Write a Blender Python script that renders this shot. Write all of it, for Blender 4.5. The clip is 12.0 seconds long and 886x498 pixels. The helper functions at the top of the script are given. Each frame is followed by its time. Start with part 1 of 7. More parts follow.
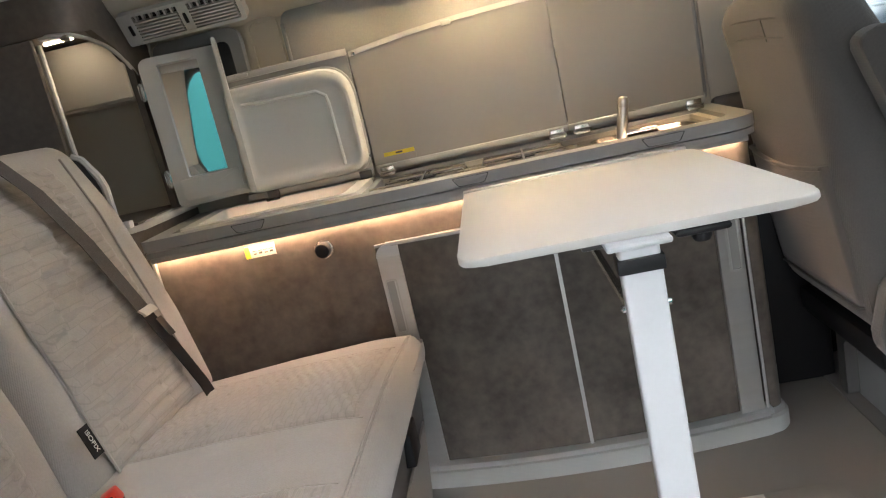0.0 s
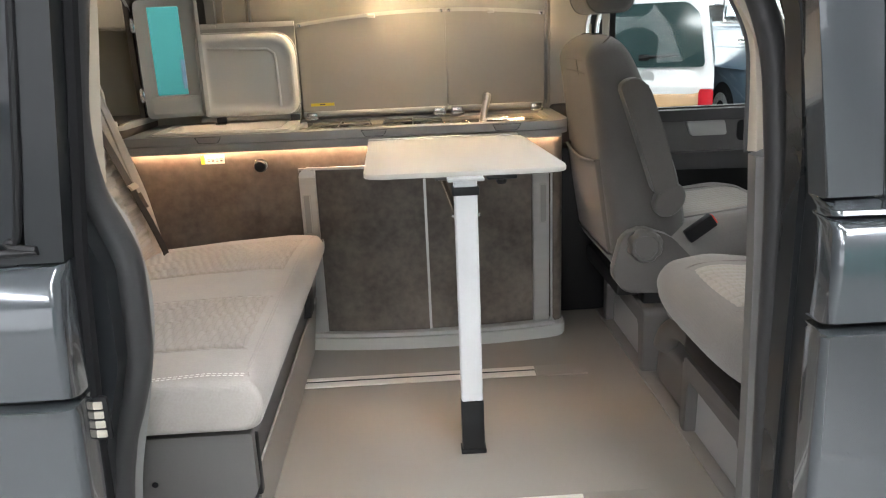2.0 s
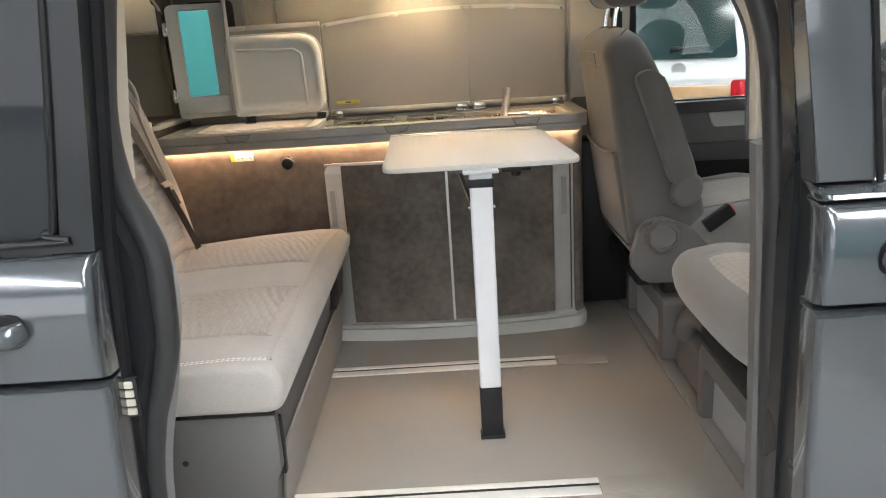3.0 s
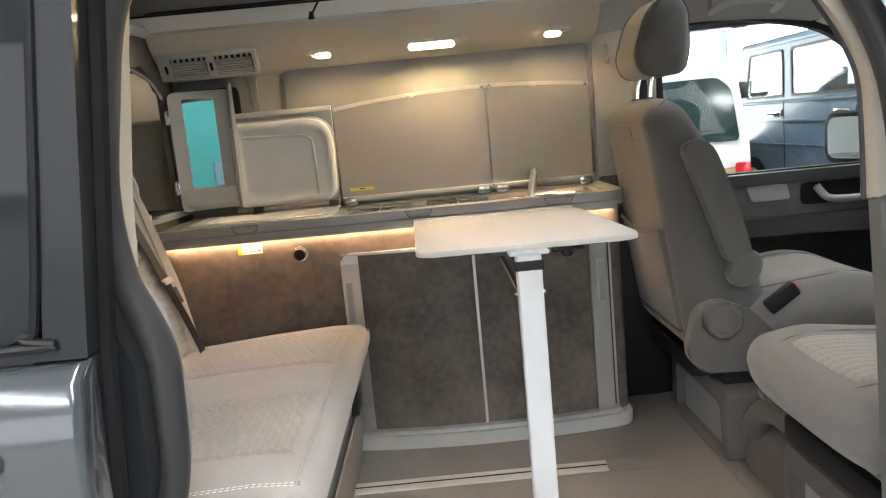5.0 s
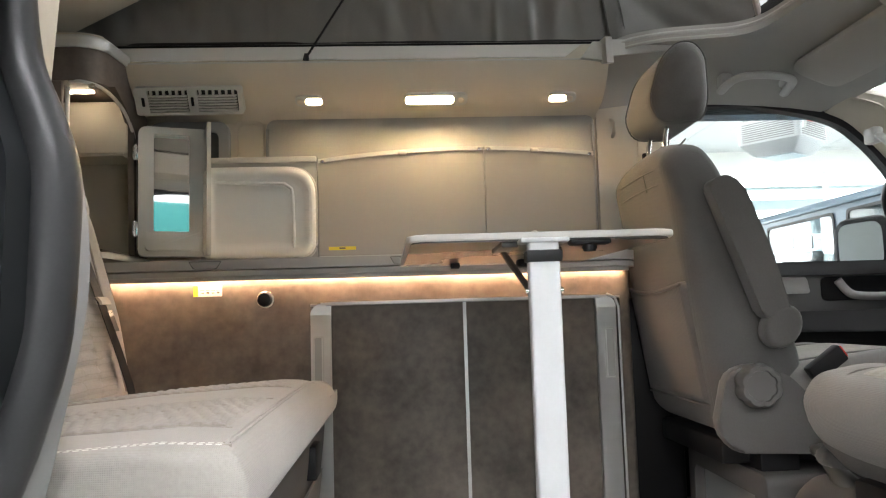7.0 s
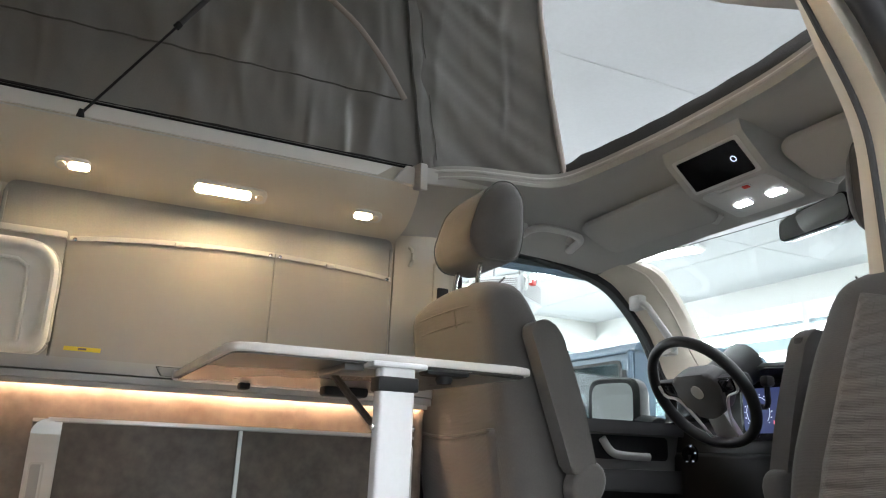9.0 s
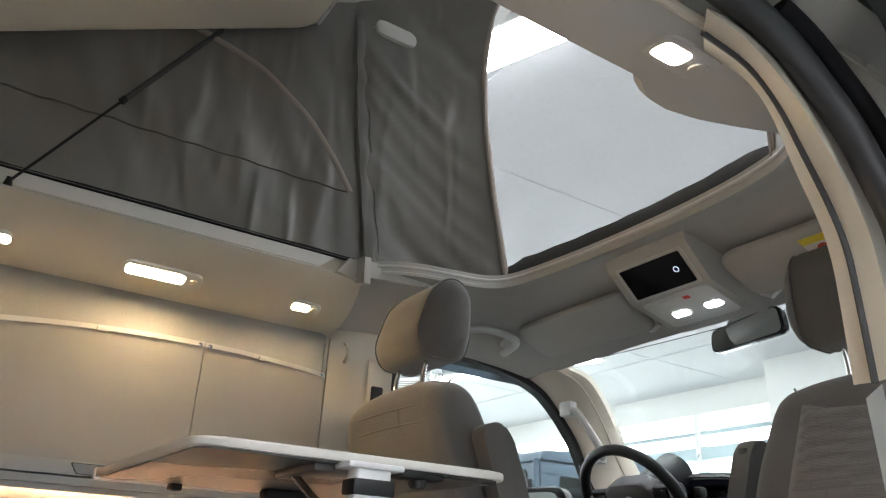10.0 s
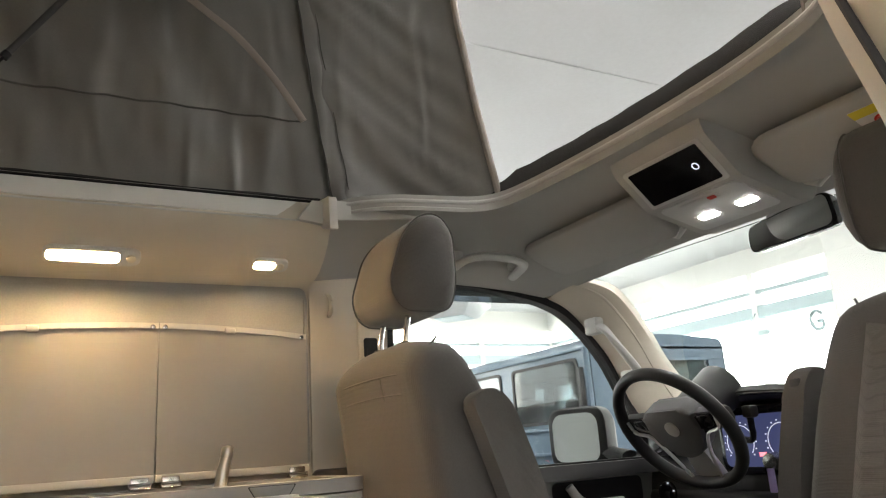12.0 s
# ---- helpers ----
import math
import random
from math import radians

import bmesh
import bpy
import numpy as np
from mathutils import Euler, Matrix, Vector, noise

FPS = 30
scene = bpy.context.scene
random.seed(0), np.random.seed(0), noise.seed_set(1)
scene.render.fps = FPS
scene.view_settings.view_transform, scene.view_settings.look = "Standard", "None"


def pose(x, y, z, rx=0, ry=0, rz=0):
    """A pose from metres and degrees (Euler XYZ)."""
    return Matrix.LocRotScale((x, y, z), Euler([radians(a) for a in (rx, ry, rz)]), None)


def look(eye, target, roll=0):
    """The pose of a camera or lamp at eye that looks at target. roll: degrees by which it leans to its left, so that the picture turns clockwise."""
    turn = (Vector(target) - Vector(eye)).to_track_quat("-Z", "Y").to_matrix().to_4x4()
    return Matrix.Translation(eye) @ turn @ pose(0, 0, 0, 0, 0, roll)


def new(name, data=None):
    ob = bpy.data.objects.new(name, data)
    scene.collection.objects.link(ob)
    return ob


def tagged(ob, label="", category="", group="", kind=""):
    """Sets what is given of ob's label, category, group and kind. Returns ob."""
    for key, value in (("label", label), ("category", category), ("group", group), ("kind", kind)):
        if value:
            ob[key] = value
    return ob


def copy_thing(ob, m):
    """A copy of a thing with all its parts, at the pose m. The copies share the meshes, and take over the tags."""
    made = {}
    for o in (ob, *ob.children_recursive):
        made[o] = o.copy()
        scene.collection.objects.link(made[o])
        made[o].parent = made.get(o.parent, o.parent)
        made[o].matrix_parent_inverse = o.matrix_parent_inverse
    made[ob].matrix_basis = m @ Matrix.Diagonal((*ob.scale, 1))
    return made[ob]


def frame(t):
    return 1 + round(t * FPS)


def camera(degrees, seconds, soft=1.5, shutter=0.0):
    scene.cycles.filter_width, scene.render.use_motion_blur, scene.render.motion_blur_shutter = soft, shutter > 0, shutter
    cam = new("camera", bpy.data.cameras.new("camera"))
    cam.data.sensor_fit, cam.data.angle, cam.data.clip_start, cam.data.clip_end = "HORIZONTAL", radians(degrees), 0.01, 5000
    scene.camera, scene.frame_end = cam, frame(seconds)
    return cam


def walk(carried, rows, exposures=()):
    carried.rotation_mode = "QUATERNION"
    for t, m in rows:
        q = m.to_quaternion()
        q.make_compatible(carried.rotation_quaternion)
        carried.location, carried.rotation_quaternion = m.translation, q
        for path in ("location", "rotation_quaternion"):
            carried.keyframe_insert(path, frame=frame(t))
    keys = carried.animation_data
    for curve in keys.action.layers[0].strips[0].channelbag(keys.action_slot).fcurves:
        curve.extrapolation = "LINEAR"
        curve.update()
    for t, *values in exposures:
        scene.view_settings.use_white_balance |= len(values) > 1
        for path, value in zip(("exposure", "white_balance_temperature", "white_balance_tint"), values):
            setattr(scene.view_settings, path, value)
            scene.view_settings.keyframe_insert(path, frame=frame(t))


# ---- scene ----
cam = camera(61.2, 12.0, soft=1.15)
PATH = [
    (0, (-0.091, 0.073, 0.932), (-0.324, 2.011, 0.494), -12.9),
    (0.5, (-0.109, 0.033, 0.94), (-0.176, 1.967, 0.436), -9.0),
    (1, (-0.095, -0.196, 0.958), (-0.084, 1.726, 0.406), -4.0),
    (1.5, (-0.106, -0.475, 0.981), (-0.046, 1.445, 0.426), -2.2),
    (2, (-0.08, -0.646, 1.004), (-0.009, 1.272, 0.442), -2.4),
    (2.5, (-0.043, -0.704, 1.004), (-0.029, 1.214, 0.436), -2.9),
    (4.5, (-0.031, -0.653, 1.004), (-0.086, 1.284, 0.511), -4.3),
    (5, (-0.141, -0.497, 0.947), (-0.131, 1.478, 0.628), -5.4),
    (5.5, (-0.19, -0.336, 0.685), (-0.111, 1.663, 0.686), -3.7),
    (6, (-0.184, -0.284, 0.573), (-0.097, 1.71, 0.706), -2.0),
    (6.5, (-0.195, -0.256, 0.57), (-0.096, 1.735, 0.736), -1.7),
    (6.7, (-0.198, -0.25, 0.567), (-0.094, 1.74, 0.74), -1.7),
    (8.3, (-0.228, -0.172, 0.557), (0.082, 1.789, 0.793), -0.3),
    (8.5, (-0.245, -0.123, 0.565), (0.225, 1.796, 0.874), 0.8),
    (9, (-0.35, 0.008, 0.568), (0.453, 1.762, 1.096), 2.4),
    (9.5, (-0.402, 0.073, 0.57), (0.577, 1.653, 1.309), 2.8),
    (10, (-0.434, 0.098, 0.562), (0.546, 1.65, 1.356), 2.8),
    (10.5, (-0.44, 0.098, 0.559), (0.524, 1.671, 1.331), 2.2),
    (11, (-0.422, 0.099, 0.577), (0.537, 1.696, 1.304), 1.0),
    (11.5, (-0.362, 0.092, 0.655), (0.59, 1.723, 1.314), -0.9),
    (12, (-0.174, 0.24, 0.76), (0.759, 1.932, 1.277), -4.0),
]
walk(cam, [(t, look(eye, target, roll)) for t, eye, target, roll in PATH],
     exposures=[(0.0, 0.78, 6150, 10), (2.5, 0.82, 6450, 10), (6.5, 0.92, 6500, 10), (9.0, 0.94, 6250, 10), (10.0, 0.84, 6350, 10), (11.0, 0.84, 6700, 11), (12.0, 0.88, 7050, 12)])

# world and showroom light
world = bpy.data.worlds.new("sky")
scene.world = world
world.use_nodes = True
_wn = world.node_tree.nodes
_sky = _wn.new("ShaderNodeTexSky")
_sky.sky_type, _sky.sun_disc = "NISHITA", False
_sky.sun_elevation, _sky.sun_rotation = radians(40), radians(60)
_wn["Background"].inputs["Strength"].default_value = 0.12
world.node_tree.links.new(_sky.outputs["Color"], _wn["Background"].inputs["Color"])


def area_lamp(name, m, sx, sy, watts, colour):
    la = bpy.data.lights.new(name, "AREA")
    la.shape, la.size, la.size_y, la.energy, la.color = "RECTANGLE", sx, sy, watts, colour
    ob = new(name, la)
    ob.matrix_world = m
    return ob


STRIP_GLOW = 26.0      # showroom ceiling light strips
SPOT_GLOW = 175.0       # warm lamps over the kitchen
LED_GLOW = 60.0        # strip under the worktop
DOOR_SIDE_GLOW = 26.0  # lamp over the sliding door
CONSOLE_GLOW = 18.0
WINDOW_GLOW = 1.9      # bright daylight behind the showroom glazing
# daylight through the showroom's front glazing and side glazing
area_lamp("window_and_fill_light", look((13.5, 8.0, 1.5), (2.0, 3.0, 0.9)), 12.0, 4.0, 560, (1.0, 0.97, 0.93))
area_lamp("window_and_fill_light", look((3.0, 16.6, 1.6), (1.0, 1.2, 0.8)), 12.0, 4.0, 420, (1.0, 0.97, 0.93))
# added fill light from the open-door side; the wall behind it has no glazing
area_lamp("window_and_fill_light", look((-0.5, -8.6, 1.3), (0.0, 1.2, 0.5)), 13.0, 3.2, 150, (0.98, 0.98, 1.0))

# ---- materials ----
def mat(name, col, rough=0.6, metal=0.0, vary=0.08, big=3.0, fine=120.0, bump=0.1, dist=0.001, tint=None, coat=0.0,
        rvar=0.08, stretch=(1, 1, 1), sheen=0.0, spec=0.5, detail=4.0):
    """Principled surface with mottling at two scales, uneven gloss and fine relief."""
    m = bpy.data.materials.new(name)
    m.use_nodes = True
    nt = m.node_tree
    n, ln = nt.nodes, nt.links
    p = n["Principled BSDF"]
    tc = n.new("ShaderNodeTexCoord")
    mp = n.new("ShaderNodeMapping")
    mp.inputs["Scale"].default_value = stretch
    ln.new(tc.outputs["Object"], mp.inputs["Vector"])
    a = n.new("ShaderNodeTexNoise")
    a.inputs["Scale"].default_value, a.inputs["Detail"].default_value = big, detail
    b = n.new("ShaderNodeTexNoise")
    b.inputs["Scale"].default_value, b.inputs["Detail"].default_value = fine, 2.0
    for t in (a, b):
        ln.new(mp.outputs["Vector"], t.inputs["Vector"])
    add = n.new("ShaderNodeMath")
    add.operation = "MULTIPLY_ADD"
    ln.new(b.outputs["Fac"], add.inputs[0])
    add.inputs[1].default_value = 0.5
    ln.new(a.outputs["Fac"], add.inputs[2])
    ramp = n.new("ShaderNodeValToRGB")
    c2 = tint or tuple(min(1.0, c * (1 + vary)) for c in col)
    c1 = tuple(c * (1 - vary) for c in col)
    ramp.color_ramp.elements[0].position, ramp.color_ramp.elements[0].color = 0.5, (*c1, 1)
    ramp.color_ramp.elements[1].position, ramp.color_ramp.elements[1].color = 1.0, (*c2, 1)
    ln.new(add.outputs[0], ramp.inputs["Fac"])
    ln.new(ramp.outputs["Color"], p.inputs["Base Color"])
    rr = n.new("ShaderNodeMapRange")
    rr.inputs["To Min"].default_value, rr.inputs["To Max"].default_value = max(0.02, rough - rvar), min(1, rough + rvar)
    ln.new(a.outputs["Fac"], rr.inputs["Value"])
    ln.new(rr.outputs["Result"], p.inputs["Roughness"])
    p.inputs["Metallic"].default_value = metal
    p.inputs["Coat Weight"].default_value = coat
    p.inputs["Coat Roughness"].default_value = 0.04
    p.inputs["Sheen Weight"].default_value = sheen
    p.inputs["Specular IOR Level"].default_value = spec
    if bump:
        bp = n.new("ShaderNodeBump")
        bp.inputs["Strength"].default_value, bp.inputs["Distance"].default_value = bump, dist
        ln.new(b.outputs["Fac"], bp.inputs["Height"])
        ln.new(bp.outputs["Normal"], p.inputs["Normal"])
    return m


def woven(name, col, thread=900.0, vary=0.1, bump=0.35, rough=0.9):
    """Cloth: crossed fine threads as relief, soft mottling."""
    m = mat(name, col, rough, vary=vary, big=5.0, fine=260.0, bump=0, sheen=0.25, spec=0.2)
    n, ln = m.node_tree.nodes, m.node_tree.links
    tc = n.new("ShaderNodeTexCoord")
    w = []
    for d in ("X", "Z"):
        t = n.new("ShaderNodeTexWave")
        t.bands_direction = d
        t.inputs["Scale"].default_value, t.inputs["Distortion"].default_value = thread / 6.28, 1.5
        ln.new(tc.outputs["Object"], t.inputs["Vector"])
        w.append(t)
    mx = n.new("ShaderNodeMath")
    mx.operation = "ADD"
    ln.new(w[0].outputs["Fac"], mx.inputs[0])
    ln.new(w[1].outputs["Fac"], mx.inputs[1])
    bp = n.new("ShaderNodeBump")
    bp.inputs["Strength"].default_value, bp.inputs["Distance"].default_value = bump, 0.0006
    ln.new(mx.outputs[0], bp.inputs["Height"])
    ln.new(bp.outputs["Normal"], n["Principled BSDF"].inputs["Normal"])
    return m


def glow(name, col, strength):
    m = bpy.data.materials.new(name)
    m.use_nodes = True
    p = m.node_tree.nodes["Principled BSDF"]
    p.inputs["Base Color"].default_value = (*col, 1)
    p.inputs["Emission Color"].default_value = (*col, 1)
    p.inputs["Emission Strength"].default_value = strength
    return m


def glassy(name, col=(1, 1, 1), rough=0.0, ior=1.45):
    m = bpy.data.materials.new(name)
    m.use_nodes = True
    p = m.node_tree.nodes["Principled BSDF"]
    p.inputs["Base Color"].default_value = (*col, 1)
    p.inputs["Transmission Weight"].default_value = 1.0
    p.inputs["Roughness"].default_value, p.inputs["IOR"].default_value = rough, ior
    return m


M = {}
M["seat"] = woven("seat_cloth", (0.21, 0.198, 0.186))
M["bench"] = woven("bench_cloth", (0.37, 0.345, 0.315))
M["quilt"] = woven("quilted_cloth", (0.36, 0.33, 0.295), thread=700)
# same quilted cloth with the backrests' shade put into its colour
M["shadedquilt"] = woven("quilted_cloth_shaded", (0.15, 0.141, 0.134), thread=700)


def stitch(m, dark):
    """Short sewn dashes in staggered rows, darker than the cloth."""
    n, ln = m.node_tree.nodes, m.node_tree.links
    tc, sp, cb, ad = n.new("ShaderNodeTexCoord"), n.new("ShaderNodeSeparateXYZ"), n.new("ShaderNodeCombineXYZ"), n.new("ShaderNodeMath")
    ln.new(tc.outputs["Object"], sp.inputs[0])
    ln.new(sp.outputs["X"], ad.inputs[0])
    ln.new(sp.outputs["Z"], ad.inputs[1])
    ln.new(sp.outputs["Y"], cb.inputs["X"])
    ln.new(ad.outputs[0], cb.inputs["Y"])
    nz, mv = n.new("ShaderNodeTexNoise"), n.new("ShaderNodeVectorMath")
    nz.inputs["Scale"].default_value = 14.0
    mv.operation = "MULTIPLY_ADD"
    ln.new(tc.outputs["Object"], nz.inputs["Vector"])
    ln.new(nz.outputs["Color"], mv.inputs[0])
    mv.inputs[1].default_value = (0.012, 0.012, 0.0)
    ln.new(cb.outputs[0], mv.inputs[2])
    br = n.new("ShaderNodeTexBrick")
    br.offset = 0.37
    for k, v in (("Scale", 1.0), ("Mortar Size", 0.0017), ("Mortar Smooth", 0.6), ("Brick Width", 0.085), ("Row Height", 0.0125)):
        br.inputs[k].default_value = v
    br.inputs["Color1"].default_value = (1, 1, 1, 1)
    br.inputs["Color2"].default_value = (0.95, 0.95, 0.95, 1)
    br.inputs["Mortar"].default_value = (dark, dark, dark, 1)
    ln.new(mv.outputs[0], br.inputs["Vector"])
    p = n["Principled BSDF"]
    src = p.inputs["Base Color"].links[0].from_socket
    mx = n.new("ShaderNodeMix")
    mx.data_type, mx.blend_type = "RGBA", "MULTIPLY"
    mx.inputs["Factor"].default_value = 1.0
    ln.new(src, mx.inputs["A"])
    ln.new(br.outputs["Color"], mx.inputs["B"])
    ln.new(mx.outputs["Result"], p.inputs["Base Color"])


stitch(M["quilt"], 0.87)
stitch(M["shadedquilt"], 0.84)
M["seatback"] = woven("seat_back_cloth", (0.108, 0.103, 0.098), thread=1100)
M["tent"] = woven("tent_cloth", (0.160, 0.155, 0.145), thread=1400, bump=0.10, rough=0.40)
M["tent"].node_tree.nodes["Principled BSDF"].inputs["Specular IOR Level"].default_value = 0.75
M["tentseam"] = woven("tent_binding", (0.10, 0.098, 0.092), thread=1400)
M["bellows"] = woven("black_tent_hem", (0.022, 0.022, 0.023), thread=1400, bump=0.2)


def wrinkle(m, scale, depth, turn):
    """Adds creased folds under the thread relief of a cloth."""
    n, ln = m.node_tree.nodes, m.node_tree.links
    tc, mp, t = n.new("ShaderNodeTexCoord"), n.new("ShaderNodeMapping"), n.new("ShaderNodeTexNoise")
    mp.inputs["Rotation"].default_value = turn
    mp.inputs["Scale"].default_value = (1.0, 1.0, 0.22)
    t.noise_type = "RIDGED_MULTIFRACTAL"
    t.inputs["Scale"].default_value, t.inputs["Detail"].default_value, t.inputs["Distortion"].default_value = scale, 2.0, 0.6
    bp = n.new("ShaderNodeBump")
    bp.inputs["Strength"].default_value, bp.inputs["Distance"].default_value = 0.75, depth
    ln.new(tc.outputs["Object"], mp.inputs["Vector"])
    ln.new(mp.outputs["Vector"], t.inputs["Vector"])
    ln.new(t.outputs["Fac"], bp.inputs["Height"])
    fine = [b for b in n if b.bl_idname == "ShaderNodeBump" and b != bp][0]
    ln.new(bp.outputs["Normal"], fine.inputs["Normal"])


wrinkle(M["tent"], 11.0, 0.030, (0.5, 0.35, 0.0))
M["zip"] = mat("zip_tape", (0.30, 0.26, 0.23), 0.7, fine=700, bump=0.5)
M["blind"] = woven("blind_cloth", (0.36, 0.355, 0.345), thread=1500, bump=0.1)
M["headliner"] = mat("headliner_felt", (0.42, 0.41, 0.385), 0.95, vary=0.05, fine=700, bump=0.25, dist=0.0006)
M["cream"] = mat("cream_plastic", (0.56, 0.51, 0.425), 0.55, vary=0.04, fine=600, bump=0.12, dist=0.0004)
M["pillarplastic"] = mat("grey_pillar_plastic", (0.16, 0.158, 0.155), 0.5, vary=0.05, fine=700, bump=0.15, dist=0.0004)
M["greyplastic"] = mat("grey_plastic", (0.30, 0.30, 0.295), 0.5, vary=0.05, fine=700, bump=0.15, dist=0.0004)
M["palegrey"] = mat("pale_grey_plastic", (0.52, 0.52, 0.50), 0.45, vary=0.04, fine=500, bump=0.08, dist=0.0003)
M["fascia"] = mat("worktop_edge", (0.36, 0.355, 0.345), 0.42, vary=0.04, fine=500, bump=0.08, dist=0.0003)
M["white"] = mat("white_plastic", (0.70, 0.69, 0.66), 0.35, vary=0.03, fine=300, bump=0.05, dist=0.0003)
M["alu"] = mat("brushed_aluminium", (0.62, 0.62, 0.61), 0.38, metal=0.75, vary=0.05, fine=260, bump=0.12, dist=0.0003, stretch=(1, 1, 14))
M["alurail"] = mat("rail_aluminium", (0.80, 0.77, 0.72), 0.4, metal=0.25, vary=0.06, fine=260, stretch=(0.1, 8, 8))
M["steel"] = mat("stainless_steel", (0.62, 0.60, 0.56), 0.22, metal=1.0, vary=0.04, fine=300)
M["satin"] = mat("satin_steel", (0.72, 0.69, 0.64), 0.36, metal=0.85, vary=0.04, fine=300)
M["chrome"] = mat("chrome", (0.8, 0.8, 0.8), 0.06, metal=1.0, vary=0.01, bump=0, rvar=0.02)
M["slate"] = mat("slate_look_laminate", (0.105, 0.088, 0.075), 0.50, vary=0.40, big=6.0, fine=45, bump=0.06, dist=0.0005,
                 tint=(0.180, 0.150, 0.126), detail=9.0)
M["brown"] = mat("brown_laminate", (0.115, 0.098, 0.085), 0.5, vary=0.2, big=6, fine=60, bump=0.1, tint=(0.16, 0.135, 0.115))
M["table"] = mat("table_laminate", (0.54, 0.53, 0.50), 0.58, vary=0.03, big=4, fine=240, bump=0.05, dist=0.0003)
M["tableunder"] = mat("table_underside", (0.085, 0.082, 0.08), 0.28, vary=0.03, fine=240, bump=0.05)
M["legpaint"] = mat("white_lacquered_metal", (0.58, 0.59, 0.60), 0.4, vary=0.03, fine=160, bump=0.05)
M["black"] = mat("black_plastic", (0.010, 0.010, 0.011), 0.5, spec=0.3, vary=0.15, fine=400, bump=0.1, dist=0.0004)
M["gloss"] = mat("gloss_black", (0.006, 0.006, 0.008), 0.08, vary=0.1, bump=0, rvar=0.03)
M["rubber"] = mat("rubber", (0.013, 0.013, 0.014), 0.7, spec=0.08, vary=0.15, big=8, fine=300, bump=0.2, dist=0.0006)
M["sealrubber"] = mat("grey_rubber", (0.036, 0.036, 0.037), 0.42, spec=0.45, vary=0.12, big=8, fine=300, bump=0.15, dist=0.0005)
M["darktrim"] = mat("dark_trim", (0.050, 0.050, 0.052), 0.6, vary=0.1, fine=600, bump=0.2, dist=0.0005)
M["floor"] = mat("floor_covering", (0.29, 0.265, 0.235), 0.5, vary=0.06, big=2.5, fine=520, bump=0.25, dist=0.0006)
M["footmat"] = mat("cab_floor", (0.20, 0.19, 0.18), 0.7, vary=0.08, fine=500, bump=0.3)
M["seatbase"] = mat("seat_base_plastic", (0.105, 0.10, 0.096), 0.55, vary=0.06, fine=500, bump=0.2, dist=0.0005)
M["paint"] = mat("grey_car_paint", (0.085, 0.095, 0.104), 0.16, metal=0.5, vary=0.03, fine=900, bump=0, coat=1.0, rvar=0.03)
# body paint again, its colour darkened to carry the shade round the door opening
M["paintshaded"] = mat("grey_car_paint_shaded", (0.018, 0.020, 0.022), 0.30, metal=0.0, vary=0.05, coat=0.1, bump=0, spec=0.3)
M["privacy"] = mat("privacy_glass", (0.018, 0.021, 0.024), 0.05, vary=0.05, bump=0, rvar=0.02, spec=0.35)
M["tintglass"] = glassy("tinted_glass", (0.10, 0.12, 0.125))
M["smokeglass"] = glassy("smoked_glass", (0.55, 0.62, 0.64))
M["glass"] = glassy("clear_glass", (0.93, 0.98, 0.97))
M["mirror"] = mat("mirror_silver", (0.85, 0.88, 0.88), 0.02, metal=1.0, vary=0.01, bump=0, rvar=0.01)
M["yellow"] = mat("yellow_label", (0.75, 0.62, 0.05), 0.5, vary=0.04)
M["tag"] = mat("lilac_key_tag", (0.32, 0.26, 0.55), 0.4, vary=0.05)
M["label"] = mat("white_label", (0.75, 0.73, 0.69), 0.5, vary=0.03)
M["ink"] = mat("label_print", (0.12, 0.11, 0.10), 0.6)
M["red"] = mat("red_plastic", (0.62, 0.03, 0.015), 0.35, vary=0.05)
M["vanpane"] = mat("teal_car_glass", (0.02, 0.045, 0.045), 0.08, vary=0.3, big=1.5, bump=0, rvar=0.02, spec=0.4)
M["greywall"] = mat("grey_wall_paint", (0.33, 0.33, 0.325), 0.8, vary=0.08, big=0.6, fine=30)
M["redlens"] = mat("red_lens", (0.55, 0.01, 0.02), 0.12, vary=0.1, bump=0)
M["belt"] = mat("belt_webbing", (0.062, 0.057, 0.053), 0.7, vary=0.1, fine=800, bump=0.5, stretch=(1, 1, 4))
M["lidglass"] = mat("satin_glass_lid", (0.33, 0.315, 0.29), 0.33, vary=0.02, fine=80, bump=0.02, spec=0.5, rvar=0.04)
M["orange"] = mat("two_tone_paint", (0.50, 0.30, 0.14), 0.3, vary=0.03, coat=0.8, bump=0)
M["whitepaint"] = mat("white_car_paint", (0.74, 0.75, 0.74), 0.3, vary=0.02, coat=1.0, bump=0)
M["bluepaint"] = mat("blue_grey_car_paint", (0.085, 0.130, 0.175), 0.45, metal=0.1, vary=0.04, coat=0.25, bump=0)
M["teal"] = mat("teal_wall_paint", (0.018, 0.155, 0.145), 0.7, vary=0.05, big=1.0)
M["wallwhite"] = mat("white_wall_paint", (0.78, 0.78, 0.75), 0.8, vary=0.04, big=0.8, fine=40)
M["heaterwhite"] = mat("heater_enamel", (0.60, 0.61, 0.61), 0.4, vary=0.04, big=2.0, fine=60)
M["ceilwhite"] = mat("ceiling_plaster", (0.56, 0.575, 0.585), 0.85, vary=0.05, big=0.7, fine=30)
M["beam"] = mat("window_bar", (0.42, 0.52, 0.55), 0.5, vary=0.05)
M["tiles"] = mat("showroom_floor", (0.24, 0.24, 0.235), 0.25, vary=0.06, big=0.8, fine=20, bump=0.02)
M["warmlamp"] = glow("warm_lamp", (1.0, 0.68, 0.34), SPOT_GLOW)
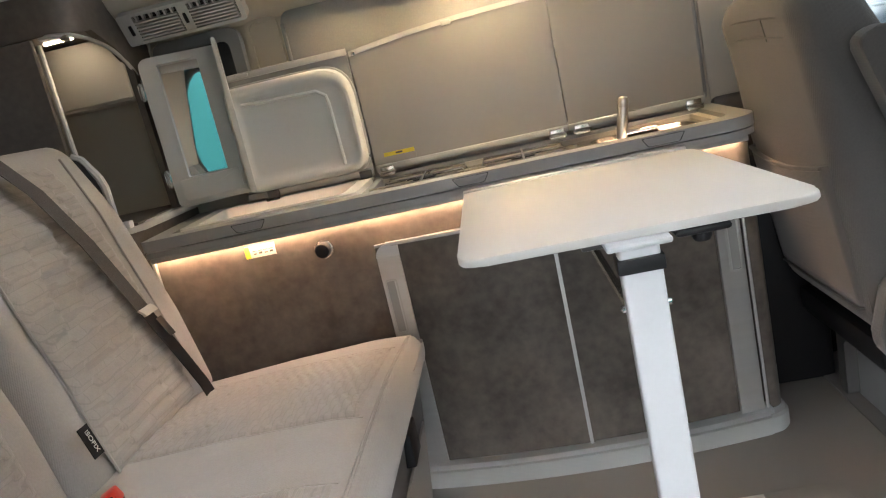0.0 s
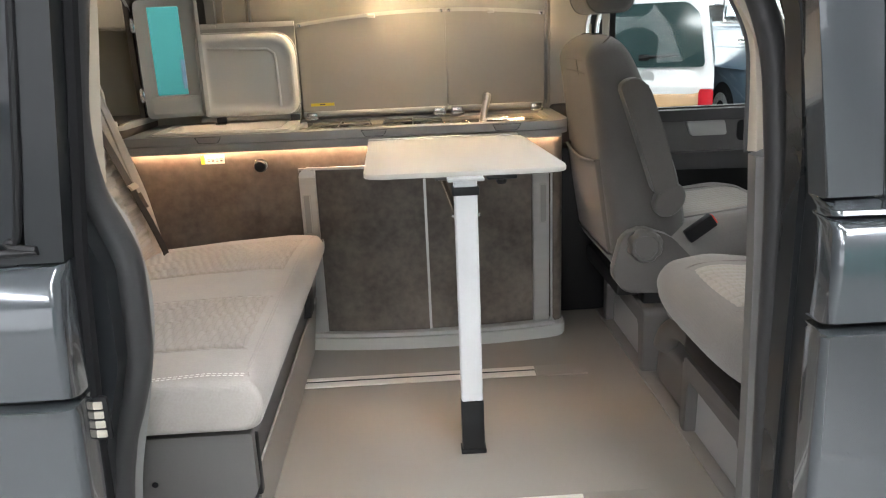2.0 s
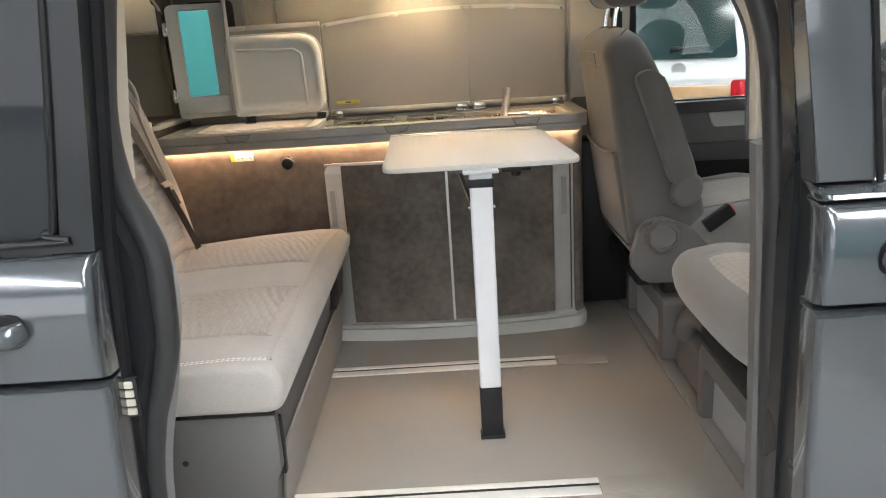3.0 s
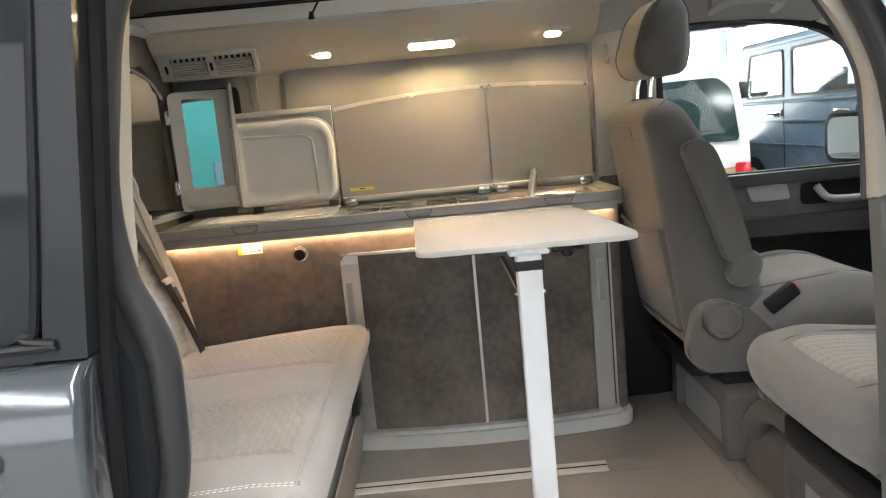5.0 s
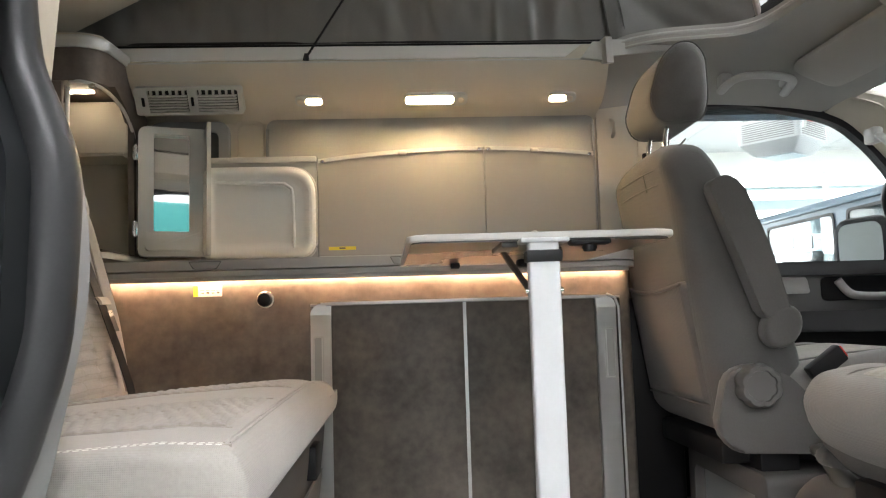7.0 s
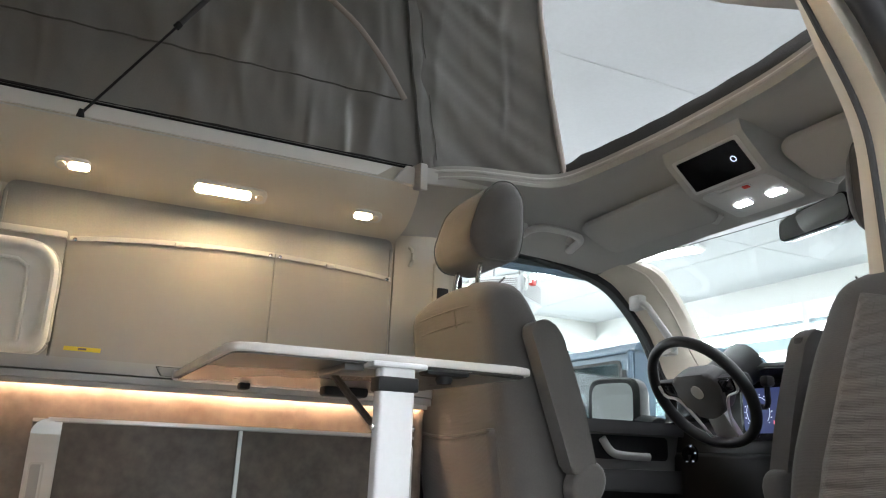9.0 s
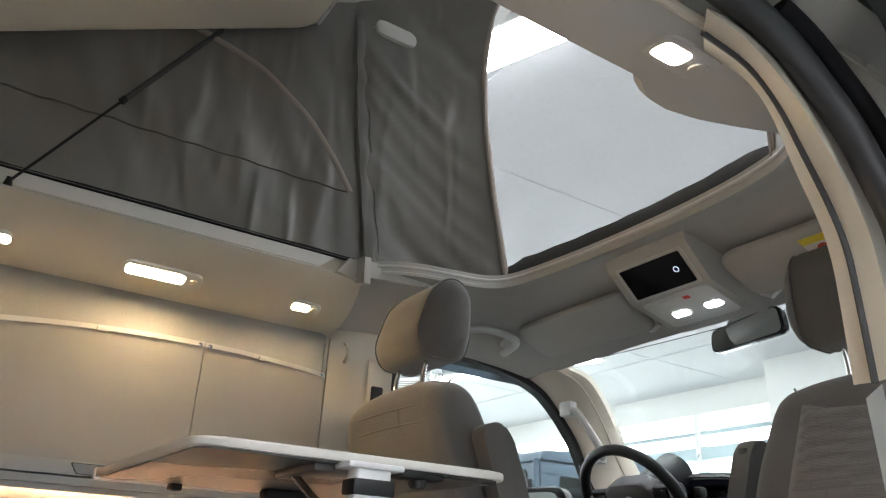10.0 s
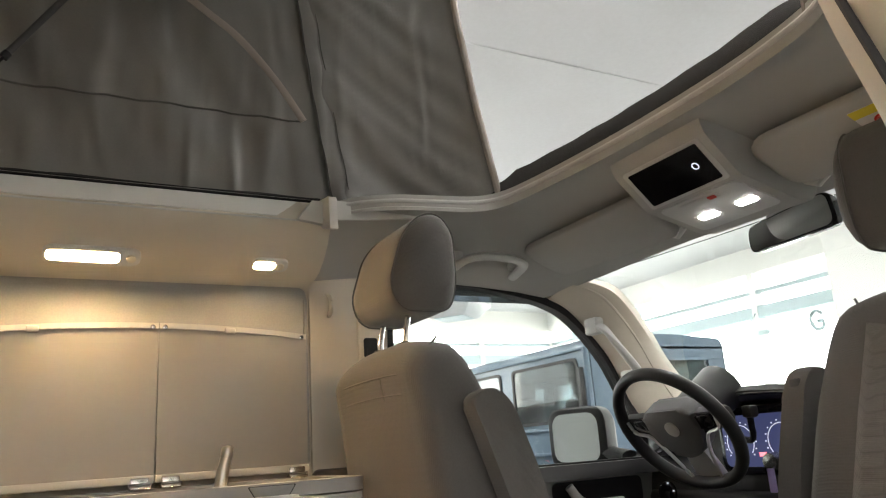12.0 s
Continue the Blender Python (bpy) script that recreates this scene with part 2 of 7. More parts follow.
M["nichelamp"] = glow("niche_lamp", (1.0, 0.80, 0.55), 22.0)
M["led"] = glow("warm_led", (1.0, 0.62, 0.36), LED_GLOW)
M["doorlamp"] = glow("white_lamp", (1.0, 0.90, 0.76), DOOR_SIDE_GLOW)
M["consolelamp"] = glow("cool_lamp", (0.95, 0.97, 1.0), CONSOLE_GLOW)
M["strip"] = glow("light_strip", (0.97, 0.98, 1.0), STRIP_GLOW)
M["daylight"] = glow("daylight", (0.90, 0.97, 1.0), WINDOW_GLOW)
M["screen"] = glow("instrument_screen", (0.020, 0.026, 0.07), 1.0)
M["display"] = glow("display_marks", (0.75, 0.8, 0.95), 0.4)
M["displayred"] = glow("display_marks_red", (0.9, 0.2, 0.25), 1.2)


# ---- building helpers ----
WORLD = {}


def thing(name, loc, label, category, group="", kind=""):
    ob = new(name)
    ob.empty_display_size = 0.05
    ob.matrix_basis = Matrix.Translation(loc)
    WORLD[ob] = Matrix.Translation(loc)
    return tagged(ob, label, category, group, kind)


def part(name, bm, material, parent=None, label="", sharp=38, flat=False):
    bmesh.ops.recalc_face_normals(bm, faces=bm.faces)
    me = bpy.data.meshes.new(name)
    bm.to_mesh(me)
    bm.free()
    me.materials.append(M[material])
    if not flat:
        me.shade_smooth()
        me.set_sharp_from_angle(angle=radians(sharp))
    ob = new(name, me)
    if parent is not None:
        ob.parent = parent
        ob.matrix_parent_inverse = WORLD.get(parent, Matrix()).inverted()
    if label:
        ob["label"] = label
    return ob


def solo(name, bm, material, label, category, kind="", group="", sharp=38):
    return tagged(part(name, bm, material, sharp=sharp), label, category, group, kind)


def add_box(bm, x0, x1, y0, y1, z0, z1, r=0.0, seg=2, m=None):
    g = bmesh.ops.create_cube(bm, size=1.0)["verts"]
    for v in g:
        v.co = Vector((x0 + (v.co.x + 0.5) * (x1 - x0), y0 + (v.co.y + 0.5) * (y1 - y0), z0 + (v.co.z + 0.5) * (z1 - z0)))
    if r:
        es = list({e for v in g for e in v.link_edges})
        out = bmesh.ops.bevel(bm, geom=es, offset=r, segments=seg, profile=0.5, affect="EDGES", clamp_overlap=True)
        g = list({v for f in out["faces"] for v in f.verts} | {v for v in g if v.is_valid})
    if m is not None:
        bmesh.ops.transform(bm, matrix=m, verts=g)
    return bm


def box(*a, **k):
    return add_box(bmesh.new(), *a, **k)


def to3(axis, p, d):
    return {"x": (d, p[0], p[1]), "y": (p[0], d, p[1]), "z": (p[0], p[1], d)}[axis]


def add_prism(bm, pts, axis, a, b, r=0.0, seg=2):
    """A polygon drawn across an axis and pushed along it, its rims rounded."""
    lo = [bm.verts.new(to3(axis, p, a)) for p in pts]
    hi = [bm.verts.new(to3(axis, p, b)) for p in pts]
    n = len(pts)
    f0, f1 = bm.faces.new(lo), bm.faces.new(hi[::-1])
    for i in range(n):
        bm.faces.new((lo[i], hi[i], hi[(i + 1) % n], lo[(i + 1) % n]))
    if r:
        bmesh.ops.bevel(bm, geom=list(f0.edges) + list(f1.edges), offset=r, segments=seg, profile=0.5, affect="EDGES", clamp_overlap=True)
    return bm


def prism(*a, **k):
    return add_prism(bmesh.new(), *a, **k)


def rounded(pts, r=0.02, seg=4):
    """A polygon with its corners rounded; r may be one radius or one a corner."""
    out, n = [], len(pts)
    for i in range(n):
        p, a, b = Vector(pts[i]), Vector(pts[i - 1]), Vector(pts[(i + 1) % n])
        rr = r[i] if isinstance(r, (list, tuple)) else r
        if rr <= 0:
            out.append(tuple(p))
            continue
        da, db = (a - p), (b - p)
        t = min(rr, da.length * 0.48, db.length * 0.48)
        q0, q1 = p + da.normalized() * t, p + db.normalized() * t
        for k in range(seg + 1):
            u = k / seg
            out.append(tuple(q0 * (1 - u) ** 2 + p * 2 * u * (1 - u) + q1 * u * u))
    return out


def rect(x0, x1, y0, y1):
    return [(x0, y0), (x1, y0), (x1, y1), (x0, y1)]


def add_frame(bm, outer, inner, axis, a, b):
    """A ring between two outlines of the same count, pushed along an axis."""
    n = len(outer)
    vs = [[bm.verts.new(to3(axis, p, d)) for p in ring] for d in (a, b) for ring in (outer, inner)]
    o0, i0, o1, i1 = vs
    for i in range(n):
        j = (i + 1) % n
        bm.faces.new((o0[i], o0[j], i0[j], i0[i]))
        bm.faces.new((o1[j], o1[i], i1[i], i1[j]))
        bm.faces.new((o0[j], o0[i], o1[i], o1[j]))
        bm.faces.new((i0[i], i0[j], i1[j], i1[i]))
    return bm


def add_loft(bm, rings, closed=True, cap=True):
    vs = [[bm.verts.new(p) for p in ring] for ring in rings]
    n = len(rings[0])
    for a, b in zip(vs, vs[1:]):
        for i in range(n if closed else n - 1):
            j = (i + 1) % n
            bm.faces.new((a[i], a[j], b[j], b[i]))
    if cap and closed:
        bm.faces.new(vs[0][::-1])
        bm.faces.new(vs[-1])
    return bm


def smooth_path(pts, n=8):
    """Points along a soft curve through the given ones."""
    p = [Vector(q) for q in pts]
    p = [p[0] * 2 - p[1]] + p + [p[-1] * 2 - p[-2]]
    out = []
    for i in range(1, len(p) - 2):
        for k in range(n):
            t = k / n
            a, b, c, d = p[i - 1], p[i], p[i + 1], p[i + 2]
            out.append(0.5 * (2 * b + (c - a) * t + (2 * a - 5 * b + 4 * c - d) * t * t + (3 * b - a - 3 * c + d) * t ** 3))
    out.append(p[-2])
    return out


def add_tube(bm, pts, r, n=10, flat=1.0, up=(0, 0, 1), cap=True):
    """A round or flattened bar along a line. r: a radius, or one for each point."""
    pts = [Vector(p) for p in pts]
    rings = []
    for i, p in enumerate(pts):
        d = (pts[min(i + 1, len(pts) - 1)] - pts[max(i - 1, 0)]).normalized()
        u = Vector(up)
        if abs(d.dot(u)) > 0.97:
            u = Vector((1, 0, 0)) if abs(d.x) < 0.9 else Vector((0, 1, 0))
        s = d.cross(u).normalized()
        w = s.cross(d).normalized()
        rr = r[i] if isinstance(r, (list, tuple)) else r
        rings.append([p + s * (rr * math.cos(2 * math.pi * k / n)) + w * (rr * flat * math.sin(2 * math.pi * k / n)) for k in range(n)])
    return add_loft(bm, rings, True, cap)


def tube(*a, **k):
    return add_tube(bmesh.new(), *a, **k)


def add_lathe(bm, p0, axis, prof, n=24):
    """Turned about an axis from p0: prof is (distance along, radius)."""
    d = Vector(axis).normalized()
    u = d.orthogonal().normalized()
    w = d.cross(u)
    rings = [[Vector(p0) + d * t + (u * math.cos(2 * math.pi * k / n) + w * math.sin(2 * math.pi * k / n)) * max(r, 1e-4) for k in range(n)] for t, r in prof]
    return add_loft(bm, rings)


def lathe(*a, **k):
    return add_lathe(bmesh.new(), *a, **k)


def add_sheet(bm, fn, nu, nv):
    """A sheet of nu by nv cells; fn(u, v) gives its points for 0..1."""
    vs = [[bm.verts.new(fn(i / nu, j / nv)) for j in range(nv + 1)] for i in range(nu + 1)]
    for i in range(nu):
        for j in range(nv):
            bm.faces.new((vs[i][j], vs[i + 1][j], vs[i + 1][j + 1], vs[i][j + 1]))
    return bm


def sheet(*a, **k):
    return add_sheet(bmesh.new(), *a, **k)


def thick(bm, t):
    bmesh.ops.recalc_face_normals(bm, faces=bm.faces)
    bmesh.ops.solidify(bm, geom=bm.faces, thickness=t)
    return bm


def lerp(a, b, t):
    return a + (b - a) * t


def along(pts, u):
    """The place at the share u of a polyline's length."""
    pts = [Vector(p) for p in pts]
    ls = [(b - a).length for a, b in zip(pts, pts[1:])]
    d = u * sum(ls)
    for a, b, l in zip(pts, pts[1:], ls):
        if d <= l:
            return a.lerp(b, d / l if l else 0)
        d -= l
    return pts[-1]


def quilt(s, t, pitch):
    """Height of stitched ridges: bands along s, with steps where the lines jump by half a pitch."""
    k = math.floor(t * 5.0 + 0.35 * math.sin(s * 9.0))
    jump = 0.5 * noise.cell(Vector((k * 1.7, math.floor(s * 4 + 0.5 * k) * 2.3, 0.5)))
    return abs(math.sin(math.pi * (s / pitch + jump))) ** 0.6

# ---- the van's shell ----
CY = 1.27  # the van's middle line


def mirrored(pts):
    return [(2 * CY - p[0], p[1]) for p in pts]


floor = solo("floor", prism(rect(-2.8, 0.562, 0.40, 2.02), "z", -0.05, 0.0, r=0.003), "floor",
             "warm grey plastic floor covering of a camper van", "floor", "structure")
solo("floor_edge", box(0.563, 0.60, 0.42, 2.0, -0.05, 0.002, r=0.002), "footmat", "dark grey metal edge strip across the floor", "floor", "structure")
solo("cab_floor", box(0.60, 2.0, 0.40, 2.06, -0.06, -0.006), "footmat", "grey carpet of the driver's cab", "floor", "structure")
solo("door_sill", prism([(0.30, -0.20), (0.395, -0.20), (0.395, -0.004), (0.36, -0.004), (0.35, -0.06), (0.30, -0.07)], "x", -0.60, 0.55, r=0.004),
     "darktrim", "dark plastic step along the sliding door", "sill", "structure")

# left side wall with cove, lamps' panel and ledge
WALL_PROFILE = [(2.10, -0.05), (2.035, -0.05), (2.035, 0.70), (2.045, 0.74), (2.045, 1.17), (2.03, 1.182), (1.995, 1.188), (1.955, 1.200),
                (1.915, 1.225), (1.885, 1.256), (1.868, 1.285), (1.864, 1.299), (1.868, 1.305), (1.876, 1.309),
                (1.912, 1.362), (1.93, 1.372), (2.10, 1.372)]
solo("wall_left", prism(WALL_PROFILE, "x", -2.8, 0.42), "cream", "cream moulded side wall with a lamp cove and ledge", "wall", "structure", sharp=30)
COVER = [(1.8755, 1.313), (1.8785, 1.311), (1.9115, 1.3595), (1.908, 1.3625)]
bm = add_loft(bmesh.new(), [[(x + k * (z - 1.31), y, z) for y, z in COVER] for x, k in ((-1.6, 0.0), (0.29, 1.2))])
solo("ledge_cover", bm, "white", "pale sloping cover strip under the tent cloth", "trim", "structure")
bm = bmesh.new()
add_tube(bm, [(-1.6, 1.866, 1.301), (0.36, 1.866, 1.301)], 0.003, 8)
solo("trim_left", bm, "palegrey", "thin pale bead along the roof ledge", "trim", "structure")
bm = prism([(0.30, -0.2), (0.40, -0.2), (0.41, 0.45), (0.31, 0.45)], "x", -2.8, -0.62)
add_prism(bm, [(0.31, 1.12), (0.41, 1.12), (0.47, 1.20), (0.36, 1.32), (0.28, 1.30)], "x", -2.8, -0.62)
for x0, x1 in ((-2.8, -2.74), (-1.70, -0.62)):
    add_prism(bm, [(0.30, 0.45), (0.41, 0.45), (0.41, 1.12), (0.30, 1.12)], "x", x0, x1)
solo("wall_right", bm, "cream", "cream inner side wall with an open rear window", "wall", "structure")
cpn = thing("control_panel", (-1.85, 0.57, 1.19), "black heater control panel with small lit marks", "control panel")
part("panel", box(-1.98, -1.74, 0.545, 0.575, 1.17, 1.215, r=0.006), "gloss", cpn)
for k in range(4):
    part("mark", box(-1.95 + 0.055 * k, -1.925 + 0.055 * k, 0.575, 0.5765, 1.185, 1.197), "display", cpn)
rv = thing("air_vent", (-2.1, 0.57, 1.19), "dark slatted air vent beside the control panel", "air vent")
part("backing", box(-2.22, -2.02, 0.545, 0.572, 1.17, 1.215, r=0.004), "greyplastic", rv)
for k in range(5):
    part("slat", box(-2.21, -2.03, 0.572, 0.577, 1.175 + 0.008 * k, 1.179 + 0.008 * k), "black", rv)
solo("wall_back", box(-2.86, -2.8, 0.30, 2.12, -0.2, 1.45), "cream", "cream rear door lining of the van", "wall", "structure")

# header over the sliding door, with a sculpted lamp housing
HEAD_PROFILE = [(0.556, 1.216), (0.562, 1.203), (0.578, 1.199), (0.61, 1.202), (0.665, 1.211), (0.700, 1.226), (0.715, 1.252), (0.712, 1.296), (0.64, 1.312),
                (0.63, 1.372), (0.40, 1.372), (0.42, 1.23)]
bm = bmesh.new()
rings = []
for x, out in ((-2.8, 0.0), (0.20, 0.0), (0.25, 0.0), (0.275, 0.006), (0.295, 0.022), (0.32, 0.034), (0.36, 0.038), (0.42, 0.026), (0.48, 0.004), (0.56, -0.03), (0.66, -0.07), (0.72, -0.09)):
    rings.append([(x, y + out * max(0.0, (y - 0.52) / 0.19) if z < 1.31 else y + out * 0.6, z + 0.004 * (x > 0.285)) for y, z in HEAD_PROFILE])
add_loft(bm, rings)
solo("header_right", bm, "headliner", "pale grey felt-covered header over the sliding door", "ceiling", "structure", sharp=30)

# headliner over the cab: from the roof hole's rim out to doors and windscreen
RIM = smooth_path([(0.415, 1.862, 1.318), (0.47, 1.835, 1.333), (0.56, 1.800, 1.338), (0.66, 1.772, 1.336), (0.745, 1.742, 1.332), (0.795, 1.695, 1.332),
                   (0.820, 1.60, 1.334), (0.838, 1.42, 1.336), (0.844, 1.25, 1.337), (0.836, 1.05, 1.336), (0.812, 0.90, 1.334), (0.775, 0.80, 1.332),
                   (0.69, 0.72, 1.332), (0.55, 0.665, 1.33), (0.42, 0.60, 1.32)], 5)
SKIRT = [(0.415, 2.045, 1.185), (0.60, 2.05, 1.203), (0.80, 2.05, 1.212), (0.95, 2.05, 1.205), (1.06, 2.05, 1.196), (1.16, 2.045, 1.180), (1.215, 1.98, 1.200),
         (1.225, 1.85, 1.206), (1.245, 1.60, 1.222), (1.255, 1.27, 1.228), (1.245, 0.94, 1.222), (1.225, 0.70, 1.206), (1.205, 0.60, 1.190),
         (1.10, 0.52, 1.165), (0.90, 0.49, 1.20), (0.60, 0.48, 1.19), (0.42, 0.47, 1.175)]
N = 90
rings = []
for k, s in enumerate((0.0, 0.0, 0.04, 0.10, 0.25, 0.45, 0.65, 0.82, 0.93, 1.0)):
    ring = []
    for i in range(N + 1):
        a, b = along(RIM, i / N), along(SKIRT, i / N)
        p = a.lerp(b, s)
        p.z += (0.0 if k else 0.028) + 0.030 * math.sin(math.pi * s) * (1 - 0.3 * s) - (0.012 if k == 1 else 0)
        ring.append(p)
    rings.append(ring)
bm = add_loft(bmesh.new(), rings, closed=False, cap=False)
solo("ceiling", thick(bm, -0.006), "headliner", "pale grey felt headliner over the driver's cab", "ceiling", "structure", sharp=60)
bm = bmesh.new()
add_tube(bm, [p + Vector((0, 0, 0.012)) for p in RIM], 0.0055, 8)
add_tube(bm, [p + Vector((0.006, 0.0, -0.004)) for p in RIM], 0.003, 8)
solo("trim_roof_rim", bm, "palegrey", "pale beaded rim round the roof hole", "trim", "structure")
# raised bracket where ledge and headliner meet
bm = prism(rounded([(1.806, 1.268), (1.862, 1.284), (1.905, 1.352), (1.900, 1.362), (1.812, 1.349)], 0.004), "x", 0.398, 0.418, r=0.003)
add_prism(bm, rounded([(0.418, 1.300), (0.74, 1.333), (0.74, 1.343), (0.418, 1.350)], 0.003), "y", 1.838, 1.848)
add_prism(bm, [(0.335, 1.300), (0.398, 1.292), (0.398, 1.349), (0.372, 1.349)], "y", 1.850, 1.902, r=0.003)
solo("trim_bracket", bm, "palegrey", "pale grey plastic corner bracket on the roof ledge", "trim", "structure")

# B-pillar lining behind the driver, lower dark lining beside the kitchen
bm = prism(rounded([(0.42, 0.72), (0.62, 0.72), (0.635, 1.21), (0.42, 1.21)], 0.01), "y", 2.035, 2.09, r=0.012, seg=3)
solo("pillar_lining", bm, "cream", "cream plastic pillar lining behind the driver's seat", "pillar", "structure")
solo("pillar_lining_lower", box(0.42, 0.62, 2.02, 2.09, -0.05, 0.735, r=0.012), "brown", "dark brown lower lining beside the kitchen", "pillar", "structure")
solo("side_lining", box(0.40, 0.60, 1.90, 2.03, -0.02, 0.60, r=0.02), "black", "dark grey side lining behind the driver's seat", "wall", "structure")
hook = thing("coat_hook", (0.47, 2.03, 1.13), "small cream coat hook on the pillar lining", "hook")
part("hook", tube(smooth_path([(0.468, 2.036, 1.165), (0.468, 2.015, 1.15), (0.468, 2.012, 1.12), (0.468, 2.030, 1.105)], 5), [0.006] * 15 + [0.004], 8, flat=0.8), "cream", hook)
guide = thing("belt_guide", (0.58, 2.03, 1.05), "grey belt height adjuster on the pillar", "belt guide")
part("cover", box(0.545, 0.60, 2.022, 2.036, 0.98, 1.13, r=0.008), "cream", guide)
part("loop", box(0.555, 0.592, 2.008, 2.022, 1.0, 1.05, r=0.006), "black", guide, "black plastic belt loop")
part("webbing", add_prism(bmesh.new(), [(0.558, 0.62), (0.60, 0.62), (0.596, 1.02), (0.560, 1.02)], "y", 2.006, 2.009), "black", guide)

# driver's door
door = thing("driver_door", (1.1, 2.06, 0.0), "grey driver's door with dark lower pocket and closed window", "car door", "", "structure")
WIN = rounded([(0.655, 0.70), (1.480, 0.70), (1.470, 0.79), (1.428, 0.87), (1.375, 0.98), (1.314, 1.057), (1.228, 1.136), (1.14, 1.168), (1.03, 1.189), (0.90, 1.208), (0.655, 1.20)],
              [0.02, 0.02, 0.04, 0.04, 0.04, 0.04, 0.05, 0.05, 0.05, 0.05, 0.03], 3)
OUT = []
cx, cz = 1.0, 0.92
for x, z in WIN:
    OUT.append((cx + (x - cx) * 1.05 + (0.004 if x > cx else -0.004), cz + (z - cz) * 1.09))
part("window_frame", add_frame(bmesh.new(), OUT, WIN, "y", 2.05, 2.09), "black", door, "black rubber window frame")
pane = part("window_pane", prism(WIN, "y", 2.066, 2.070), "glass", door, flat=True)
pane.visible_shadow = False
part("door_top", prism(rounded([(0.62, 0.655), (1.64, 0.655), (1.64, 0.695), (0.62, 0.695)], 0.006), "y", 2.00, 2.10, r=0.012), "darktrim", door, "dark grey top of the door lining")
part("door_panel", prism(rounded([(0.62, 0.54), (1.66, 0.54), (1.66, 0.656), (0.62, 0.656)], 0.006), "y", 2.025, 2.10, r=0.006), "pillarplastic", door, "mid grey upper door lining")
part("door_insert", prism(rounded([(0.93, 0.60), (1.06, 0.60), (1.05, 0.652), (0.91, 0.652)], 0.008), "y", 2.012, 2.03, r=0.006), "palegrey", door, "pale grey grip recess")
part("armrest", prism(rounded([(0.62, 0.49), (1.60, 0.47), (1.60, 0.545), (0.62, 0.545)], 0.02), "y", 1.985, 2.10, r=0.02, seg=3), "darktrim", door)
part("door_pocket", prism(rounded([(0.62, 0.0), (1.70, 0.0), (1.70, 0.49), (0.62, 0.49)], 0.02), "y", 2.03, 2.10), "black", door, "black lower door pocket")
part("pocket_lip", prism(rounded([(0.66, 0.05), (1.60, 0.05), (1.60, 0.24), (1.30, 0.30), (0.66, 0.30)], 0.05), "y", 1.985, 2.03, r=0.01), "darktrim", door)
part("handle_recess", prism(rounded([(1.10, 0.575), (1.42, 0.575), (1.42, 0.65), (1.10, 0.65)], 0.02), "y", 2.018, 2.03), "black", door)
part("door_handle", tube(smooth_path([(1.145, 2.006, 0.638), (1.175, 2.002, 0.600), (1.215, 2.000, 0.588), (1.33, 2.004, 0.585)], 5), 0.010, 10, flat=1.3), "alu", door, "satin chrome door handle")

# A-pillar, windscreen, scuttle
bm = bmesh.new()
for s in (1, -1):
    f = lambda p: (p[0], CY + s * (p[1] - CY), p[2])
    door_edge = smooth_path([(1.17, 2.045, 1.178), (1.243, 2.045, 1.143), (1.325, 2.045, 1.064), (1.388, 2.045, 0.985), (1.440, 2.05, 0.875), (1.48, 2.06, 0.78)], 4)
    glass_edge = smooth_path([(1.235, 1.955, 1.218), (1.300, 1.910, 1.180), (1.365, 1.915, 1.130), (1.465, 1.955, 1.055), (1.565, 2.005, 0.978), (1.70, 2.05, 0.872)], 4)
    rings = []
    for a, b in zip(door_edge, glass_edge):
        mid = a.lerp(b, 0.5)
        rings.append([f(p) for p in (a, a.lerp(mid, 0.6) + Vector((-0.012, -0.014, 0)), b.lerp(mid, 0.55) + Vector((-0.014, -0.010, -0.004)), b, b + Vector((0.03, 0.015, 0.02)), a + Vector((0.02, 0.045, 0.02)))])
    add_loft(bm, rings)
    add_tube(bm, [f(b.lerp(a, 0.22) + Vector((-0.012, -0.008, -0.003))) for a, b in zip(door_edge, glass_edge)], 0.004, 6)
solo("windscreen_pillars", bm, "cream", "cream windscreen pillars of the cab", "pillar", "structure")
grip = thing("pillar_grip", (1.36, 1.98, 0.97), "cream grab handle on the windscreen pillar", "grab handle")
part("bar", tube(smooth_path([(1.282, 1.975, 1.085), (1.284, 1.940, 1.070), (1.302, 1.922, 1.030), (1.345, 1.918, 0.978), (1.385, 1.932, 0.945), (1.410, 1.970, 0.938)], 5), 0.014, 10, flat=0.8), "palegrey", grip)
part("foot", add_box(bmesh.new(), 1.265, 1.300, 1.955, 2.01, 1.060, 1.110, r=0.008), "palegrey", grip)
part("foot", add_box(bmesh.new(), 1.390, 1.430, 1.955, 2.02, 0.920, 0.955, r=0.008), "palegrey", grip)
bm = sheet(lambda u, v: Vector((lerp(1.245, 1.80, u) + 0.05 * math.sin(math.pi * v), lerp(0.50, 2.04, v), lerp(1.222, 0.80, u) + 0.005)), 6, 12)
ws = solo("windscreen", thick(bm, 0.004), "glass", "large clear windscreen of the van", "windscreen", "structure")
ws.visible_shadow = False

# pop-up roof: cloth bellows, bed board and shell
roof = thing("pop_up_roof", (0.0, CY, 1.37), "raised pop-up roof with dark grey tent cloth", "pop-up roof", "", "structure")


def roof_z(x):
    return 2.06 + 0.52 * (x + 0.069)


def folds(a, b, seed, amp):
    """Soft wrinkles of hanging cloth."""
    v = noise.noise(Vector((a * 5.0 + b * 2.2, b * 1.2, seed))) + 0.5 * noise.noise(Vector((a * 13.0 + b * 6.0, b * 3.0, seed + 4)))
    return amp * v


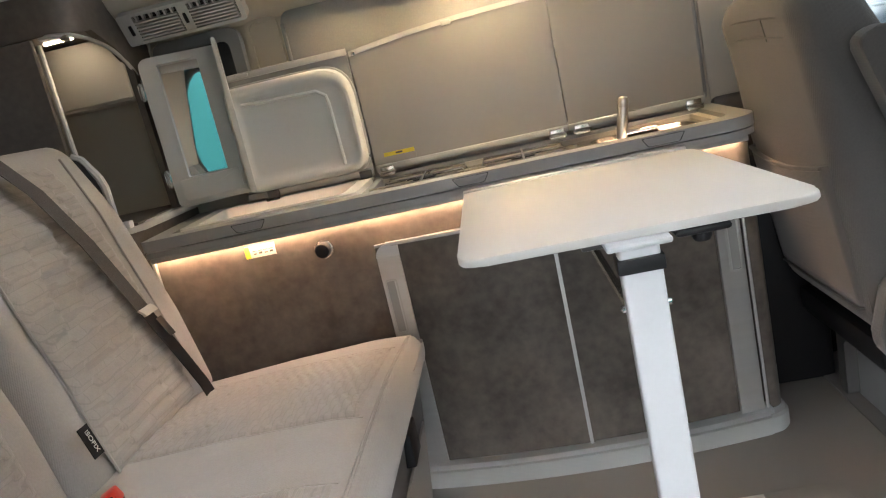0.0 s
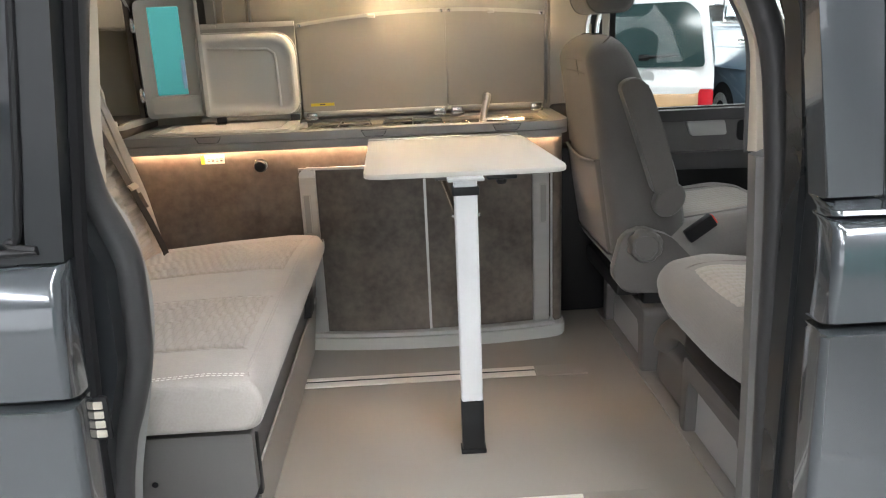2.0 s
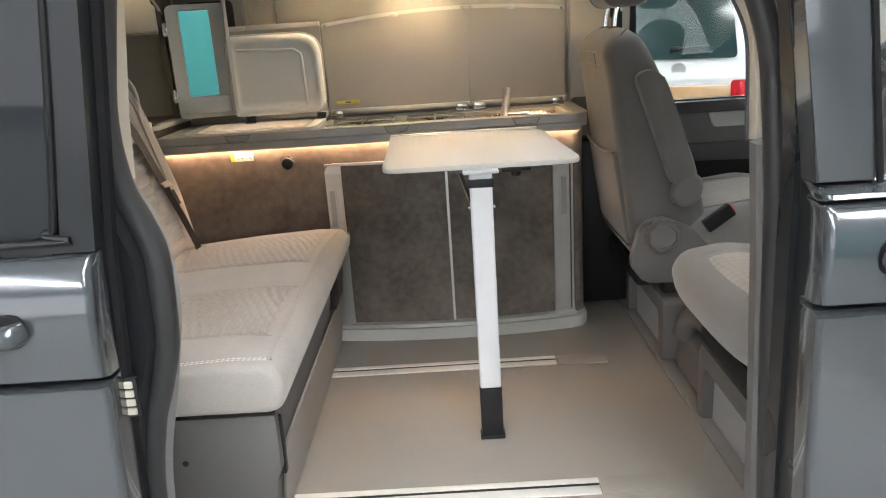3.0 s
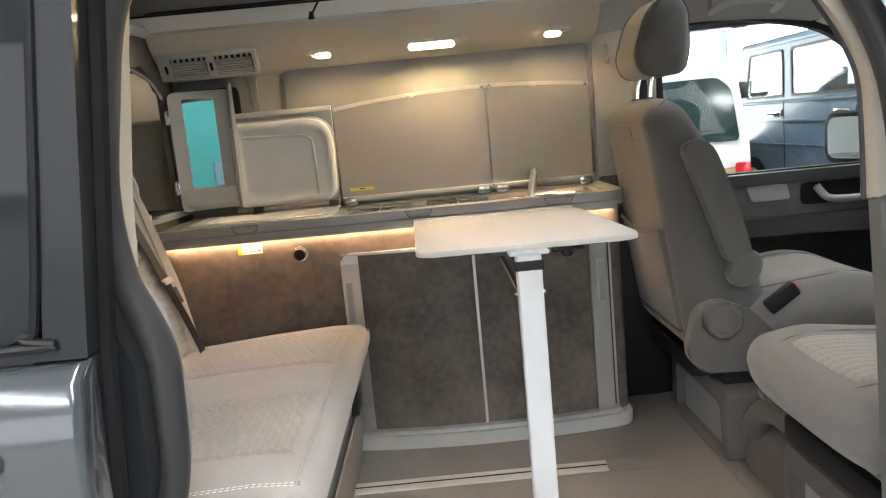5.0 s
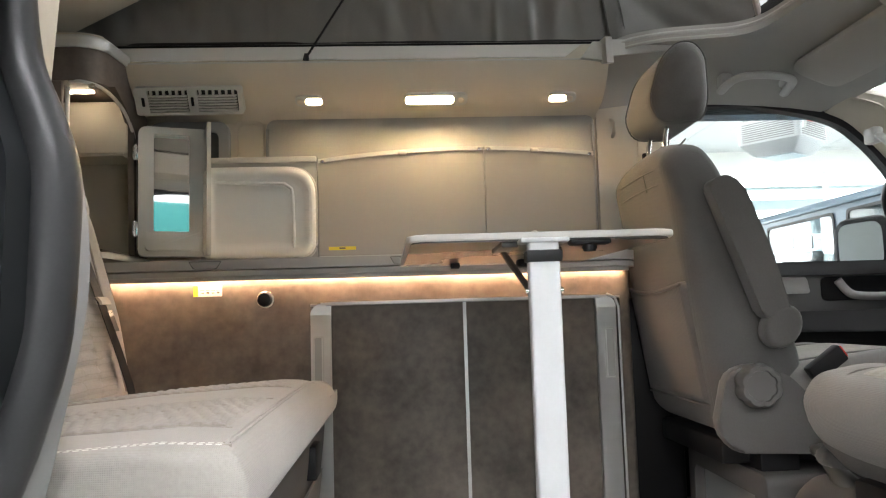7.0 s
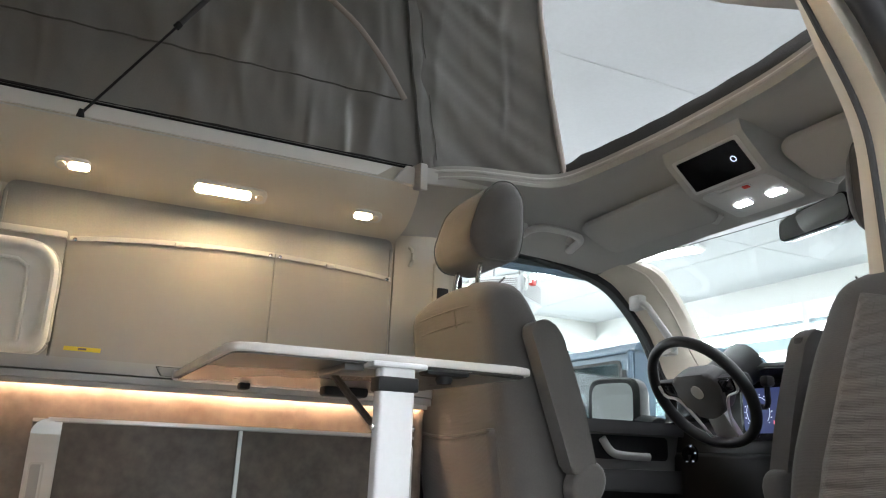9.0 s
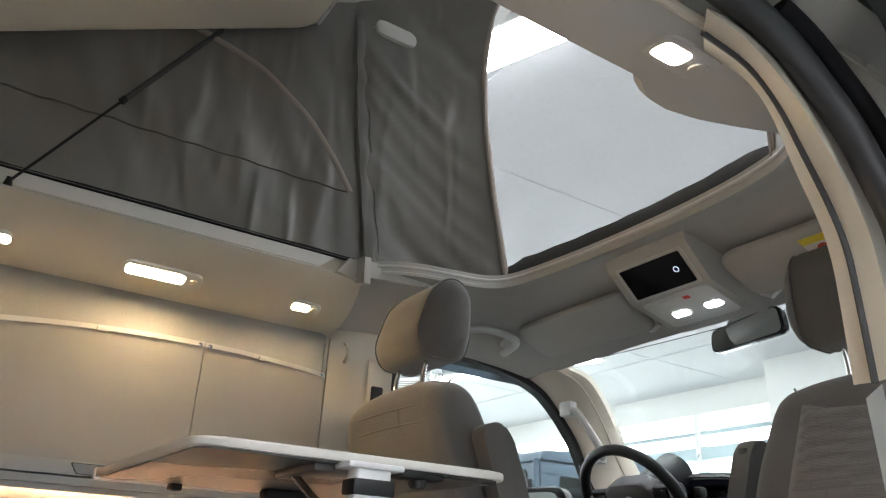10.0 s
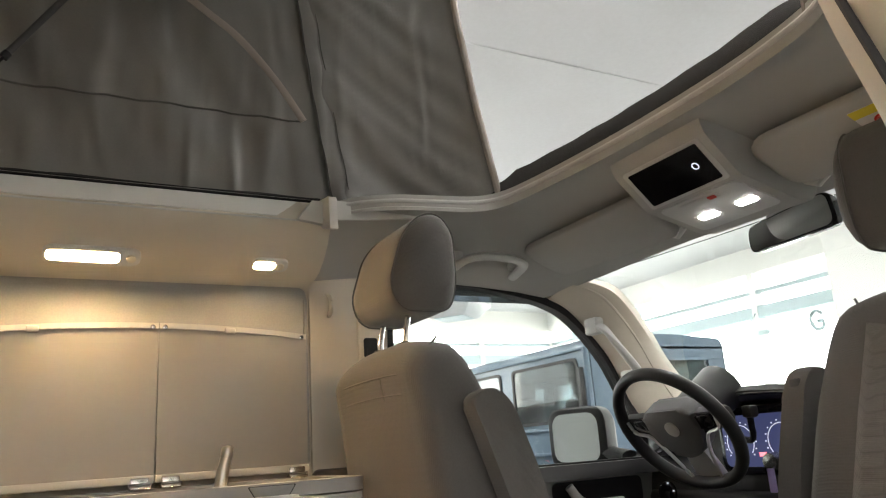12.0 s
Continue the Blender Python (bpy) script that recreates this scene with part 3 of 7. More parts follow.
def corner_edge(v):
    """Edge of the open front of the tent, from sill to top."""
    return along([(0.800, 1.708, 1.335), (0.765, 1.735, 1.62), (0.738, 1.750, 1.88), (0.722, 1.742, 2.09), (0.712, 1.69, 2.25), (0.70, 1.55, 2.37)], v)


for s in (1, -1):
    def side(u, v):
        x = lerp(-1.35, 0.432, u) - 0.11 * v * u
        top = roof_z(x)
        z = lerp(1.368, top, v)
        y = 1.905 + 0.02 * math.sin(math.pi * v) + folds(x, z, 1.0 + s, 0.030) * (1 - u ** 14) * math.sin(math.pi * min(1, v * 1.1)) ** 0.5
        return Vector((x, CY + s * (y - CY), z))
    part("side_cloth", sheet(side, 110, 40), "tent", roof, "dark grey tent side cloth", sharp=180)

    def front(u, v):
        a = Vector((0.432 - 0.11 * v, 1.905 + 0.02 * math.sin(math.pi * v), lerp(1.368, roof_z(0.33), v)))
        b = corner_edge(v)
        p = a.lerp(b, u)
        bulge = 0.05 * math.sin(math.pi * u)
        w = folds(p.x * 1.4 + p.z * 0.8, p.z, 7.0 + s, 0.032) * math.sin(math.pi * u) ** 0.6
        pull = 0.009 * (abs(math.sin(u * 9 + v * 17 + 1.2 * noise.noise(Vector((u * 4, v * 5, 2.0))))) ** 0.6 - 0.5) * max(0, 1 - v * 1.5) * math.sin(math.pi * u) ** 0.5
        p += Vector((0.5, 0.86, 0)) * (bulge + w + pull)
        return Vector((p.x, CY + s * (p.y - CY), p.z))
    part("front_cloth", sheet(front, 40, 60), "tent", roof, "dark grey tent corner cloth", sharp=180)
    f = lambda p: Vector((p[0], CY + s * (p[1] - CY), p[2]))
    part("binding", tube([f(corner_edge(k / 30) + Vector((0.004, -0.006, 0))) for k in range(31)], 0.009, 8), "zip", roof, "brown zip binding of the front opening")
    part("seam_tape", add_sheet(bmesh.new(), lambda u, v: f((lerp(0.436, 0.492, u) - 0.11 * v - 0.01 * u * v, 1.893 + 0.02 * math.sin(math.pi * v) + 0.012 * u - 0.006 * math.sin(math.pi * u) + 0.003 * math.sin(v * 40), lerp(1.372, 2.20, v))), 4, 40), "tent", roof)
    for u in (0.02, 0.98):
        part("tape_stitching", tube([f((lerp(0.436, 0.492, u) - 0.11 * v - 0.01 * u * v, 1.888 + 0.02 * math.sin(math.pi * v) + 0.012 * u + 0.003 * math.sin(v * 40), lerp(1.372, 2.20, v))) for v in [q / 40 for q in range(41)]], 0.0016, 6, up=(0, 1, 0)), "tentseam", roof)
    part("foot_seal", tube([f((x, 1.912, 1.372)) for x in (-1.35, -0.6, 0.41)], 0.008, 8), "black", roof, "black rubber seal under the tent cloth")
    part("stitched_seam", tube([f((lerp(-1.0, 0.362, k / 40), 1.892 + folds(lerp(-1.0, 0.362, k / 40), 1.56, 1.0 + s, 0.010), 1.566 - 0.012 * (1 - k / 40) + 0.002 * math.sin(k * 1.9))) for k in range(41)], 0.0028, 6), "tentseam", roof)
    if s > 0:
        arch = smooth_path([(-0.30, 1.884, 1.94), (-0.11, 1.884, 1.905), (0.045, 1.884, 1.865), (0.14, 1.885, 1.81), (0.215, 1.885, 1.755), (0.30, 1.885, 1.66), (0.366, 1.885, 1.566)], 8)
        part("window_zip", tube(arch, 0.010, 8, flat=0.35, up=(0, 1, 0)), "zip", roof, "brown zip round the tent window")

hem = []
front_rim = [p for p in RIM if p.x > 0.735]
for k, p in enumerate(front_rim):
    end = min(k, len(front_rim) - 1 - k)
    h = 0.028 + 0.046 * min(1.0, end / 8) + 0.0012 * math.sin(k * 1.7)
    out = (p - Vector((0.30, CY, p.z))).normalized()
    hem.append([p + out * a + Vector((0, 0, b)) for a, b in ((0.004, 0.012), (0.006, h * 0.6), (0.016, h), (0.026, h - 0.003), (0.022, 0.012))])
part("folded_front", add_loft(bmesh.new(), hem), "bellows", roof, "folded black tent front standing on the roof rim", sharp=60)
bm = sheet(lambda u, v: Vector((lerp(-1.35, 0.98, u), lerp(0.50, 2.04, v), roof_z(lerp(-1.35, 0.98, u)) + 0.05 * math.sin(math.pi * v) ** 0.4)), 20, 12)
part("roof_shell", thick(bm, 0.03), "palegrey", roof, "pale grey underside of the roof shell")
board = [(-1.30, roof_z(-1.30) - 0.125), (0.16, roof_z(0.16) - 0.125), (0.225, roof_z(0.225) - 0.085), (0.20, roof_z(0.20) - 0.03), (-1.30, roof_z(-1.30) - 0.03)]
bed = thing("roof_bed", (-0.7, CY, 1.7), "pale cream roof bed board tilted up under the roof", "bed board")
part("board", prism(rounded(board, [0, 0.05, 0.03, 0.03, 0], 4), "y", 0.66, 1.875, r=0.02, seg=3), "cream", bed)
part("edge_trim", tube([(0.192, 0.68, roof_z(0.19) - 0.118), (0.192, 1.86, roof_z(0.19) - 0.118)], 0.006, 8), "palegrey", bed, "pale plastic edge of the bed board")
stay = thing("gas_strut", (-0.458, 1.883, 1.308), "black gas strut holding up the roof bed", "gas strut")
a, b = Vector((-0.462, 1.884, 1.322)), Vector((-0.075, 1.885, 1.935))
part("rod", tube([a, a.lerp(b, 0.50)], 0.0035, 8), "black", stay)
part("cylinder", tube([a.lerp(b, 0.48), a.lerp(b, 0.52), b], 0.0075, 10), "darktrim", stay, "grey sheened strut cylinder")
part("collar", tube([a.lerp(b, 0.47), a.lerp(b, 0.49)], 0.0095, 10), "black", stay)
part("ball_joint", lathe((-0.462, 1.884, 1.302), (0, 0, 1), [(0, 0.012), (0.012, 0.012), (0.02, 0.008), (0.03, 0.006)], 14), "black", stay)
lampt = thing("tent_lamp", (0.40, 1.75, 2.06), "pale oval lamp under the raised roof", "lamp")
part("lens", prism(rounded(rect(0.335, 0.475, 2.045, 2.095), 0.024, 6), "y", 1.748, 1.762, r=0.004), "palegrey", lampt)

# ---- sliding-door opening on the near side ----
seal_line = smooth_path([(-0.585, 0.42, -0.05), (-0.580, 0.42, 0.25), (-0.558, 0.42, 0.393), (-0.532, 0.42, 0.47), (-0.511, 0.42, 0.545), (-0.504, 0.42, 0.636), (-0.504, 0.42, 0.70),
                         (-0.518, 0.42, 0.75), (-0.536, 0.42, 0.805), (-0.541, 0.42, 0.90), (-0.530, 0.43, 1.0), (-0.512, 0.445, 1.11), (-0.48, 0.46, 1.175), (-0.42, 0.465, 1.208), (-0.2, 0.465, 1.218), (0.15, 0.465, 1.216),
                         (0.268, 0.462, 1.20), (0.350, 0.458, 1.145), (0.406, 0.45, 1.07), (0.446, 0.445, 0.96), (0.457, 0.44, 0.83), (0.461, 0.435, 0.70), (0.466, 0.43, 0.45), (0.474, 0.42, 0.10), (0.474, 0.42, -0.05)], 6)
def seal_shift(p):
    """The seal's front half lies deeper in the opening, most of all at the top."""
    k = min(1.0, max(0.0, (p.z - 0.70) / 0.35))
    f = min(1.0, max(0.0, (p.x + 0.45) / 0.35))
    g = min(1.0, max(0.0, p.x / 0.30))
    if p.z < 0.7 and p.x < 0:
        return Vector()
    return Vector((g * (0.024 - 0.004 * k), f * (0.03 + 0.018 * k), 0.0))


seal_line = [p + seal_shift(p) for p in seal_line]
solo("door_seal", tube(seal_line, [0.0195 + 0.0035 * min(1.0, max(0.0, (0.86 - p.z) / 0.16)) * (p.x < 0) for p in seal_line], 14, up=(0, 1, 0)), "sealrubber", "thick dark grey rubber seal round the sliding door", "door seal", "structure")
solo("door_seal_flange", tube([p + Vector((0.028, -0.020, 0.010)) for p in seal_line if p.x > 0.25], 0.012, 10, up=(0, 1, 0)), "rubber", "black rubber flange beside the door seal", "door seal", "structure")
# pillar linings either side of the opening
lining_r = smooth_path([(-0.625, 0.50, -0.05), (-0.615, 0.50, 0.25), (-0.572, 0.50, 0.45), (-0.545, 0.50, 0.60), (-0.555, 0.50, 0.72), (-0.578, 0.50, 0.775), (-0.587, 0.50, 0.797)], 6)
bm = bmesh.new()
add_loft(bm, [[(p.x + 0.020, 0.440, p.z), (p.x + 0.038, 0.455, p.z), (p.x + 0.045, 0.49, p.z), (p.x + 0.010, 0.53, p.z), (p.x - 0.06, 0.53, p.z), (p.x - 0.02, 0.440, p.z)] for p in lining_r])
solo("pillar_lining_rear", bm, "greyplastic", "grey plastic lining of the rear door pillar", "pillar", "structure")
bm = bmesh.new()
add_loft(bm, [[(x + 0.035, 0.44, z), (x + 0.050, 0.455, z), (x + 0.053, 0.515, z), (x - 0.10, 0.56, z), (x - 0.06, 0.44, z)] for x, z in
              ((-0.604, 0.799), (-0.596, 0.9), (-0.582, 1.0), (-0.572, 1.08), (-0.55, 1.21))])
solo("pillar_lining_rear_upper", bm, "cream", "cream upper lining of the rear door pillar", "pillar", "structure")
bm = bmesh.new()
add_loft(bm, [[(x + 0.012, 0.497, z), (x - 0.002, 0.515, z), (x, 0.547, z), (x + 0.06, 0.60, z), (x + 0.075, 0.60, z), (x + 0.038, 0.499, z)] for x, z in
              ((0.497, -0.05), (0.490, 0.3), (0.480, 0.6), (0.469, 0.790))])
solo("pillar_lining_front", bm, "pillarplastic", "grey plastic lower lining of the front door pillar", "pillar", "structure")
PILLAR_IN = smooth_path([(0.481, 0.587, 0.797), (0.482, 0.587, 0.90), (0.480, 0.587, 0.960), (0.466, 0.587, 1.012), (0.425, 0.587, 1.085), (0.392, 0.587, 1.152), (0.345, 0.587, 1.190), (0.26, 0.587, 1.198)], 4)
PILLAR_OUT = smooth_path([(0.470, 0.520, 0.797), (0.462, 0.520, 0.90), (0.451, 0.520, 0.975), (0.422, 0.520, 1.026), (0.381, 0.520, 1.079), (0.328, 0.520, 1.130), (0.264, 0.520, 1.165), (0.18, 0.520, 1.180)], 4)
lining = []
for a, b in zip(PILLAR_IN, PILLAR_OUT):
    mid = a.lerp(b, 0.5) + Vector((-0.007, -0.002, -0.004))
    lining.append([a, mid, b, b + Vector((0.05, 0.008, 0.018)), a + Vector((0.05, 0.015, 0.018))])
solo("pillar_lining_front_upper", add_loft(bmesh.new(), lining), "cream", "cream upper lining of the front door pillar", "pillar", "structure", sharp=60)
groove = [a.lerp(b, 0.45) + Vector((-0.0085, -0.003, -0.005)) for a, b in zip(PILLAR_IN, PILLAR_OUT)]
solo("trim_door_groove", tube(groove, 0.0045, 8, up=(0, 1, 0)), "darktrim", "dark joint line along the front pillar lining", "trim", "structure")
solo("trim_header_edge", tube([(-0.40, 0.553, 1.206), (0.0, 0.556, 1.205), (0.26, 0.556, 1.203), (0.33, 0.552, 1.188)], 0.007, 8), "cream", "narrow cream edge trim along the header", "trim", "structure")
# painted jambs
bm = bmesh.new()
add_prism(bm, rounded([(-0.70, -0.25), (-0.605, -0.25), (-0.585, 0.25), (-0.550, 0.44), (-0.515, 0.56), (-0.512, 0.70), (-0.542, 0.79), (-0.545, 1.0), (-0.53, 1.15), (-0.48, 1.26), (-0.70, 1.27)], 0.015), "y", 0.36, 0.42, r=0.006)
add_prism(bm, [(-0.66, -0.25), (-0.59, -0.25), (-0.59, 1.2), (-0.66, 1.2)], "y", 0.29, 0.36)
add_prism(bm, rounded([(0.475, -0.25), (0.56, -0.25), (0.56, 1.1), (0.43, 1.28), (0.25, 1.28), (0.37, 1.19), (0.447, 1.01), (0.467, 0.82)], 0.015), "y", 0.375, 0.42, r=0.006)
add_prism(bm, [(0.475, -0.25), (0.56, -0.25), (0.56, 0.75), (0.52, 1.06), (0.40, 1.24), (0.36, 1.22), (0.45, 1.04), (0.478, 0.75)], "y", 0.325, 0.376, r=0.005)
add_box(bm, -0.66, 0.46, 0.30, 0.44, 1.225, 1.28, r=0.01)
solo("door_jambs", bm, "paintshaded", "painted body frame of the sliding-door opening, darkened for shade", "door frame", "structure")
for side_x, line in (("rear", [(-0.590, 0.342, -0.2), (-0.572, 0.342, 0.25), (-0.552, 0.342, 0.45), (-0.545, 0.342, 0.60), (-0.552, 0.342, 0.74)]),
                     ("front", [(0.497, 0.330, -0.2), (0.493, 0.330, 0.30), (0.487, 0.330, 0.60), (0.476, 0.330, 0.80), (0.450, 0.330, 0.98), (0.40, 0.330, 1.12)])):
    solo("door_frame_ridge_" + side_x, tube(smooth_path(line, 6), 0.008, 10), "paint", "rounded glossy painted ridge of the door frame", "door frame", "structure")
solo("body_roof_rail", prism([(0.26, 1.25), (0.42, 1.25), (0.42, 1.39), (0.33, 1.39)], "x", -2.8, 1.3, r=0.01), "paint", "dark grey painted roof rail of the van body", "car body", "structure")
solo("body_roof_rail_left", prism([(2.10, 1.19), (2.18, 1.19), (2.14, 1.39), (2.05, 1.39)], "x", -2.8, 1.3, r=0.01), "paint", "dark grey painted roof rail on the far side", "car body", "structure")
bm = prism([(2.10, -0.25), (2.18, -0.25), (2.20, 0.68), (2.10, 0.68)], "x", -2.8, 1.7)
add_prism(bm, [(2.10, 0.68), (2.20, 0.68), (2.17, 1.2), (2.10, 1.2)], "x", -2.8, 0.60)
solo("body_side_left", bm, "paint", "dark grey painted side panel on the far side", "car body", "structure")
solo("roof_front", prism([(0.88, 1.385), (1.28, 1.275), (1.28, 1.30), (0.90, 1.42)], "y", 0.40, 2.14), "paint", "painted front roof panel over the cab", "car body", "structure")
solo("rear_roof", box(-2.85, -1.25, 0.34, 2.14, 1.39, 1.42), "headliner", "pale felt roof lining over the load bay", "ceiling", "structure")
solo("nose", prism([(1.80, -0.3), (2.6, -0.3), (2.62, 0.4), (2.2, 0.66), (1.84, 0.79), (1.80, 0.78)], "y", 0.36, 2.18, r=0.02), "paint", "painted nose of the van below the windscreen", "car body", "structure")

# contacts and bolts in the jamb
cp = thing("contact_plate", (0.50, 0.37, 0.54), "black plastic electrical contact plate on the door pillar", "contact plate")
part("plate", prism(rounded([(0.470, 0.43), (0.485, 0.42), (0.518, 0.44), (0.512, 0.625), (0.478, 0.63)], 0.012), "y", 0.310, 0.326, r=0.004), "black", cp)
part("socket", prism(rounded(rect(0.478, 0.503, 0.485, 0.565), 0.008), "y", 0.305, 0.311, r=0.002), "darktrim", cp)
for k in range(4):
    part("pin", lathe((0.491, 0.306, 0.503 + 0.015 * k), (0, -1, 0), [(0, 0.0042), (0.004, 0.0035), (0.006, 0.001)], 10), "alu", cp, "small metal contact pin")
cl = thing("contact_strip", (-0.53, 0.38, 0.56), "dark strip with four brass contacts on the rear pillar", "contact strip")
part("strip", box(-0.550, -0.520, 0.314, 0.322, 0.468, 0.535, r=0.004), "black", cl)
for k in range(4):
    part("contact", box(-0.544, -0.526, 0.310, 0.315, 0.474 + 0.0145 * k, 0.485 + 0.0145 * k, r=0.002), "cream", cl)
lt = thing("door_striker", (-0.56, 0.40, 0.66), "steel door striker on the rear pillar", "striker")
part("block", box(-0.575, -0.545, 0.335, 0.365, 0.675, 0.715, r=0.004), "steel", lt)
part("pin", tube([(-0.585, 0.345, 0.70), (-0.545, 0.345, 0.70)], 0.006, 10), "steel", lt)
hg = thing("door_hinge_arm", (-0.56, 0.40, 0.55), "painted door guide arm on the rear pillar, darkened for shade", "hinge arm")
part("arm", tube(smooth_path([(-0.62, 0.34, 0.625), (-0.59, 0.335, 0.625), (-0.568, 0.345, 0.60), (-0.562, 0.352, 0.55), (-0.565, 0.35, 0.48)], 6), 0.013, 10), "paintshaded", hg)
for p in ((0.463, 0.33, 1.07), (0.44, 0.33, 1.135), (0.475, 0.33, 1.0)):
    bt = thing("pillar_bolt", p, "dark metal bolt on the door pillar", "bolt", "bolts on the door pillar")
    part("washer", lathe((p[0], 0.328, p[2]), (0, -1, 0), [(0, 0.014), (0.004, 0.014), (0.005, 0.011)], 16), "steel", bt)
    part("head", lathe((p[0], 0.323, p[2]), (0, -1, 0), [(0, 0.008), (0.006, 0.008), (0.007, 0.004)], 12), "black", bt)

# the sliding door, pushed back along the body
sd = thing("sliding_door", (-1.1, 0.25, 0.2), "dark grey metallic sliding door pushed open, with privacy glass", "sliding door")
for nm, z0, z1, ys in (("lower_panel", -0.25, 0.548, (0.262, 0.265, 0.258)), ("upper_panel", 0.556, 0.738, (0.258, 0.262, 0.285))):
    bm = bmesh.new()
    rings = []
    for z, y in ((z0, ys[0] + 0.012), (z0 + 0.006, ys[0]), ((z0 + z1) / 2, ys[1] - 0.006), (z1 - 0.02, ys[1]), (z1 - 0.003, ys[2]), (z1, ys[2] + 0.012)):
        e = -0.530 - (0.018 * max(0, (0.74 - z) / 0.5) if z < 0.74 else 0)
        rings.append([(-1.66, y, z), (e - 0.012, y, z), (e - 0.003, y + 0.004, z), (e, y + 0.014, z), (e, y + 0.05, z), (-1.66, y + 0.05, z)])
    add_loft(bm, rings)
    part(nm, bm, "paint", sd, sharp=50)
part("window_surround", add_frame(bmesh.new(), [(-1.66, 0.740), (-0.527, 0.740), (-0.470, 1.20), (-1.66, 1.20)], [(-1.60, 0.756), (-0.572, 0.756), (-0.512, 1.19), (-1.60, 1.19)], "y", 0.284, 0.33), "paintshaded", sd)
part("window_pane", prism(rounded([(-1.60, 0.757), (-0.573, 0.757), (-0.514, 1.186), (-1.60, 1.186)], [0.01, 0.055, 0.01, 0.01], 5), "y", 0.283, 0.292, r=0.003), "privacy", sd, "dark privacy glass")
part("window_rubber", tube(smooth_path([(-1.6, 0.282, 0.755), (-0.64, 0.282, 0.755), (-0.592, 0.282, 0.768), (-0.569, 0.282, 0.815), (-0.513, 0.284, 1.18)], 6), 0.0055, 8, up=(0, 1, 0)), "black", sd)
part("edge_rubber", tube([(-0.56, 0.325, -0.2), (-0.548, 0.325, 0.45), (-0.525, 0.325, 0.74), (-0.468, 0.33, 1.19)], 0.012, 8), "rubber", sd)
h = part("door_handle", tube(smooth_path([(-0.84, 0.248, 0.64), (-0.80, 0.232, 0.64), (-0.68, 0.232, 0.64), (-0.645, 0.236, 0.64), (-0.635, 0.25, 0.64)], 5), 0.017, 12, flat=1.0), "paint", sd)
part("gasket", prism(rounded(rect(-0.86, -0.628, 0.615, 0.665), 0.024, 6), "y", 0.252, 0.257), "black", h)

# front passenger door, closed
fd = thing("passenger_door", (1.0, 0.27, 0.2), "closed dark grey metallic front passenger door", "car door")
for nm, z0, z1, ys in (("lower_panel", -0.25, 0.590, (0.262, 0.268, 0.26)), ("upper_panel", 0.600, 0.745, (0.26, 0.258, 0.268)), ("belt_panel", 0.747, 0.768, (0.268, 0.275, 0.285))):
    bm = bmesh.new()
    rings = []
    for z, y in ((z0, ys[0] + 0.012), (z0 + 0.005, ys[0]), ((z0 + z1) / 2, ys[1] - 0.004), (z1 - 0.01, ys[1]), (z1 - 0.003, ys[2]), (z1, ys[2] + 0.012)):
        e = 0.462 + 0.012 * max(0, (0.6 - z) / 0.6)
        rings.append([(1.75, y, z), (e + 0.012, y, z), (e + 0.003, y + 0.004, z), (e, y + 0.014, z), (e, y + 0.045, z), (1.75, y + 0.045, z)])
    add_loft(bm, rings)
    part(nm, bm, "paint", fd, sharp=50)
part("window_surround", prism([(0.455, 0.772), (0.535, 0.772), (0.505, 1.02), (0.44, 1.19), (0.36, 1.19), (0.425, 1.02)], "y", 0.283, 0.33, r=0.004), "paint", fd)
part("window_bead", tube([(0.54, 0.282, 0.77), (0.509, 0.284, 1.02), (0.44, 0.288, 1.20)], 0.005, 8), "rubber", fd)
pw = part("window_pane", prism([(0.54, 0.772), (1.60, 0.772), (1.35, 1.0), (1.1, 1.19), (0.45, 1.19), (0.51, 1.02)], "y", 0.300, 0.305), "glass", fd, flat=True)
pw.visible_shadow = False
h = part("door_handle", tube(smooth_path([(0.545, 0.25, 0.672), (0.556, 0.235, 0.672), (0.60, 0.23, 0.672), (0.72, 0.232, 0.672), (0.75, 0.248, 0.672)], 5), 0.016, 12), "paint", fd)
part("gasket", prism(rounded(rect(0.532, 0.765, 0.645, 0.70), 0.026, 6), "y", 0.254, 0.259), "black", h)

# ---- kitchen block ----
def front_y(x):
    """Bowed front of the kitchen."""
    t = (x + 0.03) / 0.42
    return 1.700 - 0.038 * max(0.0, 1 - t * t)


def bowed(x0, x1, z0, z1, out, depth, n=16, bm=None):
    """A slab that follows the bowed front, its face `out` in front of it."""
    bm = bm or bmesh.new()
    rings = []
    for i in range(n + 1):
        x = lerp(x0, x1, i / n)
        y = front_y(x) - out
        rings.append([(x, y, z0), (x, y, z1), (x, y + depth, z1), (x, y + depth, z0)])
    return add_loft(bm, rings)


kit = thing("kitchen_unit", (-0.28, 1.85, 0.0), "long kitchen unit with slate-look front and aluminium-framed sliding doors", "kitchen unit")
part("left_panel", prism(rect(-0.948, -0.437, 0.0, 0.672), "y", 1.700, 1.716), "slate", kit, "dark brown slate-look front panel")
part("top_panel", prism(rect(-0.437, 0.370, 0.604, 0.672), "y", 1.700, 1.716), "slate", kit)
part("door_head", bowed(-0.437, 0.366, 0.598, 0.6045, 0.004, 0.05), "fascia", kit)
bm = bmesh.new()
rings = []
for z in (0.0, 0.672):
    ring = [(0.368, 1.716, z)]
    for k in range(7):
        a = math.radians(-90 + 15 * k)
        ring.append((0.368 + 0.035 * math.cos(a), 1.735 + 0.035 * math.sin(a), z))
    ring += [(0.403, 2.03, z), (0.385, 2.03, z)]
    rings.append(ring)
add_loft(bm, rings)
part("end_panel", bm, "slate", kit)
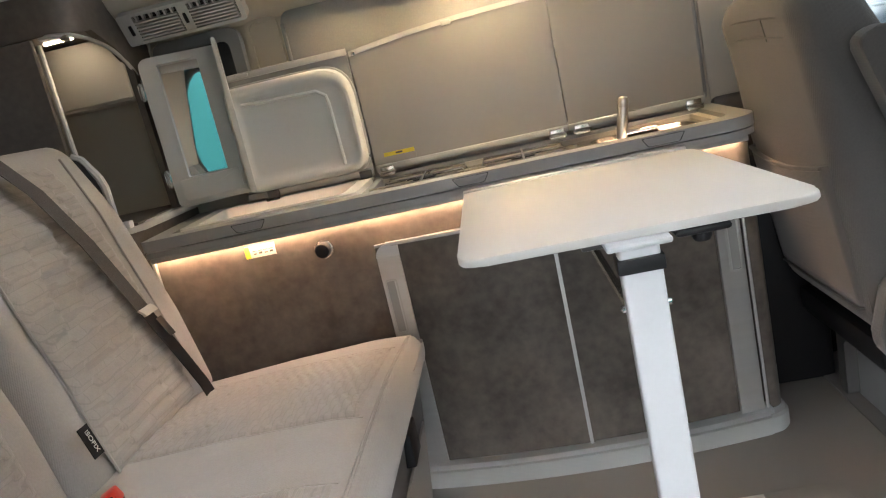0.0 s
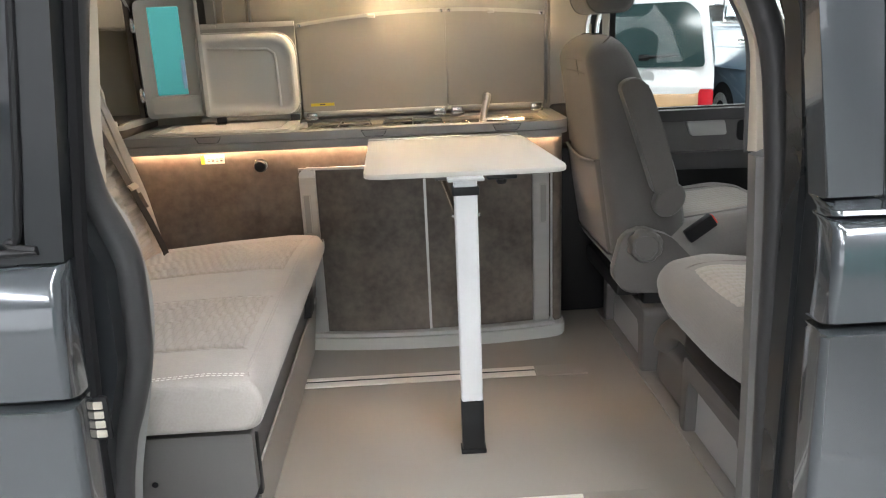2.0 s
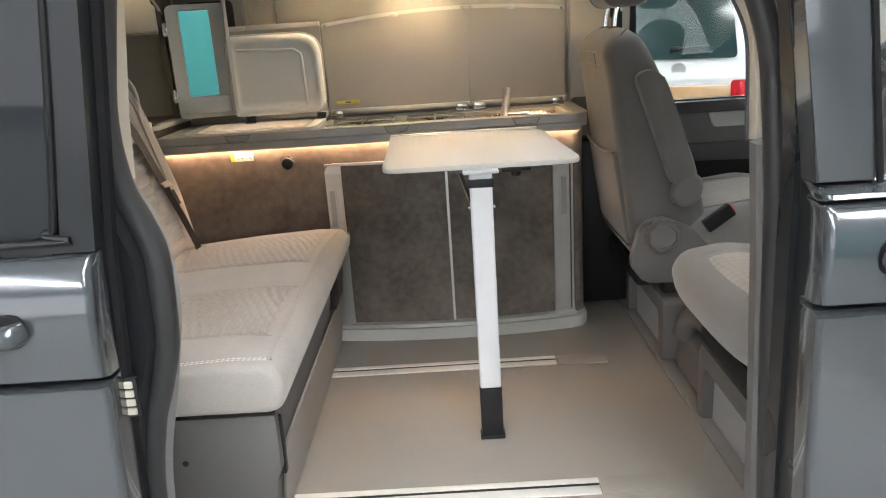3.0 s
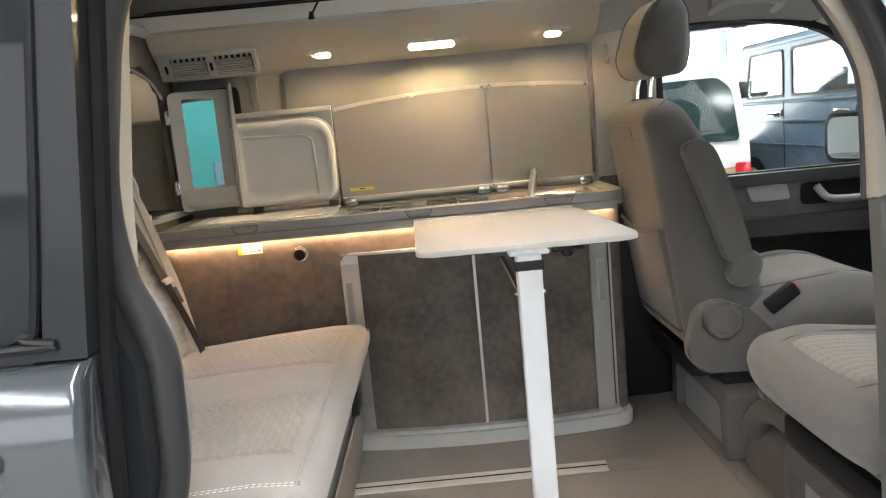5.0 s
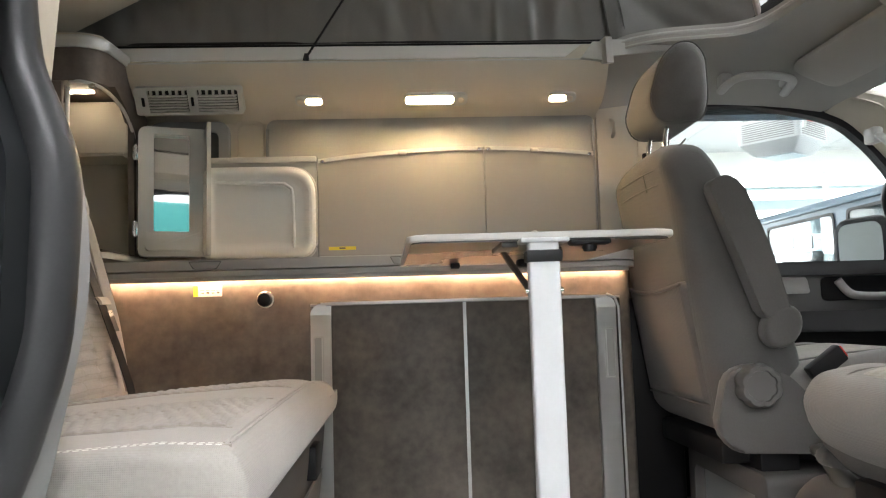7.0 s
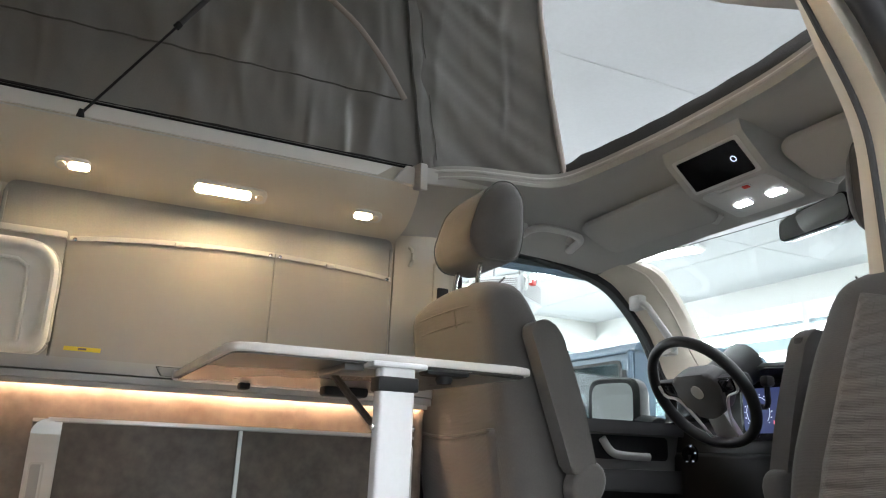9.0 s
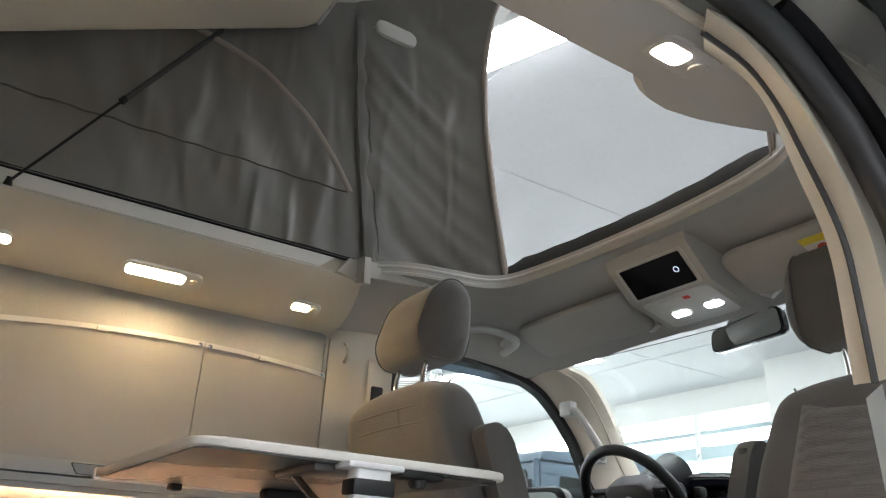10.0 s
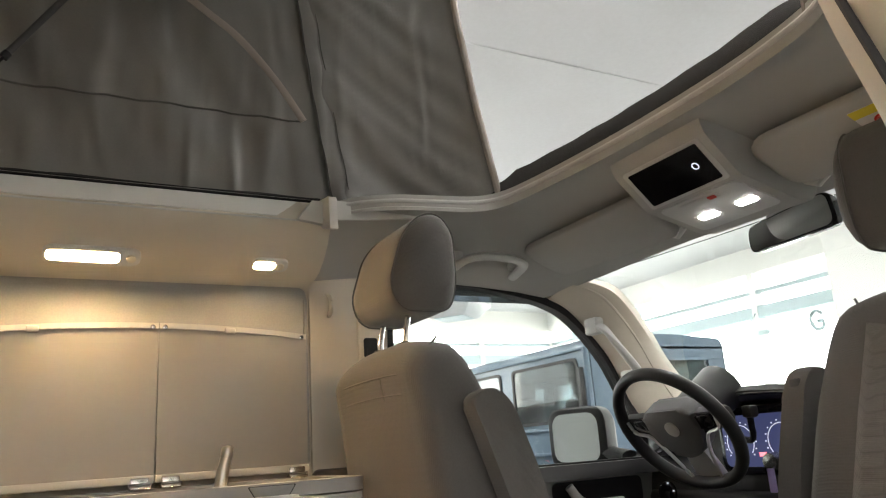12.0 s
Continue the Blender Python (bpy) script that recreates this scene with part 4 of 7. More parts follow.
part("carcass", box(-0.94, 0.38, 1.735, 2.03, 0.0, 0.66), "brown", kit)
part("side_trim", box(-0.953, -0.945, 1.690, 1.72, 0.30, 0.675, r=0.002), "alu", kit)
pl = bowed(-0.442, 0.360, 0.0, 0.040, 0.030, 0.05)
rings = []
for z, e in ((0.0, 0.004), (0.006, 0.0), (0.040, 0.0), (0.046, 0.006)):
    ring = [(0.36, front_y(0.36) - 0.030 + e, z)]
    for k in range(1, 8):
        a = math.radians(-90 + 90 * k / 7)
        ring.append((0.36 + (0.05 - e) * math.cos(a), front_y(0.36) + 0.02 + (0.05 - e) * math.sin(a), z))
    ring += [(0.41 - e, 1.98, z), (0.36, 1.98, z)]
    rings.append(ring)
add_loft(pl, rings)
part("plinth", pl, "palegrey", kit, "pale grey plastic plinth")
part("plinth_lip", bowed(-0.442, 0.37, 0.042, 0.054, 0.022, 0.03), "alu", kit)
for nm, x0, x1 in (("sliding_door", -0.385, -0.036), ("sliding_door", -0.048, 0.302)):
    part(nm, bowed(x0, x1, 0.052, 0.598, -0.004 if x0 < -0.1 else -0.010, 0.012), "slate", kit, "dark slate-look sliding door")
part("centre_strip", bowed(-0.048, -0.040, 0.052, 0.598, 0.003, 0.010, 2), "alu", kit)
for s, x0, x1 in ((-1, -0.437, -0.384), (1, 0.300, 0.353)):
    st = part("stile", bowed(x0, x1, 0.05, 0.575, 0.006, 0.02, 6), "alu", kit, "brushed aluminium door stile")
    # rounded head of the stile
    o = x0 if s < 0 else x1
    pts = [(x0 if s > 0 else x1, 0.575), (x0 if s > 0 else x1, 0.603)]
    for k in range(7):
        a = math.radians(90 * k / 6)
        pts.append((o - s * (-0.0) - s * 0.028 + s * 0.028 * math.sin(a), 0.575 + 0.028 * math.cos(a)))
    bm = prism(pts, "y", front_y((x0 + x1) / 2) - 0.006, front_y((x0 + x1) / 2) + 0.012)
    part("stile_head", bm, "alu", kit)
    gx = (x0 + x1) / 2 + s * 0.006
    gy = front_y(gx) - 0.006
    part("grip_rim", add_frame(bmesh.new(), rounded(rect(gx - 0.0135, gx + 0.0135, 0.392, 0.522), 0.006), rounded(rect(gx - 0.0105, gx + 0.0105, 0.396, 0.518), 0.005), "y", gy - 0.003, gy + 0.002), "palegrey", st)
    part("grip_recess", prism(rounded(rect(gx - 0.0105, gx + 0.0105, 0.396, 0.518), 0.005), "y", gy - 0.0012, gy + 0.001), "fascia", st)
bm = bowed(-0.41, 0.33, 0.600, 0.607, 0.008, 0.012)
part("top_rail", bm, "alu", kit)
part("outer_bead", tube([(0.362, front_y(0.362) - 0.002, z) for z in (0.05, 0.3, 0.575)] + [(0.352, front_y(0.35) - 0.003, 0.60), (0.33, front_y(0.33) - 0.003, 0.609)], 0.0035, 8), "alu", kit)

# worktop with raised edge and two sunk basins
top = thing("worktop", (-0.27, 1.85, 0.69), "grey worktop rim with open fridge and hob compartments", "worktop")
EDGE = rounded([(-0.955, 1.672), (0.375, 1.655), (0.418, 1.70), (0.418, 2.03), (-0.955, 2.03)], [0.012, 0.04, 0.04, 0.01, 0.01], 5)
HOLE = rounded([(-0.90, 1.718), (0.345, 1.708), (0.372, 1.74), (0.372, 1.985), (-0.90, 1.985)], [0.012, 0.04, 0.04, 0.01, 0.01], 5)
part("rim", add_frame(bmesh.new(), EDGE, HOLE, "z", 0.6965, 0.722), "fascia", top)
low = [(x, y + (0.004 if y < 1.8 else 0)) for x, y in EDGE]
part("lower_edge", add_frame(bmesh.new(), low, HOLE, "z", 0.680, 0.6935), "fascia", top, "darker grey lower edge of the worktop")
part("inner_rim", add_frame(bmesh.new(), HOLE, [(lerp(x, -0.27, 0.03), lerp(y, 1.85, 0.06)) for x, y in HOLE], "z", 0.700, 0.712), "cream", top, "cream inner rim")
part("fridge_liner", add_frame(bmesh.new(), rounded(rect(-0.885, -0.455, 1.725, 1.975), 0.02), rounded(rect(-0.85, -0.49, 1.75, 1.955), 0.03), "z", 0.702, 0.726), "white", top, "white plastic fridge liner")
part("fridge_bottom", box(-0.86, -0.48, 1.74, 1.965, 0.66, 0.675), "white", top)
part("divider", box(-0.452, -0.432, 1.71, 1.985, 0.69, 0.716, r=0.004), "fascia", top)
part("hob_plate", box(-0.43, 0.06, 1.715, 1.98, 0.688, 0.700, r=0.004), "steel", top, "brushed steel hob plate")
part("sink_rim", add_frame(bmesh.new(), rounded(rect(0.065, 0.368, 1.715, 1.98), 0.03), rounded(rect(0.095, 0.335, 1.745, 1.955), 0.04), "z", 0.690, 0.702), "steel", top, "steel sink rim")
part("sink_bowl", box(0.09, 0.34, 1.74, 1.96, 0.60, 0.66, r=0.02), "steel", top)
for x0, x1 in ((-0.737, -0.655), (-0.231, -0.150), (0.172, 0.262)):
    y = lerp(1.672, 1.655, (x0 + 0.95) / 1.33)
    hp = rounded([(x0, 0.7185), (x0 + 0.012, 0.699), (x1 - 0.012, 0.699), (x1, 0.7185)], 0.004)
    t = part("flush_handle", prism([(lerp(px, (x0 + x1) / 2, 0.06), lerp(pz, 0.709, 0.12)) for px, pz in hp], "y", y - 0.003, y + 0.004, r=0.001), "greyplastic", top, "flush grey lid catch")
    part("handle_gap", add_frame(bmesh.new(), hp, [(lerp(px, (x0 + x1) / 2, 0.045), lerp(pz, 0.709, 0.10)) for px, pz in hp], "y", y - 0.0015, y + 0.004), "black", t)
led = thing("led_strip", (-0.28, 1.69, 0.675), "warm glowing light strip under the worktop", "light strip")
part("diffuser", box(-0.94, 0.385, 1.686, 1.694, 0.674, 0.679), "led", led)
part("cover", box(-0.945, 0.39, 1.674, 1.684, 0.668, 0.680, r=0.002), "fascia", led)

# gas rings
hob = thing("gas_hob", (-0.18, 1.85, 0.70), "two-ring gas hob with steel wire pan supports", "hob")
for cx in (-0.31, -0.07):
    br = part("burner", lathe((cx, 1.85, 0.700), (0, 0, 1), [(0, 0.045), (0.006, 0.045), (0.008, 0.03), (0.014, 0.028), (0.016, 0.0)], 24), "black", hob, "black gas burner")
    for k in range(3):
        y = 1.76 + 0.085 * k
        part("pan_support", tube([(cx - 0.10, y, 0.702), (cx - 0.095, y, 0.716), (cx + 0.095, y, 0.716), (cx + 0.10, y, 0.702)], 0.0032, 8), "chrome", hob, "bright steel wire pan support")
    part("pan_support", tube([(cx, 1.735, 0.702), (cx, 1.74, 0.717), (cx, 1.96, 0.717), (cx, 1.965, 0.702)], 0.0032, 8), "chrome", hob)
for k, x in enumerate((-0.405, -0.20)):
    part("clip", tube(smooth_path([(x, 1.735, 0.702), (x - 0.02, 1.735, 0.722), (x + 0.05, 1.74, 0.720), (x + 0.08, 1.742, 0.704)], 4), 0.002, 6), "chrome", hob)
tap = thing("tap", (0.168, 1.86, 0.70), "polished steel fold-down tap standing over the sink", "tap")
part("stem", tube([(0.163, 1.86, 0.695), (0.171, 1.86, 0.745), (0.178, 1.86, 0.775)], [0.0135, 0.0125, 0.0115], 16), "satin", tap)
part("head", lathe((0.178, 1.86, 0.772), (0.12, 0, 1), [(0, 0.0105), (0.004, 0.0125), (0.018, 0.0128), (0.024, 0.010), (0.027, 0.003)], 18), "satin", tap, "bright rounded tap head")
part("base", lathe((0.163, 1.86, 0.688), (0, 0, 1), [(0, 0.022), (0.008, 0.022), (0.012, 0.014)], 18), "chrome", tap)
part("spout", tube([(0.175, 1.855, 0.712), (0.245, 1.85, 0.712)], 0.008, 12), "chrome", tap)

# opened lids
def lid_top(x):
    return 1.074 - 0.030 * abs((x - 0.02) / 0.45) ** 2 * (1 if x < 0.02 else 1.1)


def lid(name, label, x0, x1, latch):
    ld = thing(name, ((x0 + x1) / 2, 1.985, 0.75), label, "lid", "lids over the kitchen")
    n = 16
    f = [(lerp(x0, x1, i / n), lid_top(lerp(x0, x1, i / n))) for i in range(n + 1)]
    part("pane", prism([(x0 + 0.001, 0.748), (x1 - 0.001, 0.748)] + [(x, z - 0.012) for x, z in f[::-1]], "y", 1.983, 1.991), "lidglass", ld, "satin grey glass pane")
    bm = bmesh.new()
    add_loft(bm, [[(x, 1.980, z - 0.012), (x, 1.980, z), (x, 1.993, z), (x, 1.993, z - 0.012)] for x, z in f])
    part("edge_strip", bm, "palegrey", ld, "thin pale grey edge strip")
    part("foot_strip", box(x0, x1, 1.975, 1.995, 0.734, 0.750, r=0.003), "palegrey", ld)
    part("latch", box(latch - 0.012, latch + 0.012, 1.972, 1.981, lid_top(latch) - 0.017, lid_top(latch) - 0.004, r=0.003), "palegrey", ld, "small pale latch")
    for sx in (x0 + 0.012, x1 - 0.012):
        part("screw", lathe((sx, 1.980, lid_top(sx) - 0.009), (0, -1, 0), [(0, 0.005), (0.002, 0.005), (0.003, 0.002)], 12), "chrome", ld)
    for hx in (x0 + 0.03, x1 - 0.03):
        hgp = part("hinge", box(hx - 0.020, hx + 0.020, 1.955, 1.985, 0.722, 0.729, r=0.002), "steel", ld, "steel lid hinge")
        part("hinge_leaf", box(hx - 0.018, hx + 0.018, 1.968, 1.975, 0.724, 0.746, r=0.002), "steel", hgp)
        part("hinge_pin", tube([(hx - 0.022, 1.966, 0.731), (hx + 0.022, 1.966, 0.731)], 0.004, 8), "chrome", hgp)
    return ld


hob_lid = lid("hob_lid", "satin grey glass hob lid standing open with a yellow label", -0.443, 0.0555, -0.19)
part("yellow_sticker", box(-0.415, -0.335, 1.9815, 1.983, 0.768, 0.778), "yellow", hob_lid)
part("sticker_mark", box(-0.384, -0.366, 1.981, 1.9817, 0.771, 0.7755), "ink", hob_lid)
part("foil", box(-0.418, -0.333, 1.9817, 1.983, 0.751, 0.767), "lidglass", hob_lid)
lid("sink_lid", "satin grey glass sink lid standing open", 0.0570, 0.392, 0.21)

fl = thing("fridge_lid", (-0.62, 1.98, 0.74), "white insulated fridge lid standing open against the window blind", "lid")
part("back_panel", prism(rect(-0.790, -0.449, 0.745, 1.05), "y", 1.985, 1.995, r=0.002), "fascia", fl)
part("edge_strip", box(-0.790, -0.449, 1.978, 1.997, 1.036, 1.052, r=0.002), "palegrey", fl)
part("foot_strip", box(-0.790, -0.449, 1.972, 1.995, 0.732, 0.748, r=0.002), "fascia", fl)
outer = rounded([(-0.778, 0.748), (-0.452, 0.748), (-0.452, 1.018), (-0.778, 1.018)], [0.03, 0.05, 0.085, 0.03], 8)
bm = bmesh.new()
def shrink(pts, d, c=(-0.60, 0.88)):
    return [(px + (c[0] - px) * d / 0.22, pz + (c[1] - pz) * d / 0.14) for px, pz in pts]
add_loft(bm, [[(x, y, z) for x, z in shrink(outer, d)] for y, d in ((1.984, 0.0), (1.962, 0.0), (1.951, 0.004), (1.946, 0.012), (1.946, 0.022), (1.951, 0.030), (1.956, 0.040), (1.956, 0.05))])
part("liner", bm, "white", fl, "white plastic lid liner")
part("raised_rib", tube([(-0.735, 1.953, 0.972), (-0.54, 1.953, 0.965), (-0.519, 1.953, 0.950), (-0.516, 1.953, 0.93), (-0.512, 1.953, 0.775)], 0.005, 8), "white", fl)
part("gasket", tube([(x, 1.986, z) for x, z in outer] + [(outer[0][0], 1.986, outer[0][1])], 0.006, 8), "palegrey", fl)
part("latch", box(-0.735, -0.705, 1.974, 1.981, 1.040, 1.049, r=0.002), "palegrey", fl)
for hx in (-0.72, -0.47):
    hgp = part("hinge", box(hx - 0.02, hx + 0.02, 1.955, 1.985, 0.720, 0.728, r=0.002), "steel", fl, "steel lid hinge")
    part("hinge_leaf", box(hx - 0.016, hx + 0.016, 1.966, 1.974, 0.722, 0.746, r=0.002), "darktrim", hgp)

st = thing("warning_sticker", (-0.697, 1.70, 0.645), "small white and yellow printed sticker on the kitchen front", "sticker")
part("paper", box(-0.733, -0.661, 1.6985, 1.6998, 0.631, 0.659), "label", st)
part("yellow_end", box(-0.733, -0.721, 1.6980, 1.6986, 0.631, 0.659), "yellow", st)
for k in range(4):
    part("print_bar", box(-0.713 + 0.013 * k, -0.706 + 0.013 * k, 1.6979, 1.6986, 0.6385, 0.6410 + 0.002 * (k % 2)), "ink", st)
    part("print_bar", box(-0.715 + 0.013 * k, -0.705 + 0.013 * k, 1.6979, 1.6986, 0.6460, 0.6475), "ink", st)
kn = thing("round_catch", (-0.55, 1.70, 0.619), "round black push knob with a steel ring on the kitchen front", "knob")
part("ring", lathe((-0.551, 1.701, 0.619), (0, -1, 0), [(0, 0.022), (0.004, 0.022), (0.006, 0.019)], 28), "steel", kn)
part("cap", lathe((-0.551, 1.697, 0.619), (0, -1, 0), [(0, 0.0185), (0.016, 0.018), (0.019, 0.0155), (0.0195, 0.0)], 28), "black", kn)

# window blind and rear window on the far wall
bl = thing("window_blind", (-0.1, 2.04, 0.75), "closed grey cloth window blind behind the kitchen", "blind")
part("cloth", prism(rounded(rect(-0.606, 0.412, 0.735, 1.180), [0.01, 0.01, 0.025, 0.035], 5), "y", 2.034, 2.046, r=0.004), "blind", bl)
part("bottom_bar", box(-0.600, 0.406, 2.026, 2.036, 0.735, 0.752, r=0.003), "palegrey", bl, "pale grey pull bar")
for x in (-0.606, 0.402):
    part("guide_rail", box(x, x + 0.010, 2.028, 2.036, 0.752, 1.150, r=0.003), "greyplastic", bl)
rw = thing("rear_side_window", (-0.82, 2.04, 0.9), "dark rear side window in a grey frame", "window")
part("frame", add_frame(bmesh.new(), rounded(rect(-0.95, -0.715, 0.86, 1.172), 0.035, 5), rounded(rect(-0.92, -0.745, 0.89, 1.142), 0.025, 5), "y", 2.018, 2.046), "greyplastic", rw)
part("pane", prism(rounded(rect(-0.92, -0.745, 0.89, 1.142), 0.025, 5), "y", 2.030, 2.040), "darktrim", rw)
part("surround", add_frame(bmesh.new(), rounded(rect(-0.70, -0.614, 0.80, 1.176), 0.02), rounded(rect(-0.69, -0.624, 0.81, 1.166), 0.015), "y", 2.036, 2.046), "cream", rw)

# tall cupboard in the rear corner: overhead box, lit niche, mirror door
cup = thing("corner_cupboard", (-1.2, 1.8, 0.0), "tall brown corner cupboard with a lit open niche", "cupboard")
CORNER = [(-1.60, 1.708)] + [(-1.045 + 0.072 * math.sin(math.radians(a)), 1.780 - 0.072 * math.cos(math.radians(a))) for a in range(0, 91, 10)] + [(-0.965, 1.90), (-0.958, 2.035), (-1.60, 2.035)]
def cup_ring(z, d=0.0):
    return [(x + (d if x > -1.5 else 0) * (1 if y > 1.75 else 0.3), y - (d if y < 2.0 else 0) * (1 if y < 1.8 else 0.1), z) for x, y in CORNER]
part("overhead_box", add_loft(bmesh.new(), [cup_ring(z) for z in (1.205, 1.295)]), "brown", cup, "dark brown laminate overhead box")
part("metal_edge", add_loft(bmesh.new(), [cup_ring(1.294, 0.004), cup_ring(1.298, 0.007), cup_ring(1.322, 0.007), cup_ring(1.328, 0.002)]), "alu", cup, "satin aluminium top edge")
part("top_cover", add_loft(bmesh.new(), [cup_ring(1.327, -0.002), cup_ring(1.338, -0.01)]), "cream", cup)
part("lower_box", add_loft(bmesh.new(), [cup_ring(z) for z in (0.0, 0.742)]), "brown", cup)
part("lower_lip", add_loft(bmesh.new(), [cup_ring(z, d) for z, d in ((0.741, 0.004), (0.748, 0.006), (0.756, 0.004), (0.760, -0.002))]), "palegrey", cup)
# niche: back, side, shelf, frame
part("niche_back", box(-1.60, -0.955, 2.020, 2.034, 0.755, 1.206), "cream", cup)
part("niche_side", box(-1.42, -1.40, 1.72, 2.03, 0.755, 1.206), "cream", cup)
part("niche_shelf", box(-1.40, -0.985, 1.90, 2.02, 1.045, 1.055), "cream", cup)
part("niche_upper_back", box(-1.40, -0.97, 1.885, 1.90, 1.05, 1.20, r=0.006), "cream", cup, "cream upper back of the niche")
part("niche_floor", box(-1.40, -0.975, 1.73, 2.02, 0.757, 0.763), "brown", cup)
part("niche_lamp", box(-1.10, -1.03, 1.80, 1.812, 1.200, 1.2045, r=0.002), "nichelamp", cup, "warm lamp in the niche ceiling")
part("frame_edge", tube(smooth_path([(-1.060, 1.716, 0.757), (-1.060, 1.714, 1.0), (-1.060, 1.714, 1.19)], 4), 0.006, 8), "alu", cup)
part("frame_edge", tube(smooth_path([(-1.055, 1.715, 1.203), (-1.02, 1.713, 1.202), (-0.985, 1.75, 1.195), (-0.968, 1.83, 1.17), (-0.962, 1.90, 1.125), (-0.962, 1.93, 1.06), (-0.962, 1.935, 0.80), (-0.964, 1.93, 0.762)], 5), 0.005, 8), "alu", cup)
part("catch", box(-1.012, -0.995, 1.718, 1.735, 1.188, 1.200, r=0.003), "steel", cup)
part("cheek", prism(rounded([(1.92, 0.76), (2.03, 0.76), (2.03, 1.205), (1.76, 1.205), (1.85, 1.165), (1.905, 1.12)], 0.01), "x", -0.975, -0.958), "brown", cup)
part("tall_door", box(-1.60, -1.070, 1.700, 1.716, 0.76, 1.203, r=0.003), "brown", cup)
pc = thing("cupboard_partition", (-1.03, 1.66, 0.7), "pale grey rounded partition edge beside the bench", "partition")
part("panel", prism(rounded([(-1.05, 0.40), (-1.003, 0.40), (-1.001, 0.86), (-1.03, 0.93), (-1.05, 0.94)], [0.01, 0.01, 0.03, 0.03, 0.01]), "y", 1.672, 1.688, r=0.003), "darktrim", pc)
part("edge", tube([(-0.996, 1.68, 0.70), (-0.996, 1.68, 0.86), (-1.003, 1.68, 0.885), (-1.03, 1.68, 0.93), (-1.05, 1.68, 0.94)], 0.009, 8), "palegrey", pc, "pale grey plastic edge")
part("hook", box(-0.992, -0.972, 1.688, 1.71, 0.757, 0.775, r=0.004), "white", pc)

md = thing("mirror_door", (-0.975, 1.947, 0.76), "white plastic cupboard door with a mirror inside, swung open", "cupboard door")
MD = Matrix.Translation((-0.965, 1.935, 0.0)) @ Matrix.Rotation(radians(18), 4, "Z")
def mpart(name, bm, material, label="", parent=None):
    bmesh.ops.transform(bm, matrix=MD, verts=bm.verts)
    return part(name, bm, material, parent or md, label)
mo = rounded(rect(0.010, 0.205, 0.757, 1.132), [0.02, 0.012, 0.012, 0.025], 5)
mi = rounded(rect(0.052, 0.150, 0.828, 1.112), 0.004, 5)
mpart("frame", add_frame(bmesh.new(), mo, mi, "y", -0.040, 0.0), "palegrey", "pale grey plastic door frame")
mpart("mirror", prism(rect(0.045, 0.157, 0.80, 1.117), "y", -0.014, -0.010), "mirror", "plain mirror pane")
mpart("backing", prism(mo, "y", -0.009, 0.004), "palegrey")
mpart("tray", prism(rounded(rect(0.030, 0.178, 0.772, 0.826), [0.01, 0.006, 0.004, 0.004]), "y", -0.062, -0.036, r=0.005), "palegrey", "pale grey tray under the mirror")
mpart("lip", prism(rounded([(0.192, 0.757), (0.206, 0.757), (0.206, 1.145), (0.196, 1.145), (0.194, 0.99)], 0.003), "y", -0.085, 0.004, r=0.002), "palegrey", "raised lip along the door's free edge")
for z in (0.835, 1.055):
    hp = mpart("hinge", add_box(bmesh.new(), -0.006, 0.016, -0.038, -0.008, z - 0.02, z + 0.02, r=0.004), "chrome", "bright metal hinge")
    mpart("knuckle", tube([(0.002, -0.036, z - 0.022), (0.002, -0.036, z + 0.022)], 0.005, 8), "steel", "", hp)

# vents and lamps in the cove
COVE = Matrix.Translation((0, 1.936, 1.2105)) @ Matrix.Rotation(radians(148), 4, "X")


def cpart(name, bm, material, parent, label="", m=COVE):
    bmesh.ops.transform(bm, matrix=m, verts=bm.verts)
    return part(name, bm, material, parent, label)


VM = Matrix.Translation((0, 1.900, 1.204)) @ Matrix.Rotation(radians(122), 4, "X")
vt = thing("air_vent", (-0.80, 1.93, 1.21), "pair of pale grey slatted air vents in the cove", "air vent")
cpart("frame", add_frame(bmesh.new(), rounded(rect(-0.952, -0.648, -0.042, 0.038), 0.008), rounded(rect(-0.940, -0.660, -0.034, 0.030), 0.006), "z", -0.030, 0.004), "palegrey", vt, "", VM)
cpart("backing", box(-0.94, -0.66, -0.036, 0.032, -0.014, -0.010), "black", vt, "", VM)
for x0, x1 in ((-0.915, -0.806), (-0.776, -0.665)):
    for k in range(6):
        cpart("slat", box(x0, x1, -0.031 + 0.0082 * k, -0.0272 + 0.0082 * k, -0.008, 0.003), "palegrey", vt, "", VM)
    for k in range(6):
        xx = lerp(x0, x1, (k + 0.5) / 6)
        cpart("fin", box(xx - 0.0025, xx + 0.0025, 0.016, 0.031, -0.010, 0.003), "palegrey", vt, "", VM)
    cpart("web", box(x0 - 0.026, x0, -0.036, 0.032, -0.008, 0.003), "palegrey", vt, "", VM)
    cpart("thumb_wheel", box(x0 - 0.018, x0 - 0.010, -0.016, 0.010, 0.0, 0.007, r=0.002), "black", vt, "black thumb wheel", VM)
